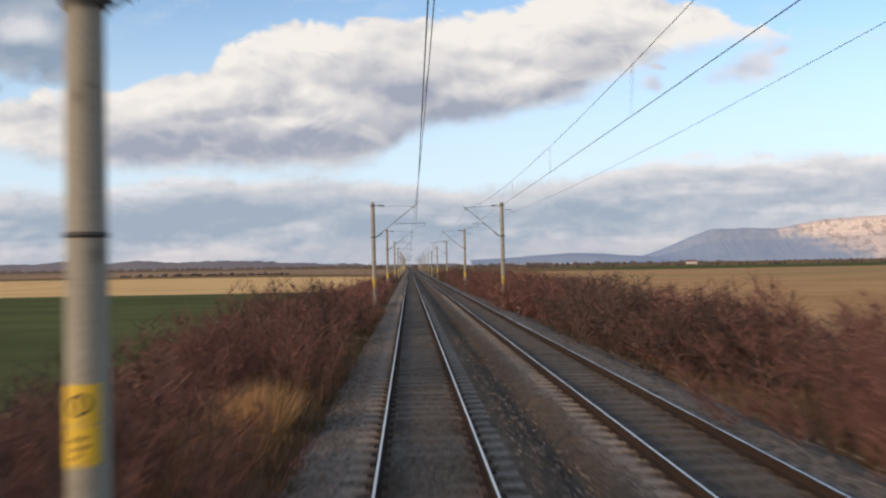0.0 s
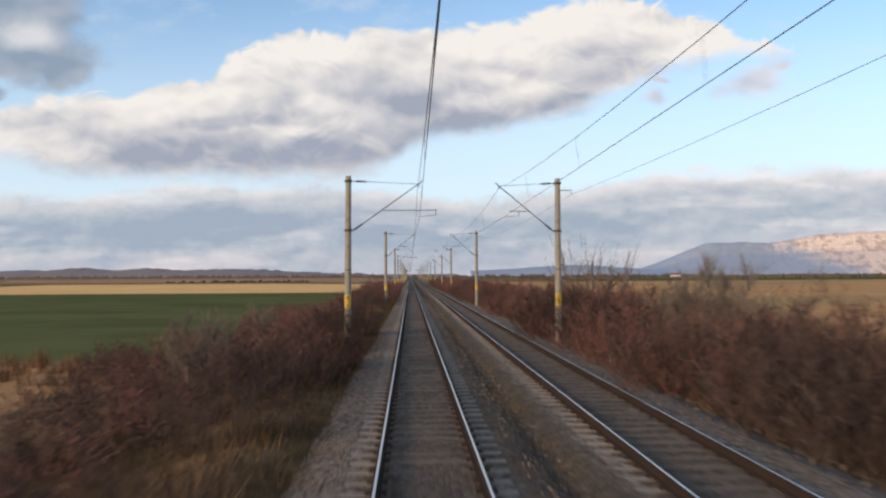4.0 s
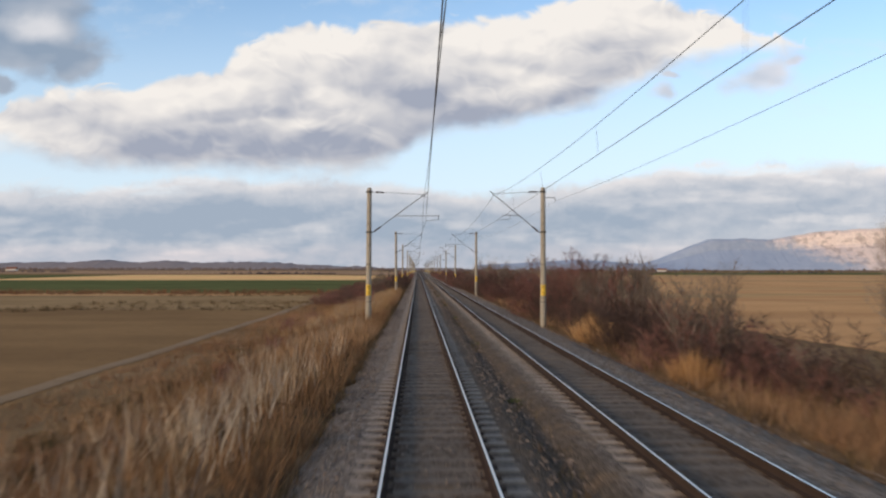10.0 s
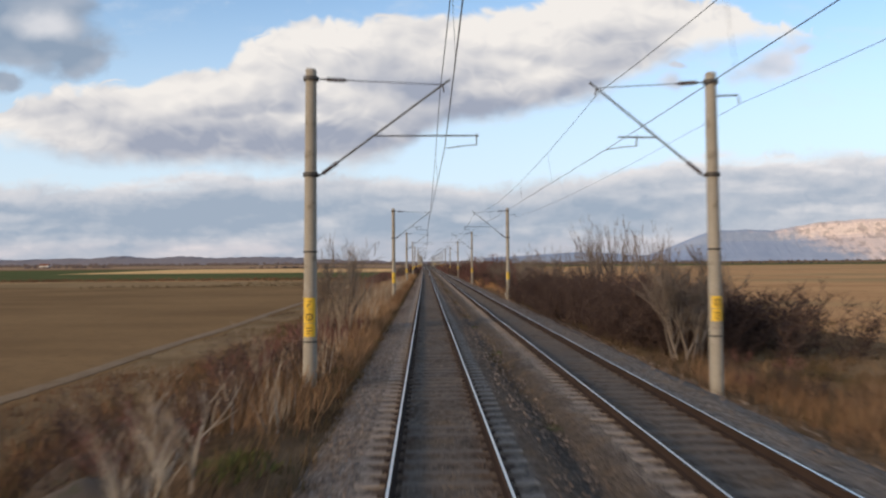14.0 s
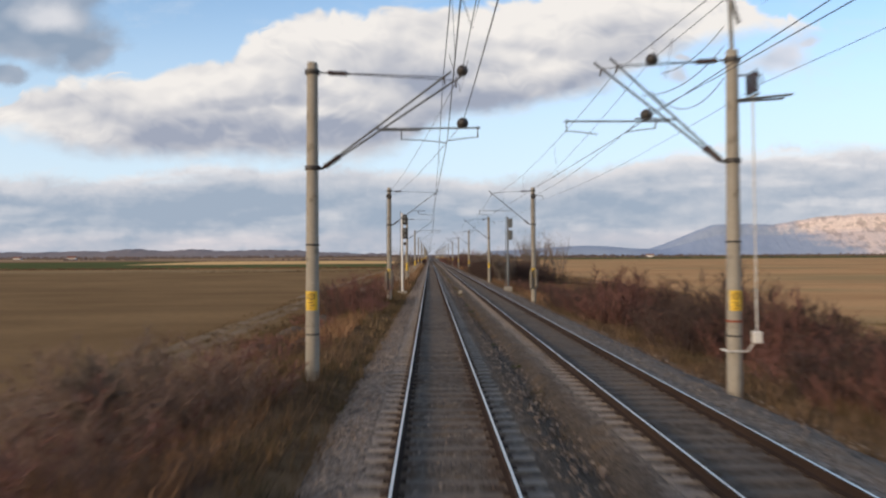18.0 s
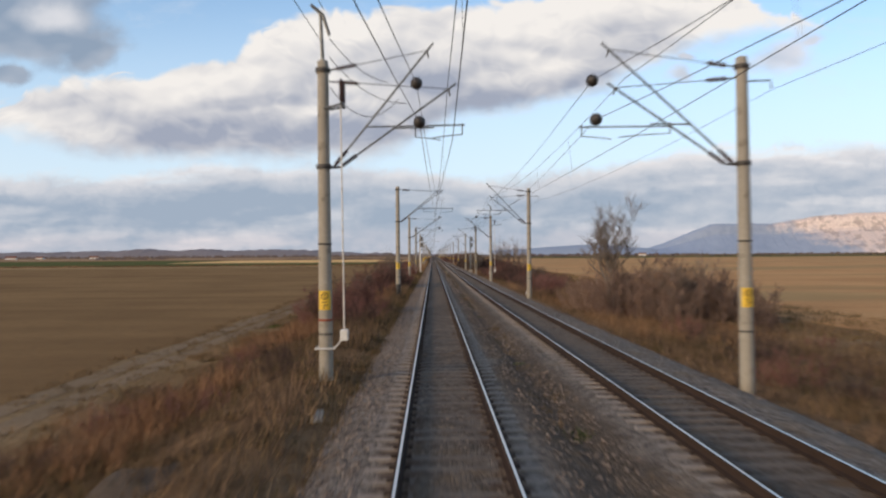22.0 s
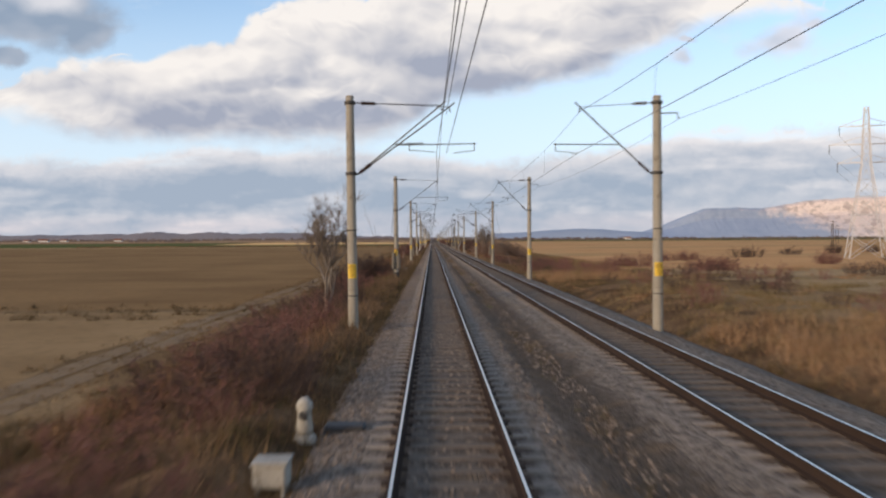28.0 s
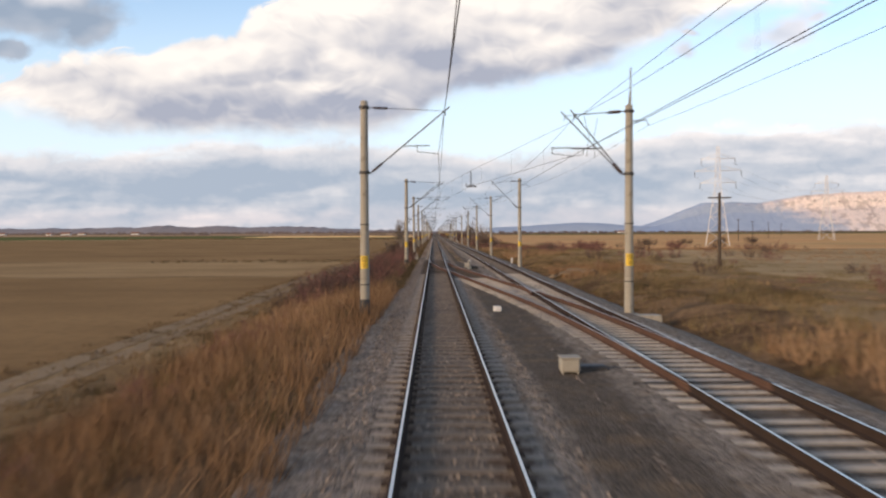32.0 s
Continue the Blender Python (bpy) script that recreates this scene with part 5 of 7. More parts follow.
def mesa():
    px = [1000, 1180, 1300, 1400, 1500, 1600, 1670, 1850, 2020, 2100, 2200, 2330, 2500, 2800, 3300, 3700]
    pz = [0, 16, 40, 72, 112, 152, 178, 182, 176, 188, 206, 224, 236, 248, 243, 232]
    nx, ny = 190, 16
    verts = []
    for j in range(ny + 1):
        f = j / ny
        for i in range(nx + 1):
            x = 1000 + (3700 - 1000) * i / nx
            top = float(np.interp(x, px, pz)) + 5 * noise.noise((x * 0.012, 1.0, 3.0)) + 2.5 * noise.noise((x * 0.05, 7.0, 3.0))
            gully = 8 * abs(noise.noise((x * 0.011, f * 1.2, 11.0))) + 5 * abs(noise.noise((x * 0.04, f * 2.0, 5.0)))
            h = top * (0.62 * (f / 0.62) ** 0.9 if f < 0.62 else 0.62 + 0.38 * min(1.0, (f - 0.62) / 0.16) ** 0.8)
            verts.append((x, 4090 + 230 * f + gully * math.sin(math.pi * min(1, f * 1.2)) , h - 2.0))
    n = nx + 1
    faces = [(j * n + i, j * n + i + 1, (j + 1) * n + i + 1, (j + 1) * n + i) for j in range(ny) for i in range(nx)]
    thing("mesa", "long flat-topped mountain with limestone cliffs, sun and haze in the colour", "mountain", kind="structure", data=mesh_of("mesa", verts, faces, M["mesa"]))


mesa()
ridge("far_hills", "low wooded hills on the horizon, haze blue in their colour", M["hills"], 330, 1500, 4150, 150, lambda x: 30 + 28 * math.exp(-((x - 900) / 330.0) ** 2), 3.0)
ridge("far_hills", "low dark hills on the horizon", M["woods"], -3600, 150, 2300, 260, lambda x: (0.35 + 0.65 * min(1.0, max(0.0, (-150 - x) / 420.0))) * 29 + 13 * noise.noise((x * 0.0016, 2.0, 0.0)) + 7 * noise.noise((x * 0.009, 5.0, 0.0)) + 4 * noise.noise((x * 0.045, 5.0, 0.0)) if x < -140 else 10, 7.0, 420)


def far_trees(label, x0, x1, y0, y1, h0, h1, n, seed, fade=None):
    """A belt of bare trees far away, each a spray of upright twigs."""
    rng = np.random.default_rng(seed)
    verts, faces = [], []
    for i in range(n):
        x, y = rng.uniform(x0, x1), rng.uniform(y0, y1)
        h = rng.uniform(h0, h1)
        base = -2.0
        w = h * rng.uniform(0.35, 0.7)
        for k in range(9):
            a, r = rng.uniform(0, 6.28), w * rng.random() ** 0.7
            tx, tz = x + r * math.cos(a), base + h * (1 - 0.5 * (r / w) ** 2) * rng.uniform(0.75, 1.0)
            q = w * rng.uniform(0.10, 0.22)
            o = len(verts)
            verts += [(x + (tx - x) * 0.4 - q, y, base), (x + (tx - x) * 0.4 + q, y + 0.4, base), (tx + q * 0.8, y, tz * 0.7), (tx, y, tz), (tx - q * 0.8, y - 0.3, tz * 0.75)]
            faces += [(o, o + 1, o + 2), (o, o + 2, o + 4), (o + 4, o + 2, o + 3)]
    thing("far_woods", label, "woods", kind="stuff", data=mesh_of("far_woods", verts, faces, M["far_twig"]))


far_trees("dark belt of bare trees along the horizon", -2600, -60, 1500, 2200, 5, 12, 1200, 3)
far_trees("bare trees across the end of the line", -60, 420, 1000, 1500, 4, 9, 160, 4)
far_trees("thin line of far trees and bushes", 400, 2200, 1700, 2600, 4, 9, 320, 5)
far_trees("brown hedge between the far fields", -150, -60, 398, 404, 2.0, 3.6, 70, 6)
far_trees("brown hedge between the far fields", -420, -330, 560, 575, 3.0, 5.0, 70, 16)
far_trees("scattered hedges between the far fields", 60, 900, 715, 740, 2.0, 4.5, 150, 8)

M["house_wall"] = two_scale("white rendered wall", (0.55, 0.53, 0.50), (0.75, 0.73, 0.70), 2, 0.3, 0.9, relief=0.0)
M["roof"] = two_scale("red-brown roof tiles", (0.16, 0.07, 0.045), (0.26, 0.12, 0.08), 1, 0.2, 0.9, relief=0.0)
M["glass"] = two_scale("dark window glass", (0.02, 0.025, 0.03), (0.04, 0.045, 0.05), 1, 0.2, 0.2, relief=0.0)


def house(x, y, w, d, h, turn):
    t = thing("house", "small white house with a red-brown roof far away", "house", "far village", at=(x, y, -2.0), turn=turn)
    bm = bmesh.new()
    add_box(bm, (-w / 2, -d / 2, -0.4), (w / 2, d / 2, h), 0.05)
    part("wall", from_bm("wall", bm, M["house_wall"]), t)
    r = h + d * 0.32
    e = 0.4
    v = [(-w / 2 - e, -d / 2 - e, h), (w / 2 + e, -d / 2 - e, h), (w / 2 + e, d / 2 + e, h), (-w / 2 - e, d / 2 + e, h), (-w / 2 - e, 0, r), (w / 2 + e, 0, r)]
    part("roof", mesh_of("roof", v, [(0, 1, 5, 4), (2, 3, 4, 5), (0, 4, 3), (1, 2, 5), (0, 3, 2, 1)], M["roof"]), t)
    for i in range(3):
        bm = bmesh.new()
        cx = -w / 2 + w * (i + 0.5) / 3
        add_box(bm, (cx - 0.6, -d / 2 - 0.05, h * 0.35), (cx + 0.6, -d / 2 + 0.05, h * 0.35 + 1.4))
        part("window", from_bm("window", bm, M["glass"]), t)


for x, y, w, d, h, a in ((-700, 900, 16, 9, 5, 10), (-745, 930, 12, 8, 4, -14), (-610, 1010, 14, 9, 5, 4), (-930, 1100, 18, 9, 5, 8), (-1010, 1060, 12, 8, 4.5, 20),
                         (-820, 1240, 15, 9, 5, -6), (410, 1120, 14, 8, 4, -8)):
    house(x, y, w, d, h, a)


M["rubble"] = two_scale("broken pale concrete", (0.25, 0.215, 0.175), (0.43, 0.38, 0.32), 16, 1.5, 0.9, relief=0.5, dist=0.01, stain=(0.20, 0.17, 0.12))
M["heap"] = two_scale("earthy tan stone", (0.125, 0.096, 0.066), (0.215, 0.168, 0.116), 16, 1.5, 0.9, relief=0.5, dist=0.01)
M["reed"] = islands("dry orange reed", [(0.26, 0.14, 0.062), (0.40, 0.23, 0.105), (0.54, 0.34, 0.17)], 0.8, 0.4)
M["pale_steel"] = two_scale("pale galvanised lattice steel", (0.52, 0.50, 0.49), (0.70, 0.67, 0.65), 3, 0.3, 0.6, 0.2)


def pylon(x, y, h, turn):
    """A lattice power pylon: four legs, cross bracing, three pairs of arms."""
    t = thing("power_pylon", "grey steel lattice power pylon in the fields", "power pylon", "power line", at=(x, y, -1.6), turn=turn)
    w0, w1, knee = h * 0.115, h * 0.028, 0.62
    def width(f):
        return w0 + (w1 - w0) * min(1.0, f / knee) if f < knee else w1 * (1 - 0.55 * (f - knee) / (1 - knee))
    levels = [0, 0.16, 0.3, 0.42, 0.53, 0.62, 0.70, 0.78, 0.86, 0.94, 1.0]
    for sx in (-1, 1):
        for sy in (-1, 1):
            part("leg", tube("leg", [[(sx * width(f), sy * width(f), h * f) for f in levels]], 0.085, M["pale_steel"], 4), t, "steel corner leg")
    for f, g in zip(levels, levels[1:]):
        a, b = width(f), width(g)
        lines = []
        for q in range(4):
            c, s = ((1, 0), (0, 1), (-1, 0), (0, -1))[q]
            p = lambda u, w, z: (c * w - s * u * w, s * w + c * u * w, z)
            lines += [[p(-1, a, h * f), p(1, b, h * g)], [p(1, a, h * f), p(-1, b, h * g)], [p(-1, b, h * g), p(1, b, h * g)]]
        tagged(part("bracing", tube("bracing", lines, 0.04, M["pale_steel"], 3), t), "crossed lattice bars", kind="stuff")
    for f, r in ((0.64, 0.17), (0.76, 0.22), (0.88, 0.16)):
        for s in (-1, 1):
            e = (s * h * r, 0, h * f)
            k = width(f)
            part("arm", tube("arm", [[(s * k, -k, h * f), e], [(s * k, k, h * f), e], [(s * k, 0, h * (f + 0.05)), e], [(s * h * r * 0.5, 0, h * f), (s * (h * r + k) * 0.5, 0, h * (f + 0.024))]], 0.06, M["pale_steel"], 3), t, "tapering lattice arm")
            part("insulator", tube("insulator", [[e, (e[0], 0, e[2] - 1.6)]], 0.07, M["insulator"], 5), t, "hanging insulator string")


PYLONS = [(78, -394, 27.5, -20), (162, -286, 27, -20), (255, -178, 27, -20), (352, -66, 27, -20), (455, 52, 27, -20)]
for p in PYLONS:
    pylon(*p)
lines = thing("power_line", "high-voltage wires between the lattice pylons", "power line")
for (xa, ya, ha, _), (xb, yb, hb, _) in zip(PYLONS, PYLONS[1:]):
    for f, r in ((0.64, 0.17), (0.76, 0.22), (0.88, 0.16)):
        for s in (-1, 1):
            c, q = math.cos(radians(-20)), math.sin(radians(-20))
            a = (xa + s * ha * r * c, ya + s * ha * r * q, ha * f - 3.2)
            b = (xb + s * hb * r * c, yb + s * hb * r * q, hb * f - 3.2)
            part("wire", tube("wire", [hang(a, b, 4.0, 12)], 0.018, M["wire"], 3), lines)
for x, y, drop in ((120, -300, 0), (150, -240, 0), (185, -175, 0), (225, -100, 0), (22, -550, 1.75)):
    t = thing("utility_pole", "dark wooden utility pole with a cross arm", "utility pole", "wooden poles", at=(x, y, -1.5 - drop))
    part("pole", turned("pole", [(0.16, -0.5), (0.14, 4.0), (0.11, 9.0)], M["wood"], 8), t)
    part("cross_arm", tube("arm", [[(-0.9, 0, 8.6), (0.9, 0, 8.6)]], 0.06, M["wood"], 4), t)

# ---------------------------------------------------------------- plants


def spike(verts, faces, a, b, r):
    """A thin three-sided twig from a to b."""
    o = len(verts)
    d = (b - a)
    u = d.cross(Vector((0.3, 0.2, 1.0)))
    if u.length < 1e-6:
        u = Vector((1, 0, 0))
    u.normalize()
    v = d.cross(u).normalized()
    verts += [a + u * r, a - u * (r * 0.5) + v * (r * 0.87), a - u * (r * 0.5) - v * (r * 0.87), b]
    faces += [(o, o + 1, o + 3), (o + 1, o + 2, o + 3), (o + 2, o, o + 3)]


def sliver(verts, faces, a, b, r):
    """A fine twig as one narrow blade."""
    o = len(verts)
    u = (b - a).cross(Vector((random.uniform(-1, 1), random.uniform(-1, 1), random.uniform(-1, 1)))).normalized()
    verts += [a + u * r, a - u * r, b]
    faces.append((o, o + 1, o + 2))


def limb(verts, faces, a, b, r0, r1):
    o = len(verts)
    d = (b - a)
    u = d.cross(Vector((0.3, 0.2, 1.0))).normalized()
    v = d.cross(u).normalized()
    for p, r in ((a, r0), (b, r1)):
        for k in range(4):
            w = math.pi / 2 * k
            verts.append(p + u * (r * math.cos(w)) + v * (r * math.sin(w)))
    for k in range(4):
        faces.append((o + k, o + (k + 1) % 4, o + 4 + (k + 1) % 4, o + 4 + k))


def grow(rng, verts, faces, p, d, length, r, level, spread, out):
    """A branch in two bends with side branches; out collects the twig bases."""
    mid = None
    for s in range(2):
        q = p + d * (length / 2)
        limb(verts, faces, p, q, r, r * 0.72) if r > 0.012 else spike(verts, faces, p, q + d * length * 0.1, r)
        if level > 0:
            for k in range(rng.randint(1, 2) if s == 0 else 2):
                side = Vector((rng.uniform(-1, 1), rng.uniform(-1, 1), rng.uniform(-0.1, 0.7))).normalized()
                nd = (d * (1 - spread) + side * spread + Vector((0, 0, 0.12))).normalized()
                grow(rng, verts, faces, p + (q - p) * rng.uniform(0.4, 1.0), nd, length * rng.uniform(0.55, 0.8), r * 0.6, level - 1, spread, out)
        else:
            out.append((q, d))
        p, r = q, r * 0.72
        d = (d + Vector((rng.uniform(-0.2, 0.2), rng.uniform(-0.2, 0.2), 0.08))).normalized()


def shrub_mesh(seed, wide, mat, stems=34, twigs=11000, thick=1.0):
    """A dense winter shrub about 2 m high: many stems that fork, a haze of fine twigs, ragged round outline."""
    rng = random.Random(seed)
    sv, sf, tv, tf = [], [], [], []
    tips = []
    for i in range(stems):
        a, q = rng.uniform(0, 6.28), rng.random() ** 0.6
        foot = Vector((math.cos(a) * q * wide * 0.55, math.sin(a) * q * wide * 0.55, -0.25))
        d = Vector((math.cos(a) * q * 0.45 + rng.uniform(-0.2, 0.2), math.sin(a) * q * 0.45 + rng.uniform(-0.2, 0.2), 1.0)).normalized()
        n = rng.uniform(1.6, 2.3) * (1 - 0.38 * q * q)
        p = foot
        for s in range(4):
            e = p + d * (n / 4)
            if thick < 2 or i < 3:
                limb(sv, sf, p, e, 0.008 - 0.0018 * s, 0.0062 - 0.0018 * s)
            tips.append((p, e, d))
            for k in range(2 if s else 1):
                side = Vector((rng.uniform(-1, 1), rng.uniform(-1, 1), rng.uniform(0.0, 0.8))).normalized()
                f = (d * 0.6 + side * 0.8).normalized()
                o = p + (e - p) * rng.random()
                g = o + f * rng.uniform(0.25, 0.55) * (1.0 if s < 3 else 0.7)
                sliver(tv, tf, o, g, 0.0055 if thick < 2 else 0.010)
                tips.append((o, g, f))
            p = e
            d = (d + Vector((rng.uniform(-0.2, 0.2), rng.uniform(-0.2, 0.2), 0.05))).normalized()
    for i in range(twigs):
        p, e, d = rng.choice(tips)
        at = p + (e - p) * rng.random()
        side = Vector((rng.uniform(-1, 1), rng.uniform(-1, 1), rng.uniform(-0.3, 0.8))).normalized()
        end = at + (d * 0.5 + side * 0.9).normalized() * rng.uniform(0.07, 0.24) * (1.7 if thick > 2 else 1.0)
        sliver(tv, tf, at, end, thick * rng.uniform(0.0017, 0.0038))
    return mesh_of("stems", sv, sf, mat), mesh_of("twigs", tv, tf, mat)


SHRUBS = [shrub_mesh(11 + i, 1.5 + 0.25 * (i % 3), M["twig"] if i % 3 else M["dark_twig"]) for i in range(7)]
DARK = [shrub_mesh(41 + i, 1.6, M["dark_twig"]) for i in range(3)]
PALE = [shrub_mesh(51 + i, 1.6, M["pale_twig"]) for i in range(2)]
FAR_SHRUBS = [shrub_mesh(71 + i, 1.6, M["twig"], 20, 1500, 2.6) for i in range(3)]
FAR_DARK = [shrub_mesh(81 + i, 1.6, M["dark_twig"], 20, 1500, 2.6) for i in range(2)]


def shrub(x, y, s, red=True, label="", stretch=1.0, pale=False):
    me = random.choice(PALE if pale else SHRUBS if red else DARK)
    ob = thing("shrub", label or ("bare red-brown shrub with dense fine twigs" if red else "bare dark brown thicket of fine twigs, shade in their colour"), "shrub", "shrubs along the line",
               at=(x, y, rough_z(x, y)), turn=random.uniform(0, 360))
    tagged(part("branchwork", me[0], ob), kind="stuff")
    tagged(part("twigwork", me[1], ob), kind="stuff")
    ob.scale = (s * stretch * random.uniform(0.9, 1.2), s * stretch * random.uniform(0.9, 1.2), s)
    return ob


def tree_mesh(seed, stems, level, spread, height, r, bark="bark"):
    rng = random.Random(seed)
    sv, sf, out = [], [], []
    for i in range(stems):
        a = rng.uniform(0, 6.28)
        lean = 0.10 if stems == 1 else 0.30
        foot = Vector((math.cos(a), math.sin(a), 0)) * (0.0 if stems == 1 else rng.uniform(0.1, 0.6)) + Vector((0, 0, -0.3))
        d = Vector((math.cos(a) * lean, math.sin(a) * lean, 1)).normalized()
        grow(rng, sv, sf, foot, d, height * 0.5 * rng.uniform(0.8, 1.1), r, level, spread, out)
    tv, tf = [], []
    for p, d in out:
        for k in range(4):
            side = Vector((rng.uniform(-1, 1), rng.uniform(-1, 1), rng.uniform(-0.2, 0.9))).normalized()
            sliver(tv, tf, p - d * rng.uniform(0, 0.25), p + (d * 0.6 + side * 0.6) * rng.uniform(0.15, 0.5), 0.007)
    return mesh_of("trunk", sv, sf, M[bark]), mesh_of("twigs", tv, tf, M[bark])


TREES = [tree_mesh(3, 7, 3, 0.42, 4.2, 0.055), tree_mesh(8, 4, 4, 0.45, 4.0, 0.07), tree_mesh(21, 1, 5, 0.5, 4.6, 0.11), tree_mesh(33, 9, 2, 0.28, 5.0, 0.05), tree_mesh(47, 3, 4, 0.5, 3.6, 0.06), tree_mesh(58, 5, 2, 0.32, 4.6, 0.035, "cane"), tree_mesh(66, 2, 2, 0.5, 4.6, 0.085, "dead_wood"), tree_mesh(69, 5, 2, 0.40, 4.4, 0.06, "dead_wood")]


def tree(x, y, h, kind, label="small bare winter tree with fine grey-brown twigs"):
    t = thing("tree", label, "tree", "bare trees", at=(x, y, rough_z(x, y)), turn=random.uniform(0, 360))
    trunk, twigs = TREES[kind]
    k = h / 5.0
    tagged(part("trunk", trunk, t, at=Matrix.Diagonal((k, k, k, 1))), "forked stems and bare branches", kind="stuff")
    tagged(part("crown", twigs, t, at=Matrix.Diagonal((k, k, k, 1))), "fine bare twigs", kind="stuff")


def blades(seed, x0, x1, length, n, h0, h1, width, mat, clump=0.6, sink=0.08, up=0.0, sigma=0.16, per=26, lean_by=0.36):
    """Dry grass over a stretch of verge; it follows the slope."""
    rng = np.random.default_rng(seed)
    x0, x1 = min(x0, x1), max(x0, x1)
    m = max(3, n // per)
    q = rng.random(m) ** (1.0 if per > 60 else 1.3)
    cx, cy, ch = x0 + (x1 - x0) * q if x0 > 0 else x1 - (x1 - x0) * q, rng.uniform(0, length, m), rng.uniform(0.55, 1.0, m)
    k = rng.integers(0, m, n)
    free = rng.random(n) > clump
    u = rng.random(n) ** 1.5
    x = np.where(free, x0 + (x1 - x0) * u if x0 > 0 else x1 - (x1 - x0) * u, cx[k] + rng.normal(0, sigma, n))
    y = np.where(free, rng.uniform(0, length, n), cy[k] + rng.normal(0, sigma, n))
    x = np.clip(x, x0, x1)
    h = rng.uniform(h0, h1, n) * np.where(free, 0.6, ch[k])
    z = np.interp(x, LAND_X, LAND_Z) - sink + up * np.interp(x, RISE_X, RISE_Z, 0.0, 0.0)
    a = rng.uniform(0, 6.283, n)
    lean = rng.normal(0, lean_by, (n, 2)) + np.array([0.05, -0.02])
    w = width * rng.uniform(0.6, 1.2, n)
    dx, dy = np.cos(a) * w, np.sin(a) * w
    v = np.zeros((n, 3, 3))
    v[:, 0] = np.stack([x - dx, y - dy, z], 1)
    v[:, 1] = np.stack([x + dx, y + dy, z], 1)
    v[:, 2] = np.stack([x + lean[:, 0] * h, y + lean[:, 1] * h, z + h], 1)
    return mesh_of("grass", v.reshape(-1, 3).tolist(), np.arange(3 * n).reshape(-1, 3).tolist(), mat)


LEVELS = (0.0, 0.25, 0.5, 0.75, 1.0)


def level(y):
    """The nearest of the built levels of the risen land."""
    return round(rise(y + 5) * 4) / 4


TALL_L = [blades(60 + i, -2.2, -6.8, 10.0, 3800, 0.35, 1.05, 0.010, M["grass"], 0.86) for i in range(3)]
LOW_L = [blades(70 + i, -1.95, -10.8, 10.0, 2600, 0.12, 0.50, 0.015, M["low_grass"], 0.7) for i in range(3)]
TALL_R = {u: [blades(80 + i, 7.6, 15.0, 10.0, 3600, 0.40, 1.10, 0.011, M["grass"], 0.86, up=u) for i in range(2)] for u in LEVELS}
LOW_R = {u: [blades(90 + i, 6.35, 13.0, 10.0, 2000, 0.12, 0.50, 0.015, M["low_grass"], 0.7, up=u) for i in range(3)] for u in LEVELS}
CANES = [blades(100 + i, -3.0, -8.0, 10.0, 520, 0.7, 1.8, 0.014, M["cane"], 0.85) for i in range(2)]
SCRUB = {u: [blades(120 + i, 8.5, 19.5, 10.0, 1400, 0.08, 0.34, 0.022, M["grass"], 0.85, 0.04, up=u) for i in range(2)] for u in LEVELS}
SCRUB_FAR = {u: [blades(125 + i, 18.2, 30.0, 10.0, 1500, 0.08, 0.34, 0.022, M["grass"], 0.85, 0.04, up=u) for i in range(2)] for u in LEVELS}
MARGIN = {u: [blades(190 + i, 13.0, 25.5, 10.0, 3000, 0.15, 0.62, 0.018, (M["low_grass"], M["brush"], M["low_grass"])[i], 0.8, up=u) for i in range(3)] for u in LEVELS}
BRUSH_L = [blades(130 + i, -2.5, -9.5, 10.0, 3200, 0.22, 0.85, 0.011, M["brush"], 0.8) for i in range(3)]
BRUSH_R = {u: [blades(140 + i, 6.7, 12.5, 10.0, 2900, 0.18, 0.70, 0.011, M["brush"], 0.8, up=u) for i in range(3)] for u in LEVELS}
RUSTY_L = [blades(160 + i, -3.3, -8.5, 10.0, 3600, 0.35, 1.0, 0.014, M["rust_grass"], 0.85) for i in range(2)]
RUSTY_R = {u: [blades(165 + i, 7.8, 12.5, 10.0, 2400, 0.35, 1.1, 0.014, M["rust_grass"], 0.9, up=u) for i in range(2)] for u in LEVELS}
FIELD_WEEDS = [blades(170, -44.0, -13.2, 10.0, 4200, 0.7, 1.5, 0.022, M["rust_grass"], 0.9, lean_by=0.2), blades(171, -44.0, -13.2, 10.0, 2600, 0.20, 0.75, 0.022, M["low_grass"], 0.9)]
LOW_LF = [blades(180 + i, -14.0, -6.5, 10.0, 1500, 0.12, 0.45, 0.015, M["brush"] if i else M["low_grass"], 0.8) for i in range(2)]
M["gold"] = islands("golden dry grass", [(0.15, 0.092, 0.045), (0.26, 0.162, 0.080), (0.37, 0.242, 0.122), (0.50, 0.345, 0.182)], 0.8, 0.3)
GOLD = [blades(270 + i, -9.0, -2.7, 10.0, 4200, 0.40, 1.05, 0.011, M["gold"], 0.86, sigma=0.22, per=50) for i in range(2)]
MEADOW = [blades(200 + i, -13.4, -6.0, 10.0, 4200, 0.25, 0.80, 0.012, M["grass"] if i % 2 else M["rust_grass"], 0.75) for i in range(3)]
TUSSOCK_L = [blades(220 + i, -10.5, -2.6, 10.0, 3600, 0.20, 0.62, 0.012, M["weeds"], 0.96, 0.08, sigma=0.30, per=110) for i in range(3)]
TUSSOCK_R = {u: [blades(230 + i, 7.0, 14.5, 10.0, 3400, 0.20, 0.60, 0.012, M["weeds"], 0.96, 0.08, u, 0.30, 110) for i in range(3)] for u in LEVELS}
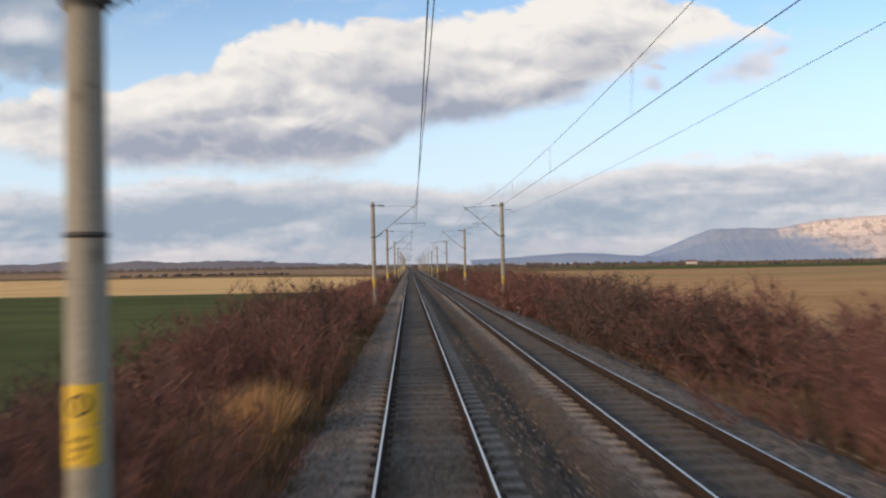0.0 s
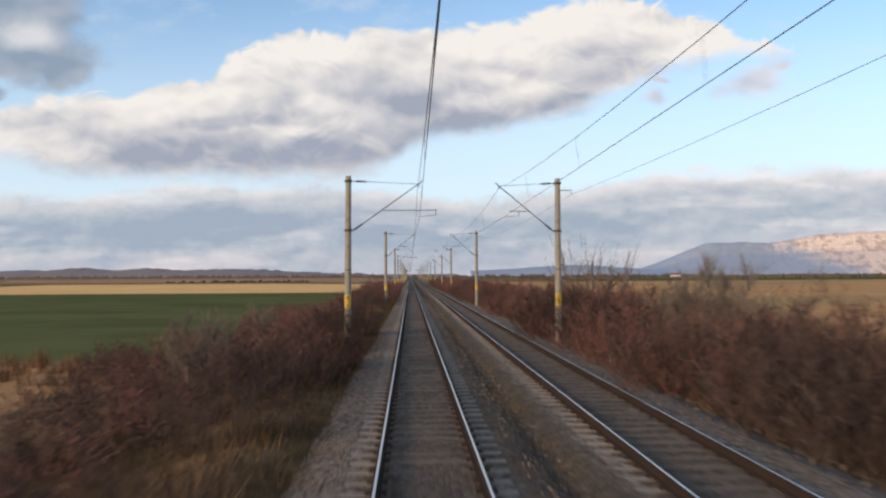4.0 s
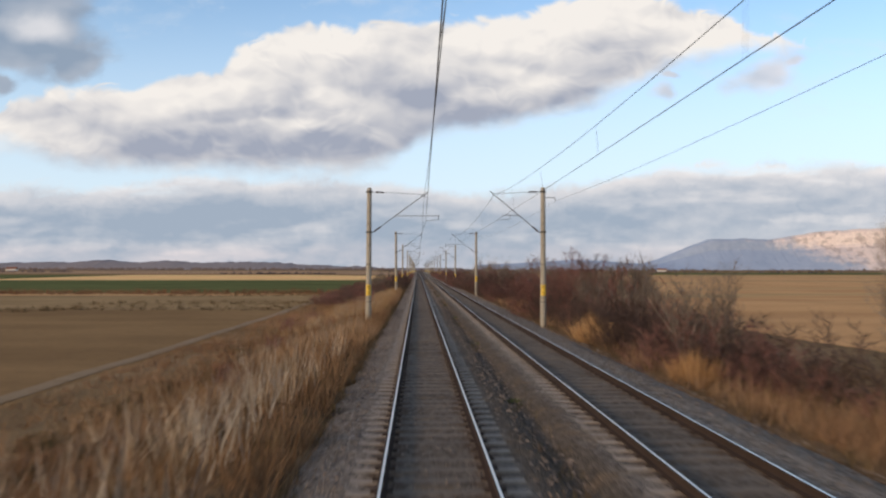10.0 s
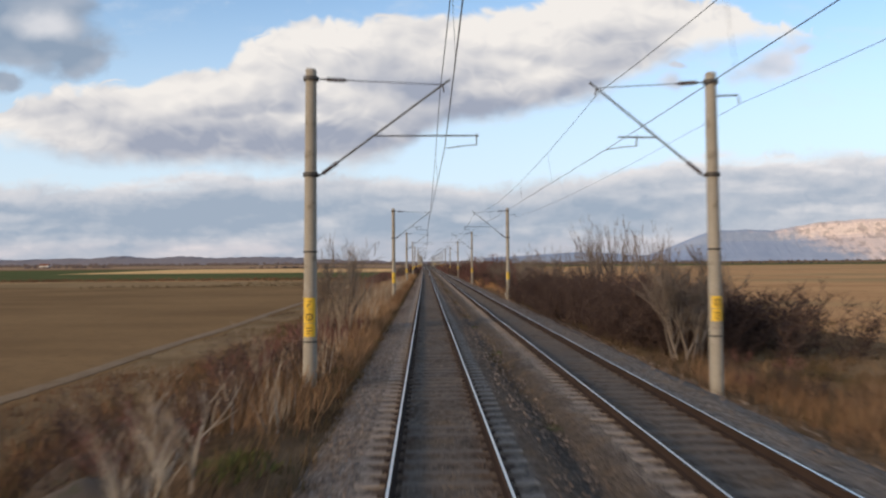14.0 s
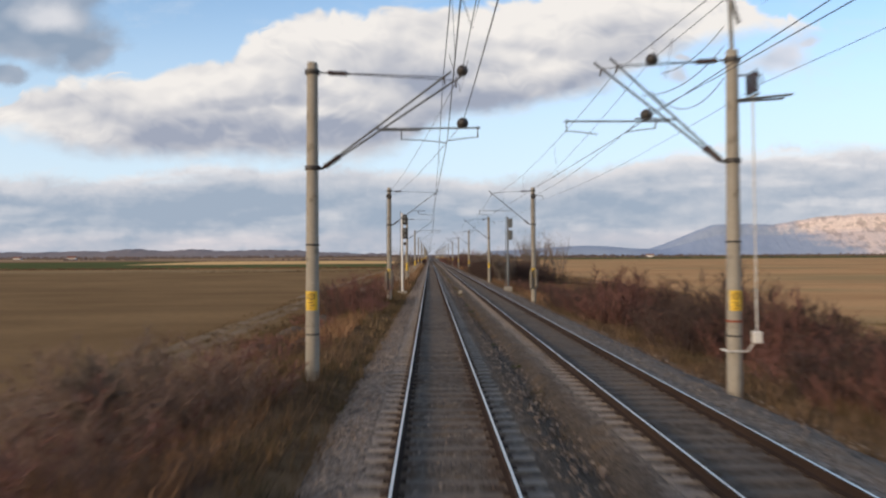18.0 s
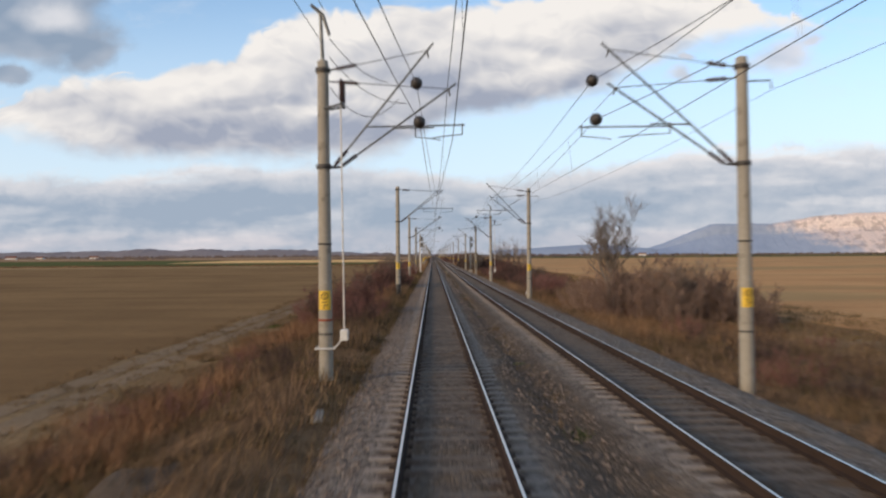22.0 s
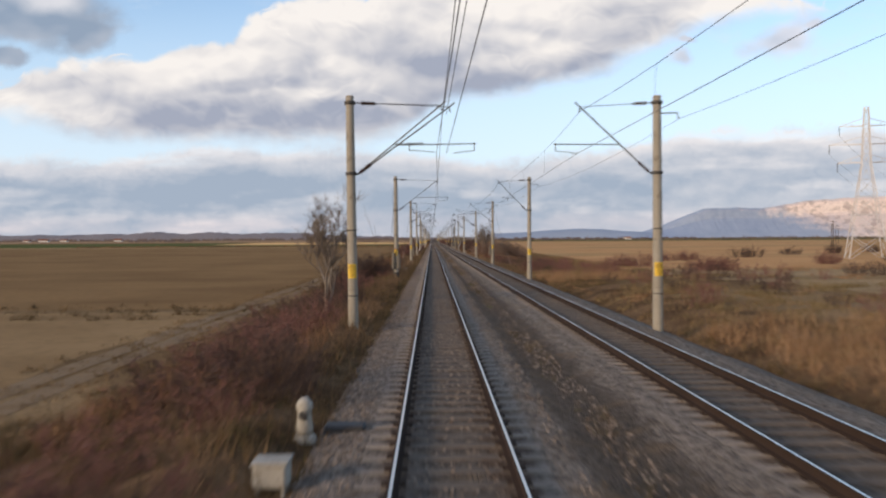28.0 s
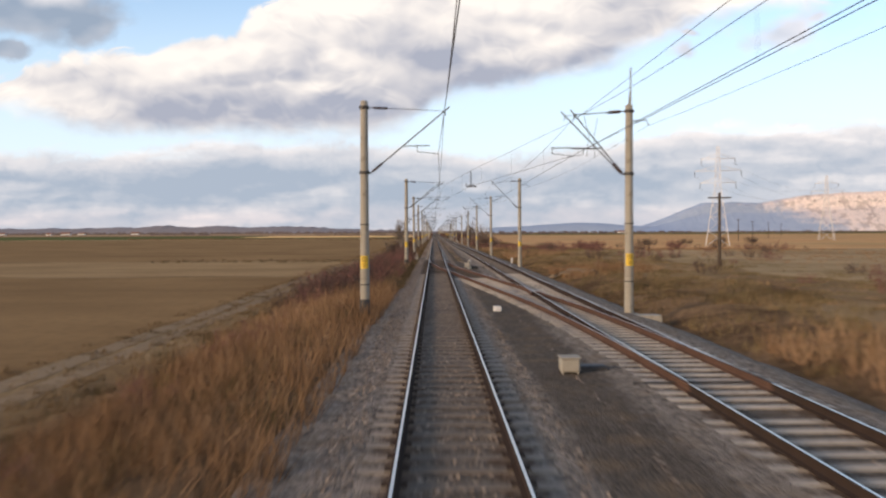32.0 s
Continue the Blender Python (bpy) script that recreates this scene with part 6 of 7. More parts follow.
OPEN_R = {u: [blades(260 + i, 7.4, 14.5, 10.0, 3400, 0.16, 0.52, 0.013, M["open_weeds"], 0.9, 0.08, u, 0.30, 90) for i in range(3)] for u in LEVELS}
TUSSOCK_F = {u: [blades(240 + i, 13.5, 27.0, 10.0, 3000, 0.14, 0.42, 0.017, M["open_weeds"], 0.96, 0.06, u, 0.40, 110) for i in range(2)] for u in LEVELS}
STEMS = [blades(250 + i, -7.5, -2.8, 10.0, 130, 0.7, 1.45, 0.016, M["dead_wood"], 0.8, 0.05, sigma=0.35, per=12, lean_by=0.16) for i in range(2)]
EDGE = [blades(210 + i, -2.95, -1.85, 10.0, 2600, 0.08, 0.36, 0.009, M["weeds"], 0.8, 0.06) for i in range(2)]
RUTS = [blades(150 + i, -10.6, -14.4, 10.0, 1500, 0.10, 0.38, 0.016, M["low_grass"], 0.7, 0.04) for i in range(2)]
WEEDS = [blades(110 + i, 1.55, 2.75, 10.0, 900, 0.06, 0.28, 0.007, M["weeds"], 0.9, -0.45) for i in range(2)]


def grass(meshes, y, label, i, right=False):
    thing("dry_grass", label, "grass", "verge grass", "stuff", ((other_x(y + 5) - 4.03) if right else 0.0, y, 0.0), (meshes[level(y)] if right else meshes)[i % (len(meshes[0.0]) if right else len(meshes))])


for i in range(68):
    y = Y_END + 10.0 * i
    wide_stone = y < -578
    grass(LOW_L, y, "low rough yellow-brown grass on the embankment", i) if not wide_stone else thing("dry_grass", "low rough yellow-brown grass on the embankment", "grass", "verge grass", "stuff", (-0.95, y, -0.05), LOW_L[i % 3])
    if -262 < y < -105 or ((-480 < y < -448 or -300 < y < -262) and i % 4 == 0) or y < -578 or -10 <= y < 10:
        grass(TALL_L, y, "tall dry tan grass on the embankment", i)
    if -250 < y < -125 and i % 2:
        grass(CANES, y, "pale dead stalks standing in the dry grass", i)
    if y < -578:
        thing("dry_grass", "tall dry tan grass on the embankment", "grass", "verge grass", "stuff", (-1.6, y + 3.0, -0.25), TALL_L[(i + 1) % 3])
    if y < -245 or -205 < y < -130:
        grass(LOW_R, y, "low rough yellow-brown grass beside the track", i, True)
    if -205 < y < -118 or -300 < y < -250 or -405 < y < -330 and i % 2 or y < -450 and i % 4 == 0:
        grass(TALL_R, y, "tall dry tan grass beside the track", i, True)
    if not (-255 < y < -130 or -330 < y < -285) and -580 < y < 10:
        grass(BRUSH_L, y, "dead brown weeds on the embankment", i)
    if -345 < y < -285 or -460 < y < -415:
        thing("dry_grass", "low rough yellow-brown grass on the embankment", "grass", "verge grass", "stuff", (-0.6, y + 4.0, -0.08), LOW_L[(i + 1) % 3])
    if -440 < y <= -390 and i % 2:
        thing("dry_grass", "rust-brown dead weeds beside the dirt track", "grass", "verge grass", "stuff", (-2.2, y, -0.5), RUSTY_L[i % 2])
    if -390 < y < -270 and (i % 2 == 0 if y > -345 else True) or -535 < y < -495 and i % 3 == 0 or -45 < y < -30 or -10 <= y < 10:
        grass(RUSTY_L, y, "rust-brown dead weeds on the embankment", i)
    if -205 < y < -120 and i % 2 or -300 < y < -250 and i % 2:
        grass(RUSTY_R, y, "rust-brown dead weeds beside the track", i, True)
    if -262 < y < -95:
        grass(LOW_LF, y, "low dead weeds at the foot of the embankment", i)
    if -268 < y < -100 and not -250 < y < -190:
        grass(MEADOW, y, "soft tan meadow grass between the line and the field", i)
    if y > -575:
        grass(EDGE, y, "dark low weeds along the edge of the stones", i)
    if y < -262:
        grass(RUTS, y, "short grass between the ruts of the dirt track", i)
    if -465 < y < 10 and not -246 < y < -212:
        grass(BRUSH_R, y, "dead brown weeds beside the track", i, True)
    if y < -430:
        for dx in (0.0, 10.0, 20.0, 30.0):
            thing("dry_grass", "patchy dry weeds on the grazed scrubland", "grass", "scrubland weeds", "stuff", (other_x(y + 5) - 4.03 + dx + random.uniform(-1, 2), y + random.uniform(-3, 3), -0.05 if dx == 0 else 0.0), (SCRUB if dx == 0 else SCRUB_FAR)[level(y)][(i + int(dx / 10)) % 2])
    if -450 < y < -170:
        for k in range(2):
            thing("dry_grass", "rough dead weeds along the edge of the field", "grass", "field weeds", "stuff", (other_x(y + 5) - 4.03 + random.uniform(0.0, 1.5), y + 3.0 * k, 0.0), MARGIN[level(y)][(i + k) % 3])
    if -152 < y < -98:
        grass(GOLD, y, "tall golden dry grass on the embankment", i)
    if y < 10 and not -152 < y < -98:
        grass(TUSSOCK_L, y, "clumps of mixed dead weeds on the embankment", i)
    if y < -465:
        grass(OPEN_R, y, "sun-dried weeds on the bank beside the track", i, True)
    if y < 10 and (y > -465 or i % 3 == 0):
        grass(TUSSOCK_R, y, "clumps of mixed dead weeds beside the track", i, True)
    if y < -250:
        grass(TUSSOCK_F, y, "clumps of mixed dead weeds at the edge of the open land", i, True)
    if -262 < y < -170:
        grass(STEMS, y, "thin bleached upright stems in the dry grass", i)
    if i % 3 != 1:
        grass(WEEDS, y, "sparse weeds between the tracks", i)

for y, k, dx in ((-56, 0, 0), (-58, 1, 0), (-57, 0, -29), (-56, 0, -58), (-57, 0, -87), (-56, 0, -116), (-57, 0, -145), (-56, 0, -174), (-66, 1, 0), (-112, 1, 0), (-116, 1, -25), (-98, 1, 0), (-491, 1, 0)):
    thing("dry_grass", "tufts of dead weeds along the field margin", "grass", "field weeds", "stuff", (dx, y, 0.0), FIELD_WEEDS[k])
for i in range(20):
    y = -450 + 10.0 * i
    thing("dry_grass", "dead brown weeds between the line and the field", "grass", "verge grass", "stuff", (other_x(y + 5) + 1.2, y, -0.25), BRUSH_R[level(y)][i % 3])


def reed_clump(x, y, h, r):
    """A clump of tall reed: stems that fan out from the foot."""
    rng = np.random.default_rng(int(abs(y) * 10))
    n = 900
    a, q = rng.uniform(0, 6.283, n), rng.random(n) ** 0.7 * r
    fx, fy = np.cos(a) * q * 0.6, np.sin(a) * q * 0.6
    hh = h * rng.uniform(0.55, 1.0, n) * (1 - 0.35 * q / r)
    lx, ly = np.cos(a) * q * 0.7 + rng.normal(0, 0.12, n), np.sin(a) * q * 0.7 + rng.normal(0, 0.12, n)
    w, b = rng.uniform(0.006, 0.013, n), rng.uniform(0, 6.283, n)
    v = np.zeros((n, 3, 3))
    v[:, 0] = np.stack([fx - np.cos(b) * w, fy - np.sin(b) * w, np.full(n, -0.1)], 1)
    v[:, 1] = np.stack([fx + np.cos(b) * w, fy + np.sin(b) * w, np.full(n, -0.1)], 1)
    v[:, 2] = np.stack([fx + lx, fy + ly, hh], 1)
    thing("reed_clump", "tall orange-tan clump of dry reed beside the track", "reed", at=(x, y, rough_z(x, y)), data=mesh_of("reed", v.reshape(-1, 3).tolist(), np.arange(3 * n).reshape(-1, 3).tolist(), M["reed"]), kind="stuff")


for x, y, h, r in ((7.7, -163.0, 1.8, 0.95), (8.5, -163.8, 1.5, 0.8), (8.0, -176.0, 1.4, 0.8), (8.2, -126.0, 1.3, 0.8), (8.8, -133, 1.4, 0.9), (-3.0, 0.5, 1.2, 0.7), (-3.3, -31.0, 1.0, 0.8), (-4.2, -29.0, 1.1, 0.8)):
    reed_clump(x, y, h, r)

def green_weeds(x, y, r, h, n=420):
    """A patch of low green weeds: short broad leaves close to the soil."""
    rng = np.random.default_rng(int(abs(x * 13 + y * 7) * 10))
    a, q = rng.uniform(0, 6.283, n), rng.random(n) ** 0.6 * r
    fx, fy = np.cos(a) * q, np.sin(a) * q * 1.6
    hh = h * rng.uniform(0.3, 1.0, n) * (1.1 - 0.6 * q / r)
    lx, ly = rng.normal(0, 0.10, n), rng.normal(0, 0.10, n)
    w, b = rng.uniform(0.010, 0.024, n), rng.uniform(0, 6.283, n)
    bed = {True: -0.34}.get(1.3 < x < 2.9)
    g = np.array([rough_z(x + u, y + v) if bed is None else bed for u, v in zip(fx, fy)])
    base = rough_z(x, y) if bed is None else bed
    v = np.zeros((n, 3, 3))
    v[:, 0] = np.stack([fx - np.cos(b) * w, fy - np.sin(b) * w, g - base - 0.03], 1)
    v[:, 1] = np.stack([fx + np.cos(b) * w, fy + np.sin(b) * w, g - base - 0.03], 1)
    v[:, 2] = np.stack([fx + lx, fy + ly, g - base + hh], 1)
    thing("green_weeds", "low patch of green weeds on the stony soil", "weeds", "green weeds", "stuff", (x, y, base), mesh_of("weeds", v.reshape(-1, 3).tolist(), np.arange(3 * n).reshape(-1, 3).tolist(), M["green"]))


for x, y, r, h in ((-6.6, -311, 0.9, 0.35), (-5.6, -305, 0.7, 0.3), (-6.6, -314.5, 0.9, 0.3), (-4.9, -298, 0.7, 0.35), (-2.5, -143, 0.55, 0.45), (-2.7, -139, 0.5, 0.4), (-2.4, -252, 0.5, 0.2), (-3.0, -262, 0.6, 0.25), (-6.9, -579, 0.9, 0.3), (-8.0, -575, 0.9, 0.3), (-7.4, -590, 0.8, 0.3), (-3.6, -545, 0.5, 0.2),
                   (-4.6, -399, 0.6, 0.25), (-5.4, -428, 0.8, 0.3), (-3.4, -433, 0.6, 0.2), (-4.0, -455, 0.7, 0.25), (-3.2, -471, 0.7, 0.2), (-3.6, -478, 0.8, 0.25), (-6.0, -446, 0.9, 0.3), (8.6, -296, 0.6, 0.3), (-10.0, -374, 0.7, 0.2)):
    green_weeds(x, y, r, h)
for i in range(44):
    y = -8.0 - 11.5 * i + random.uniform(-4, 4)
    green_weeds(random.uniform(1.75, 2.25), y, random.uniform(0.15, 0.34), random.uniform(0.06, 0.16), 120)

# stretches of shrubs: from, to, number per 10 m, nearest and farthest x, heights, part of dark ones
# on the right the dark share also stands in for shade within the hedge
STRETCHES = [
    (150, 50, 5, -3.3, -10, 0.65, 1.0, 0.3), (50, 0, 9, -3.4, -10, 0.85, 1.35, 0.2), (0, -45, 18, -3.6, -14.0, 0.55, 1.05, 0.35), (-45, -78, 17, -2.9, -13.5, 0.6, 1.0, 0.6), (-78, -104, 15, -2.8, -13.0, 0.65, 1.05, 0.6),
    (-104, -124, 2, -4.6, -9.5, 0.45, 0.75, 0.5), (-124, -150, 3, -4.2, -9.5, 0.4, 0.65, 0.2), (-150, -236, 1.0, -4.2, -9, 0.3, 0.6, 0.3), (-236, -262, 6, -3.4, -8.0, 0.45, 0.9, 0.3), (-252, -272, 8, -3.6, -9.5, 0.35, 0.6, 0.85), (-272, -300, 4, -3.4, -8.5, 0.35, 0.65, 0.4),
    (-300, -330, 4.0, -3.2, -8.0, 0.35, 0.65, 0.2), (-330, -350, 6, -3.4, -8.0, 0.5, 0.85, 0.1), (-350, -392, 2.5, -3.4, -7.5, 0.35, 0.65, 0.0), (-392, -462, 4.5, -3.4, -9.0, 0.22, 0.48, 0.55),
    (-462, -500, 4.0, -3.3, -8.5, 0.35, 0.7, 0.4), (-500, -540, 11, -3.2, -8.5, 0.4, 0.75, 0.3), (-540, -556, 10, -3.4, -8.5, 0.5, 0.85, 0.45), (-556, -574, 12, -3.6, -8.5, 0.55, 0.95, 0.45), (-574, -606, 4.0, -4.6, -9.5, 0.25, 0.52, 0.4),
    (150, -30, 13, 7.4, 17, 1.2, 1.75, 0.4), (-30, -75, 14, 7.4, 17, 1.25, 1.8, 0.4), (-75, -120, 15, 8.7, 16, 1.4, 2.0, 0.45), (-120, -140, 6, 8.0, 16, 0.6, 1.0, 0.2),
    (-140, -178, 12, 8.6, 13, 0.9, 1.4, 0.4), (-178, -200, 3, 10.5, 17, 0.35, 0.6, 0.1), (-204, -242, 24, 8.4, 16, 1.25, 1.75, 1.0), (-242, -270, 4, 8.6, 15, 0.3, 0.6, 0.0),
    (-270, -300, 6, 8.2, 17, 0.6, 1.0, 0.4), (-300, -345, 11, 8.8, 17, 0.6, 1.1, 0.3), (-345, -376, 5, 8.4, 16, 0.4, 0.65, 0.4), (-376, -395, 6, 9.6, 18, 0.35, 0.7, 0.4),
    (-395, -470, 8.0, 8.8, 20, 0.3, 0.7, 0.45), (-470, -530, 3.2, 8.8, 24, 0.3, 0.65, 0.3), (-530, -606, 1.6, 9.5, 30, 0.25, 0.45, 0.2)]
spots = []
for y0, y1, per, xa, xb, ha, hb, dark in STRETCHES:
    n = int(abs(y0 - y1) * per / 10)
    for i in range(n):
        y = y0 + (y1 - y0) * (i + random.random()) / n
        x = xa + (xb - xa) * random.random() ** 1.2
        if x > 0:
            x += other_x(y) - 4.03
        spots.append((x, y, random.uniform(ha, hb), random.random() > dark))
for i in range(70):
    y = random.uniform(-585, -400)
    spots.append((random.uniform(13, 75), y, random.uniform(0.35, 0.85), random.random() > 0.3))
for x, y, h, red in ((30, -445, 1.1, True), (33, -446, 1.1, True), (26, -425, 1.2, True), (28, -424, 1.1, True), (40, -400, 1.2, True), (44, -398, 1.1, True), (58, -420, 1.2, True), (36, -470, 0.8, False), (62, -380, 1.3, False), (80, -360, 1.3, False), (95, -350, 1.4, False), (110, -340, 1.4, False)):
    for k in range(4):
        spots.append((x + random.uniform(-1.6, 1.6), y + random.uniform(-1.2, 1.2), h * random.uniform(0.6, 1.0), red))
# the rows next to the line stand singly, those behind them are one thicket
spots.sort(key=lambda q: (abs(q[0] - 2.0) - (2.2 if q[0] > 0 else 0)) + (30 if q[1] > 10 else 0))
for x, y, h, red in spots[:190]:
    shrub(x, y, h, red, stretch=1.25)


def thicket(rest):
    """The shrubs behind, in one mesh."""
    verts, faces, idx = [], [], []
    src = {}
    for stems, twigs in FAR_SHRUBS + FAR_DARK:
        o = len(stems.vertices)
        src[stems.name] = (np.array([v.co[:] for v in stems.vertices] + [v.co[:] for v in twigs.vertices]), [tuple(p.vertices) for p in stems.polygons] + [tuple(k + o for k in p.vertices) for p in twigs.polygons])
    count = 0
    for x, y, h, red in rest:
        v, f = src[random.choice(FAR_SHRUBS if red else FAR_DARK)[0].name]
        a = random.uniform(0, 6.28)
        c, q = math.cos(a) * h * 1.35, math.sin(a) * h * 1.35
        verts.append(np.stack([v[:, 0] * c - v[:, 1] * q + x, v[:, 0] * q + v[:, 1] * c + y, v[:, 2] * h + rough_z(x, y)], 1))
        faces += [tuple(k + count for k in p) for p in f]
        idx += [0 if red else 1] * len(f)
        count += len(v)
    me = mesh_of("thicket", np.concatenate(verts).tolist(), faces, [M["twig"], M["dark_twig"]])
    me.polygons.foreach_set("material_index", idx)
    thing("thicket", "thicket of bare red-brown shrubs behind the first row", "thicket", kind="stuff", data=me)


thicket(spots[190:])
# shrubs that stand out
for x, y, s, red in ((-5.1, -298, 1.35, True), (-5.8, -298.7, 1.25, True), (-5.2, 18, 1.7, True), (-6.0, 21, 1.6, False), (-4.5, 24, 1.5, True), (-5.6, 14, 1.3, True), (-4.4, 31, 1.5, True), (-5.8, 33, 1.5, True), (-4.0, 9, 1.1, True), (-6.4, 8, 1.2, True), (-7.0, 2, 1.15, False), (-5.0, 3, 1.0, True), (-5.8, -2, 1.1, True), (-8.2, -1, 1.1, True), (-4.7, -301.5, 1.15, True), (-5.4, -302.2, 1.05, True), (-4.6, -374, 0.85, True), (-5.2, -373, 0.85, True), (-4.2, -347.6, 1.4, True), (-5.0, -348.5, 1.6, True), (-4.6, -349.5, 1.5, True), (-3.9, -350.5, 1.05, True), (-5.2, -351, 1.1, True), (-4.6, -352.5, 0.9, True), (-4.9, -381.5, 1.3, True), (-5.6, -381.0, 1.2, True), (-4.3, -382.5, 1.0, True), (-5.2, -382.8, 1.15, True),
                     (9.3, -304, 1.45, True), (10.3, -303, 1.65, True), (11.3, -304.5, 1.65, True), (10.2, -306, 1.5, True), (12.3, -303.5, 1.4, True), (11.4, -302, 1.5, True), (9.9, -318.5, 1.45, False), (11.0, -319.5, 1.65, False), (12.2, -318.5, 1.6, False), (11.4, -321, 1.4, True), (13.2, -320, 1.3, False), (10.2, -313, 1.05, False), (11.8, -311, 1.1, False), (10.0, -328, 1.0, False), (11.4, -330, 1.1, True), (12.8, -327, 1.1, False), (9.5, -373, 1.2, True), (9.8, -376, 1.55, True), (10.6, -374, 1.6, True), (11.8, -375, 1.9, True), (13.0, -376.5, 2.1, True), (14.4, -375.5, 2.1, True), (15.8, -377, 2.0, False), (17.2, -377, 1.7, False), (12.4, -373, 1.5, True), (13.6, -374, 1.7, True), (15.0, -373.5, 1.5, True), (16.6, -375, 1.3, True), (18.2, -376, 1.1, True), (11.0, -378, 1.7, True), (18.0, -378.5, 1.3, True), (13.8, -379, 1.9, True),
                     (9.9, -145, 2.5, True), (10.9, -141.5, 2.6, True), (11.8, -144, 2.7, True), (10.4, -147.5, 2.3, True), (12.6, -139.5, 2.4, False), (11.6, -149, 2.4, True), (-5.4, -333.5, 1.2, True), (-6.3, -335.5, 1.35, True), (-5.0, -331.5, 0.95, True), (-6.8, -332, 1.1, True), (9.2, -149, 1.6, False), (10.0, -101, 1.9, True), (10.4, -106, 2.0, False),
                     (-5.3, -470.2, 1.3, False), (-5.9, -469, 1.35, False), (-5.0, -472.2, 1.1, False), (-6.0, -472, 1.3, False),
                     (-6.3, -478, 1.0, True), (-7.2, -480, 1.0, False), (-4.9, -487, 0.85, True), (-5.2, -493, 0.8, True), (17, -432, 0.9, True), (15.5, -431, 0.8, True)):
    # these bushes take the twig colour lightened for haze
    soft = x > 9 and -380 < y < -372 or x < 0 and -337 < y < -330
    shrub(x, y, s, red, "bare bush with a soft mass of haze-paled twigs" if soft else "", 1.15, soft)
# bare trees
for x, y, h, k in ((-4.1, -238.5, 5.0, 0), (-4.5, -238.0, 3.4, 0), (-5.2, -212, 3.6, 3), (-6.2, -334, 3.2, 4), (-4.7, -345.0, 5.2, 4), (-8.0, -338, 3.0, 4), (-7.4, -341, 3.0, 4), (-4.9, -500.5, 4.7, 2), (-6.4, -470, 3.0, 4), (-5.8, -85, 4.0, 1), (-10.2, -437, 3.4, 0),
                   (-7.5, -62, 3.6, 1), (-9.0, -40, 3.6, 4), (16.4, -13, 7.8, 3), (18.5, -15, 7.0, 3), (9.6, -62, 5.2, 1), (10.8, -64, 4.6, 0), (10.4, -90, 5.6, 1), (12.0, -93, 5.2, 0), (9.9, -106.5, 4.9, 1), (12.6, -104, 5.4, 0), (14.5, -112, 5.2, 1),
                   (14.4, -145, 5.6, 1), (10.2, -152, 4.4, 0), (11.4, -158, 4.8, 1), (9.6, -172, 4.8, 0), (11.2, -182, 5.8, 0), (13.6, -186, 6.0, 3), (10.4, -195, 5.0, 3), (12.0, -197, 5.3, 3), (22, -173, 9.5, 3), (25, -170, 10.0, 3), (19, -178, 7.5, 3), (28, -176, 9.0, 3),
                   (9.2, -245, 5.0, 1), (10.4, -243, 4.4, 0), (10.2, -376.5, 5.9, 2), (13.4, -378, 5.0, 4), (11.6, -330, 3.4, 4), (9.4, -140, 5.0, 0)):
    tree(x, y, h, k)
for x, y, h in ((-3.8, -240, 2.8), (-4.5, -241, 2.6), (-3.4, -242, 2.2), (-4.9, -240, 2.4), (-4.7, -261.5, 2.0), (-4.3, -253.5, 2.0), (-3.5, -227, 1.9), (-4.4, -222, 2.1), (-3.6, -209, 1.9), (-4.8, -205, 2.0), (-4.0, -196, 1.8)):
    tree(x, y, h, 5, "pale dead sapling with bare upright stems")

for x, y, h, k in ((-3.3, -263.5, 2.1, 6), (-3.6, -264.3, 1.6, 7), (-3.1, -195.3, 2.1, 6), (-3.3, -184, 1.8, 7), (-3.5, -187, 1.5, 7)):
    tree(x, y, h, k, "bleached dead sapling with forked pale branches")

# ---------------------------------------------------------------- things beside the track


def signal(x, y, faces_us):
    t = thing("railway_signal", "tall grey railway signal with two lamp heads on a slim post", "railway signal", "signals", at=(x, y, 0))
    part("post", turned("post", [(0.10, -0.6), (0.085, 0.2), (0.08, 6.2)], M["white" if faces_us else "steel"], 12), t, "slim pale steel post")
    for z0, z1 in ((4.15, 5.0), (5.25, 6.05)):
        bm = bmesh.new()
        add_box(bm, (0.02, -0.16, z0), (0.42, 0.12, z1), 0.05)
        head = part("signal_head", from_bm("head", bm, M["dark_steel"] if faces_us else M["steel"]), t, "dark signal head with round lenses")
        if faces_us:
            for k in (0.28, 0.72):
                part("lens", turned("lens", [(0.12, 0.0), (0.13, 0.10), (0.10, 0.11)], M["steel"], 14), head, "hooded round lens", pose(0.22, -0.16, z0 + (z1 - z0) * k, 90, 0, 0))
    if faces_us:
        part("round_lamp", turned("lamp", [(0.11, 0.0), (0.13, 0.05), (0.11, 0.12)], M["dark_steel"], 14), t, "small round lamp", pose(0.22, 0, 3.75, 90, 0, 0))
    part("ladder", tube("ladder", [[(-0.22, 0.12, -0.2), (-0.12, 0.1, 6.3)], [(-0.22, 0.42, -0.2), (-0.12, 0.38, 6.3)]] + [[(-0.22 + 0.1 * k / 16, 0.12, 0.38 * k), (-0.22 + 0.1 * k / 16, 0.4, 0.38 * k)] for k in range(1, 17)], 0.014, M["steel"], 4), t, "narrow steel ladder")
    bm = bmesh.new()
    add_box(bm, (-0.35, -0.35, -0.5), (0.35, 0.35, 0.02), 0.03)
    part("footing", from_bm("footing", bm, M["mast"]), t, "concrete footing")


signal(-2.45, -285.6, True)
signal(6.65, -278.0, False)


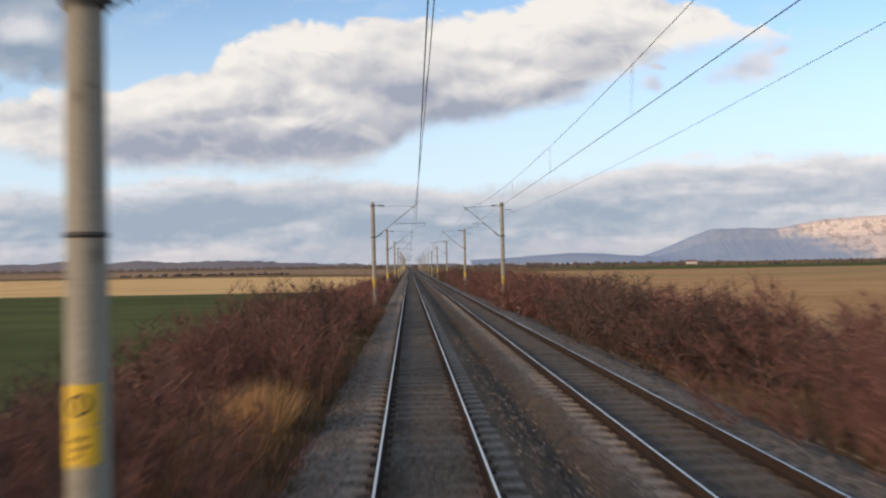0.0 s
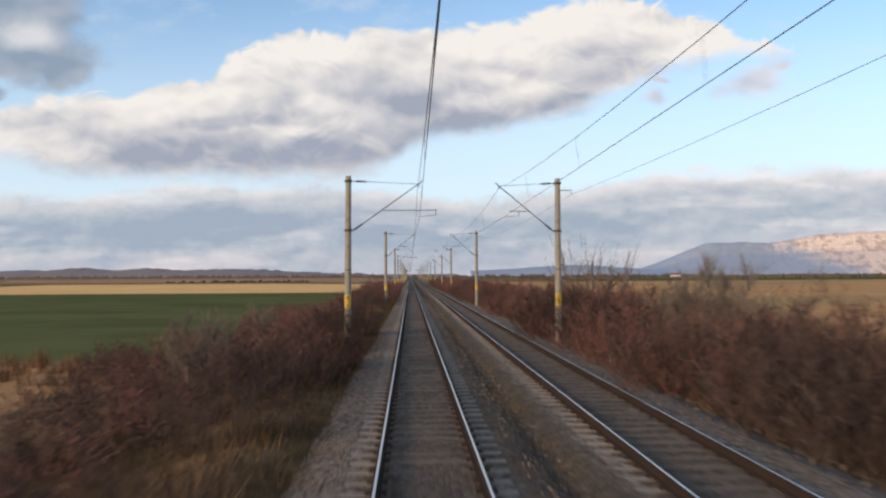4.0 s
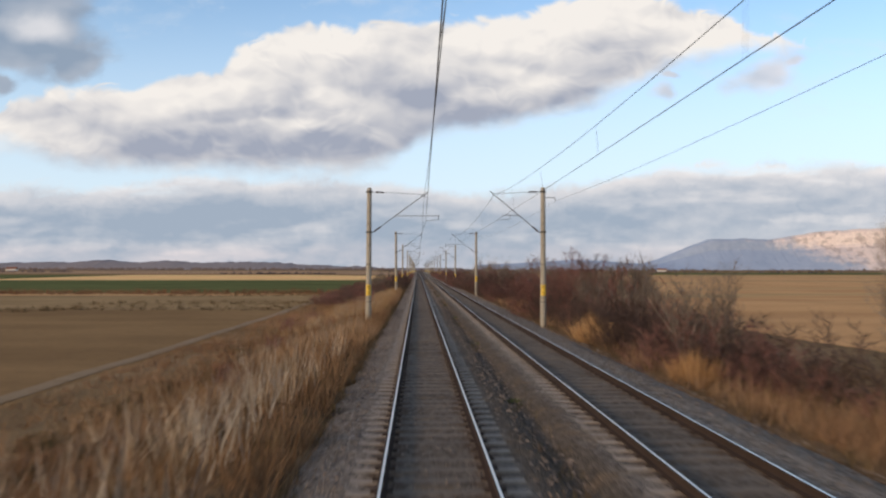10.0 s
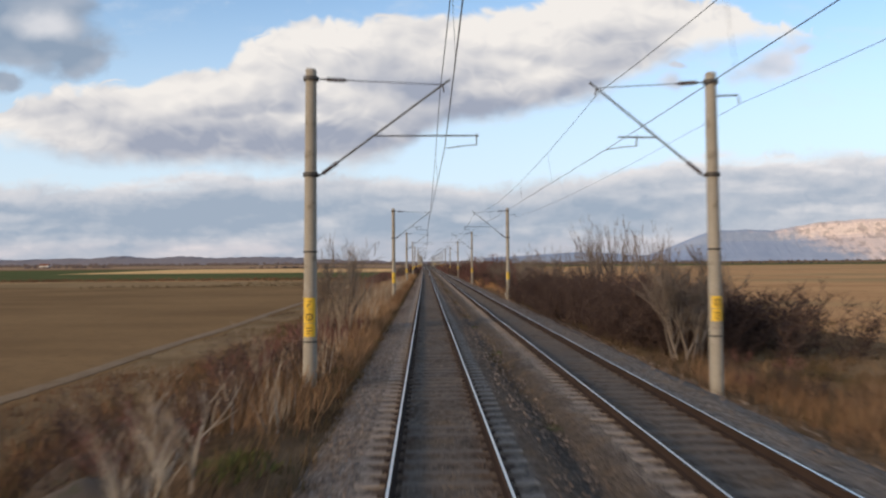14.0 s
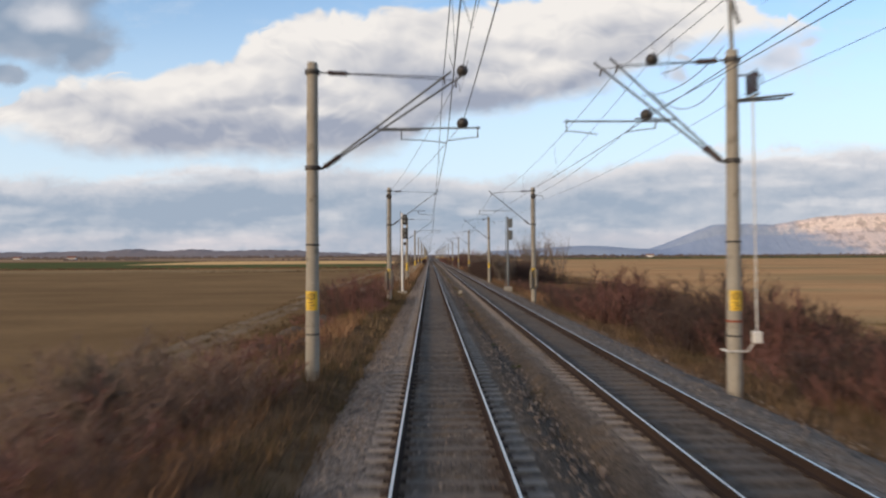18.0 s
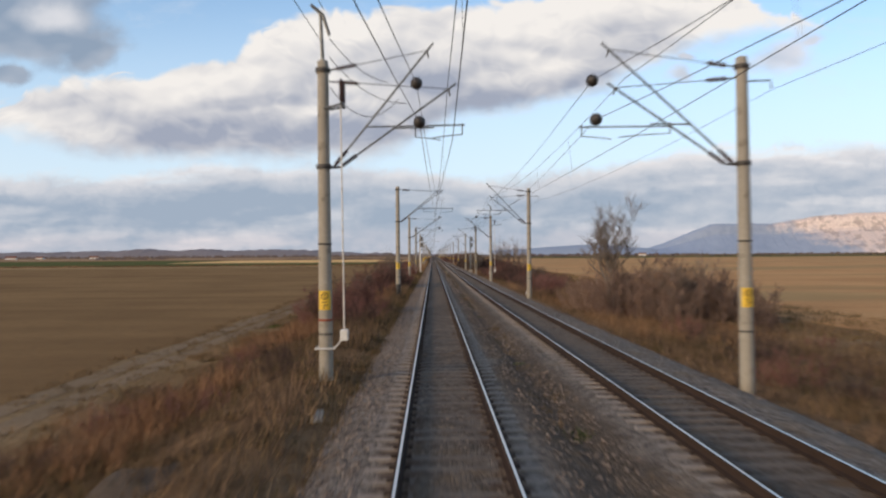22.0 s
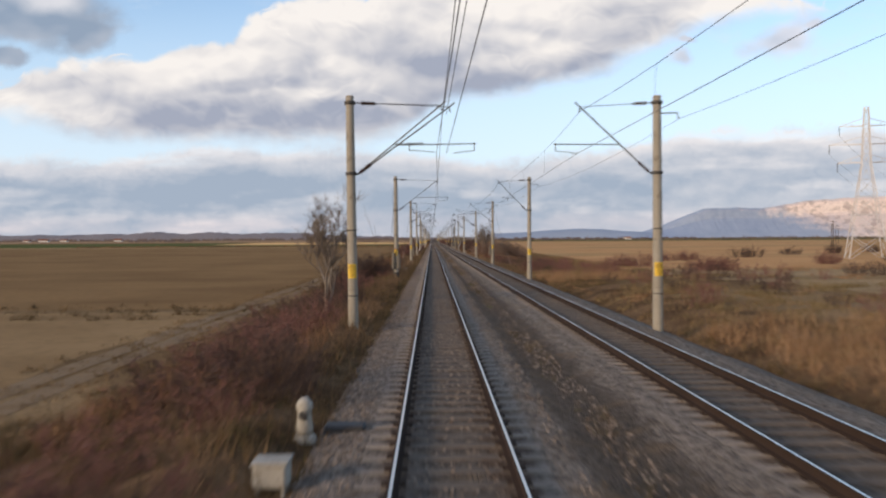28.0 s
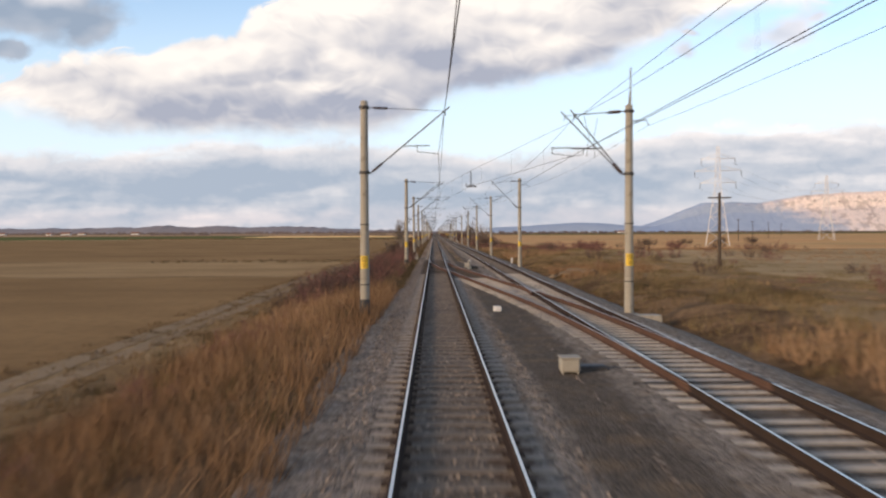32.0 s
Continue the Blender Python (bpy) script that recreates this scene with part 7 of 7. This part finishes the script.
def marker(x, y, h=0.50, up=0.0):
    t = thing("marker_post", "small white distance marker post beside the track", "marker post", "marker posts", at=(x, y, rough_z(x, y) - 0.1 + up))
    bm = bmesh.new()
    add_box(bm, (-0.10, -0.05, -0.4), (0.10, 0.05, h + 0.06), 0.03)
    part("post", from_bm("post", bm, M["white"]), t, "white painted concrete slab")
    bm = bmesh.new()
    add_box(bm, (-0.07, -0.057, h - 0.22), (0.07, -0.048, h - 0.16))
    add_box(bm, (-0.05, -0.057, h - 0.36), (0.05, -0.048, h - 0.30))
    part("mark", from_bm("mark", bm, M["black"]), t, "dark bars")


for x, y in ((7.45, -197.6), (7.15, -360.7), (7.1, -60), (7.1, 40)):
    marker(x, y)
marker(7.6, -531.4, 0.5, 0.28)


def point_machine(x, y, side, lamp, label, lamp_at=(0.0, 2.4), base=-0.30, motor=0.25):
    """The drive of a switch: box on legs, rods to the blades, a lamp box beside it."""
    t = thing("point_machine", label, "point machine", "point machines", at=(x, y, base))
    bm = bmesh.new()
    add_box(bm, (-0.20, -0.18, 0.14), (0.20, 0.18, 0.43), 0.03)
    add_box(bm, (-0.22, -0.20, 0.42), (0.22, 0.20, 0.46), 0.012)
    part("box", from_bm("box", bm, M["mast"] if not lamp else M["dirty_white"]), t, "dirty pale metal box with a lid")
    for sx in (-0.15, 0.15):
        for sy in (-0.14, 0.14):
            part("leg", tube("leg", [[(sx, sy, -0.1), (sx, sy, 0.16)]], 0.025, M["dirty_white"], 5), t)
    bm = bmesh.new()
    add_box(bm, (side * 0.55 - 0.32, motor, -0.05), (side * 0.55 + 0.32, motor + 0.37, 0.20), 0.04)
    part("motor", from_bm("motor", bm, M["dark_steel"]), t, "oily black motor housing")
    part("rod", tube("rod", [[(side * 0.5, motor + 0.15, 0.08), (side * 1.6, motor + 0.15, 0.12)], [(side * 0.5, motor + 0.3, 0.08), (side * 1.6, motor + 0.3, 0.12)]], 0.025, M["dark_steel"], 5), t, "dark steel rods to the blades")
    if lamp:
        s = thing("switch_lamp", "white cylinder lamp of the railway switch", "switch lamp", "switch lamps", at=(x + lamp_at[0], y + lamp_at[1], base - 0.02))
        part("base", turned("base", [(0.17, -0.1), (0.17, 0.14), (0.12, 0.18)], M["dirty_white"], 12), s, "pale round base")
        part("lamp", turned("lamp", [(0.12, 0.17), (0.125, 0.28), (0.10, 0.52), (0.125, 0.57), (0.115, 0.66), (0.05, 0.73)], M["dirty_white"], 14), s, "white painted cylinder")
        part("lens", turned("lens", [(0.06, 0.0), (0.07, 0.04), (0.05, 0.05)], M["dark_steel"], 10), s, "dark round lens", pose(0, -0.10, 0.48, 90, 0, 0))


point_machine(-2.2, -526.2, 1, True, "pale point machine box with oily rods by the track", motor=2.7)
point_machine(2.35, -548.6, 1, True, "pale point machine box between the tracks", (0.2, 0.35), -0.14)
point_machine(2.55, -595.0, 1, False, "pale tan point machine box on legs between the tracks")


def block(x, y, w, d, h, turn, name, label, mat):
    t = thing(name, label, "concrete block", at=(x, y, rough_z(x, y) if x < -3.2 or x > 7.5 else -0.32), turn=turn)
    bm = bmesh.new()
    add_box(bm, (-w / 2, -d / 2, -0.15), (w / 2, d / 2, h), min(w, d, h) * 0.12)
    part("block", from_bm("block", bm, mat), t)


block(2.08, -581.9, 0.28, 0.26, 0.31, 5, "concrete_box", "small white concrete cable box between the tracks", M["white"])
block(3.05, -547.6, 0.36, 0.3, 0.16, 8, "concrete_box", "flat white concrete cover between the tracks", M["white"])
block(2.2, -284, 0.3, 0.3, 0.3, 0, "concrete_box", "tan concrete cable box between the tracks", M["mast"])
block(-7.0, -269, 0.6, 0.5, 0.9, 12, "concrete_post", "weathered grey concrete block in the grass", M["mast"])
block(-2.9, -104.5, 0.35, 0.3, 0.35, 20, "boundary_stone", "small pale stone at the foot of a mast", M["white"])
block(7.3, -583.5, 0.9, 0.6, 0.12, 0, "foundation", "pale concrete foundation slab at a mast", M["mast"])
M["soil"] = two_scale("grey-brown dug soil", (0.066, 0.050, 0.038), (0.135, 0.104, 0.078), 14, 1.2, 0.95, relief=0.8, dist=0.03, stain=(0.075, 0.072, 0.036))


def soil_mound(x, y, r, h):
    """A low uneven heap of dug soil that has begun to grow over."""
    n, m = 22, 9
    verts = [(0.0, 0.0, h)]
    for j in range(1, m + 1):
        for k in range(n):
            a = 2 * math.pi * k / n
            q = r * j / m * (1 + 0.22 * noise.noise((math.cos(a) * 1.3, math.sin(a) * 1.3, x)))
            px, py = q * math.cos(a), 1.5 * q * math.sin(a)
            z = h * (0.5 + 0.5 * math.cos(math.pi * j / m)) + 0.22 * h * noise.noise((px * 2.1, py * 2.1, y)) * (1 - j / m)
            verts.append((px, py, z + (rough_z(x + px, y + py) - rough_z(x, y)) * min(1.0, 1.3 * j / m) - (0.05 if j == m else 0.0)))
    faces = [(0, 1 + k, 1 + (k + 1) % n) for k in range(n)]
    for j in range(m - 1):
        faces += [(1 + j * n + k, 1 + (j + 1) * n + k, 1 + (j + 1) * n + (k + 1) % n, 1 + j * n + (k + 1) % n) for k in range(n)]
    me = mesh_of("heap", verts, faces, M["soil"])
    me.polygons.foreach_set("use_smooth", [True] * len(me.polygons))
    thing("soil_mound", "low overgrown mound of grey-brown soil in the verge", "soil mound", "soil mounds", at=(x, y, rough_z(x, y)), data=me)


for x, y, r, h in ((-6.4, -303, 1.1, 0.45), (-7.2, -308, 1.3, 0.5), (-5.6, -310.5, 1.0, 0.4), (-7.6, -315, 1.3, 0.45), (-5.2, -317.5, 1.0, 0.35), (-5.0, -262.5, 1.2, 0.45), (-6.4, -259, 1.3, 0.5), (-6.0, -266, 1.2, 0.4), (-4.6, -412, 0.9, 0.35), (-5.4, -424, 1.0, 0.35)):
    soil_mound(x, y, r, h)
# rubble and broken concrete posts tipped beside the line
for i in range(24):
    f = i / 23
    x, y = -3.35 - 0.75 * f + random.uniform(-0.35, 0.25), -449.5 - 19 * f + random.uniform(-0.6, 0.6)
    s = random.uniform(0.06, 0.17)
    bm = bmesh.new()
    bmesh.ops.create_icosphere(bm, subdivisions=2, radius=s)
    for v in bm.verts:
        v.co *= 1 + 0.35 * noise.noise(v.co * 3.0 + Vector((i * 3.1, 0, 0)))
        v.co.z *= 0.6
        v.co.x *= 2.2 if i % 3 == 1 else 1.0
    thing("rubble", "pale broken concrete rubble on the embankment", "rubble", "tipped rubble", at=(x, y, rough_z(x, y) + s * 0.25), data=from_bm("rubble", bm, M["rubble"]), turn=random.uniform(0, 360))
for x0, y0, x1, y1, w in ((-2.7, -461.4, -3.2, -464.9, 0.11), (-2.95, -461.2, -3.5, -465.2, 0.095), (-3.45, -466.0, -3.75, -468.2, 0.11), (-3.4, -450.0, -3.3, -450.6, 0.11), (-3.0, -456.2, -3.2, -457.4, 0.10)):
    a, b = Vector((x0, y0, rough_z(x0, y0) + w * 0.7)), Vector((x1, y1, rough_z(x1, y1) + w * 0.7))
    n = 6
    verts, faces = [], []
    u = (b - a).cross(Vector((0, 0, 1))).normalized()
    for j in range(n + 1):
        p = a.lerp(b, j / n)
        k = w * (1 + 0.10 * noise.noise((x0 * 7, j * 1.3, 2.0))) * (0.8 if j in (0, n) else 1.0)
        for sx, sz in ((-1, -0.8), (1, -0.8), (1, 0.7), (0.8, 0.9), (-0.8, 0.9), (-1, 0.7)):
            verts.append(p + u * (sx * k) + Vector((0, 0, sz * k)))
    for j in range(n):
        faces += [(j * 6 + k, j * 6 + (k + 1) % 6, j * 6 + 6 + (k + 1) % 6, j * 6 + 6 + k) for k in range(6)]
    faces += [tuple(range(6))[::-1], tuple(n * 6 + k for k in range(6))]
    thing("concrete_beam", "broken pale concrete post lying on the embankment", "concrete beam", "tipped rubble", data=mesh_of("beam", verts, faces, M["rubble"]))
# a leaning sapling close to the line
t = thing("sapling", "thin bare leaning sapling in the verge", "sapling", at=(-4.4, -468.6, rough_z(-4.4, -468.6)))
part("stem", tube("stem", [[(0, 0, -0.2), (-0.25, -0.2, 1.6), (-0.7, -0.6, 3.2), (-1.1, -0.9, 4.6), (-1.5, -1.2, 6.0)]], [0.020, 0.017, 0.013, 0.009, 0.004], M["bark"], 6), t)
part("branch", tube("branch", [[(-0.7, -0.6, 3.2), (-0.6, -0.8, 3.8), (-0.75, -0.9, 4.5)], [(-1.1, -0.9, 4.6), (-1.4, -0.7, 5.1), (-1.5, -0.7, 5.6)], [(-0.3, -0.25, 1.9), (-0.1, -0.3, 2.6), (-0.15, -0.35, 3.2)]], 0.008, M["bark"], 4), t)
block(-2.55, -408.4, 0.42, 1.1, 0.14, 6, "cable_slab", "mossy concrete cable cover on the shoulder", M["rubble"])
# a low heap of stones and old timber on the scrubland
for i in range(22):
    x, y = 9.7 + random.gauss(0, 0.75), -555.2 + random.gauss(0, 0.6)
    s = random.uniform(0.18, 0.40)
    bm = bmesh.new()
    bmesh.ops.create_icosphere(bm, subdivisions=2, radius=s)
    for v in bm.verts:
        v.co *= 1 + 0.55 * noise.noise(v.co * 5.0 + Vector((i * 2.3, 5.0, 0)))
        v.co.z *= 0.42
        v.co.x *= 2.6 if i % 3 == 1 else 1.3
    thing("rubble", "tan stone in a low heap on scrubland", "rubble", "stone heap", at=(x, y, rough_z(x, y) + s * 0.35), data=from_bm("rubble", bm, M["heap"]), turn=random.uniform(0, 360))
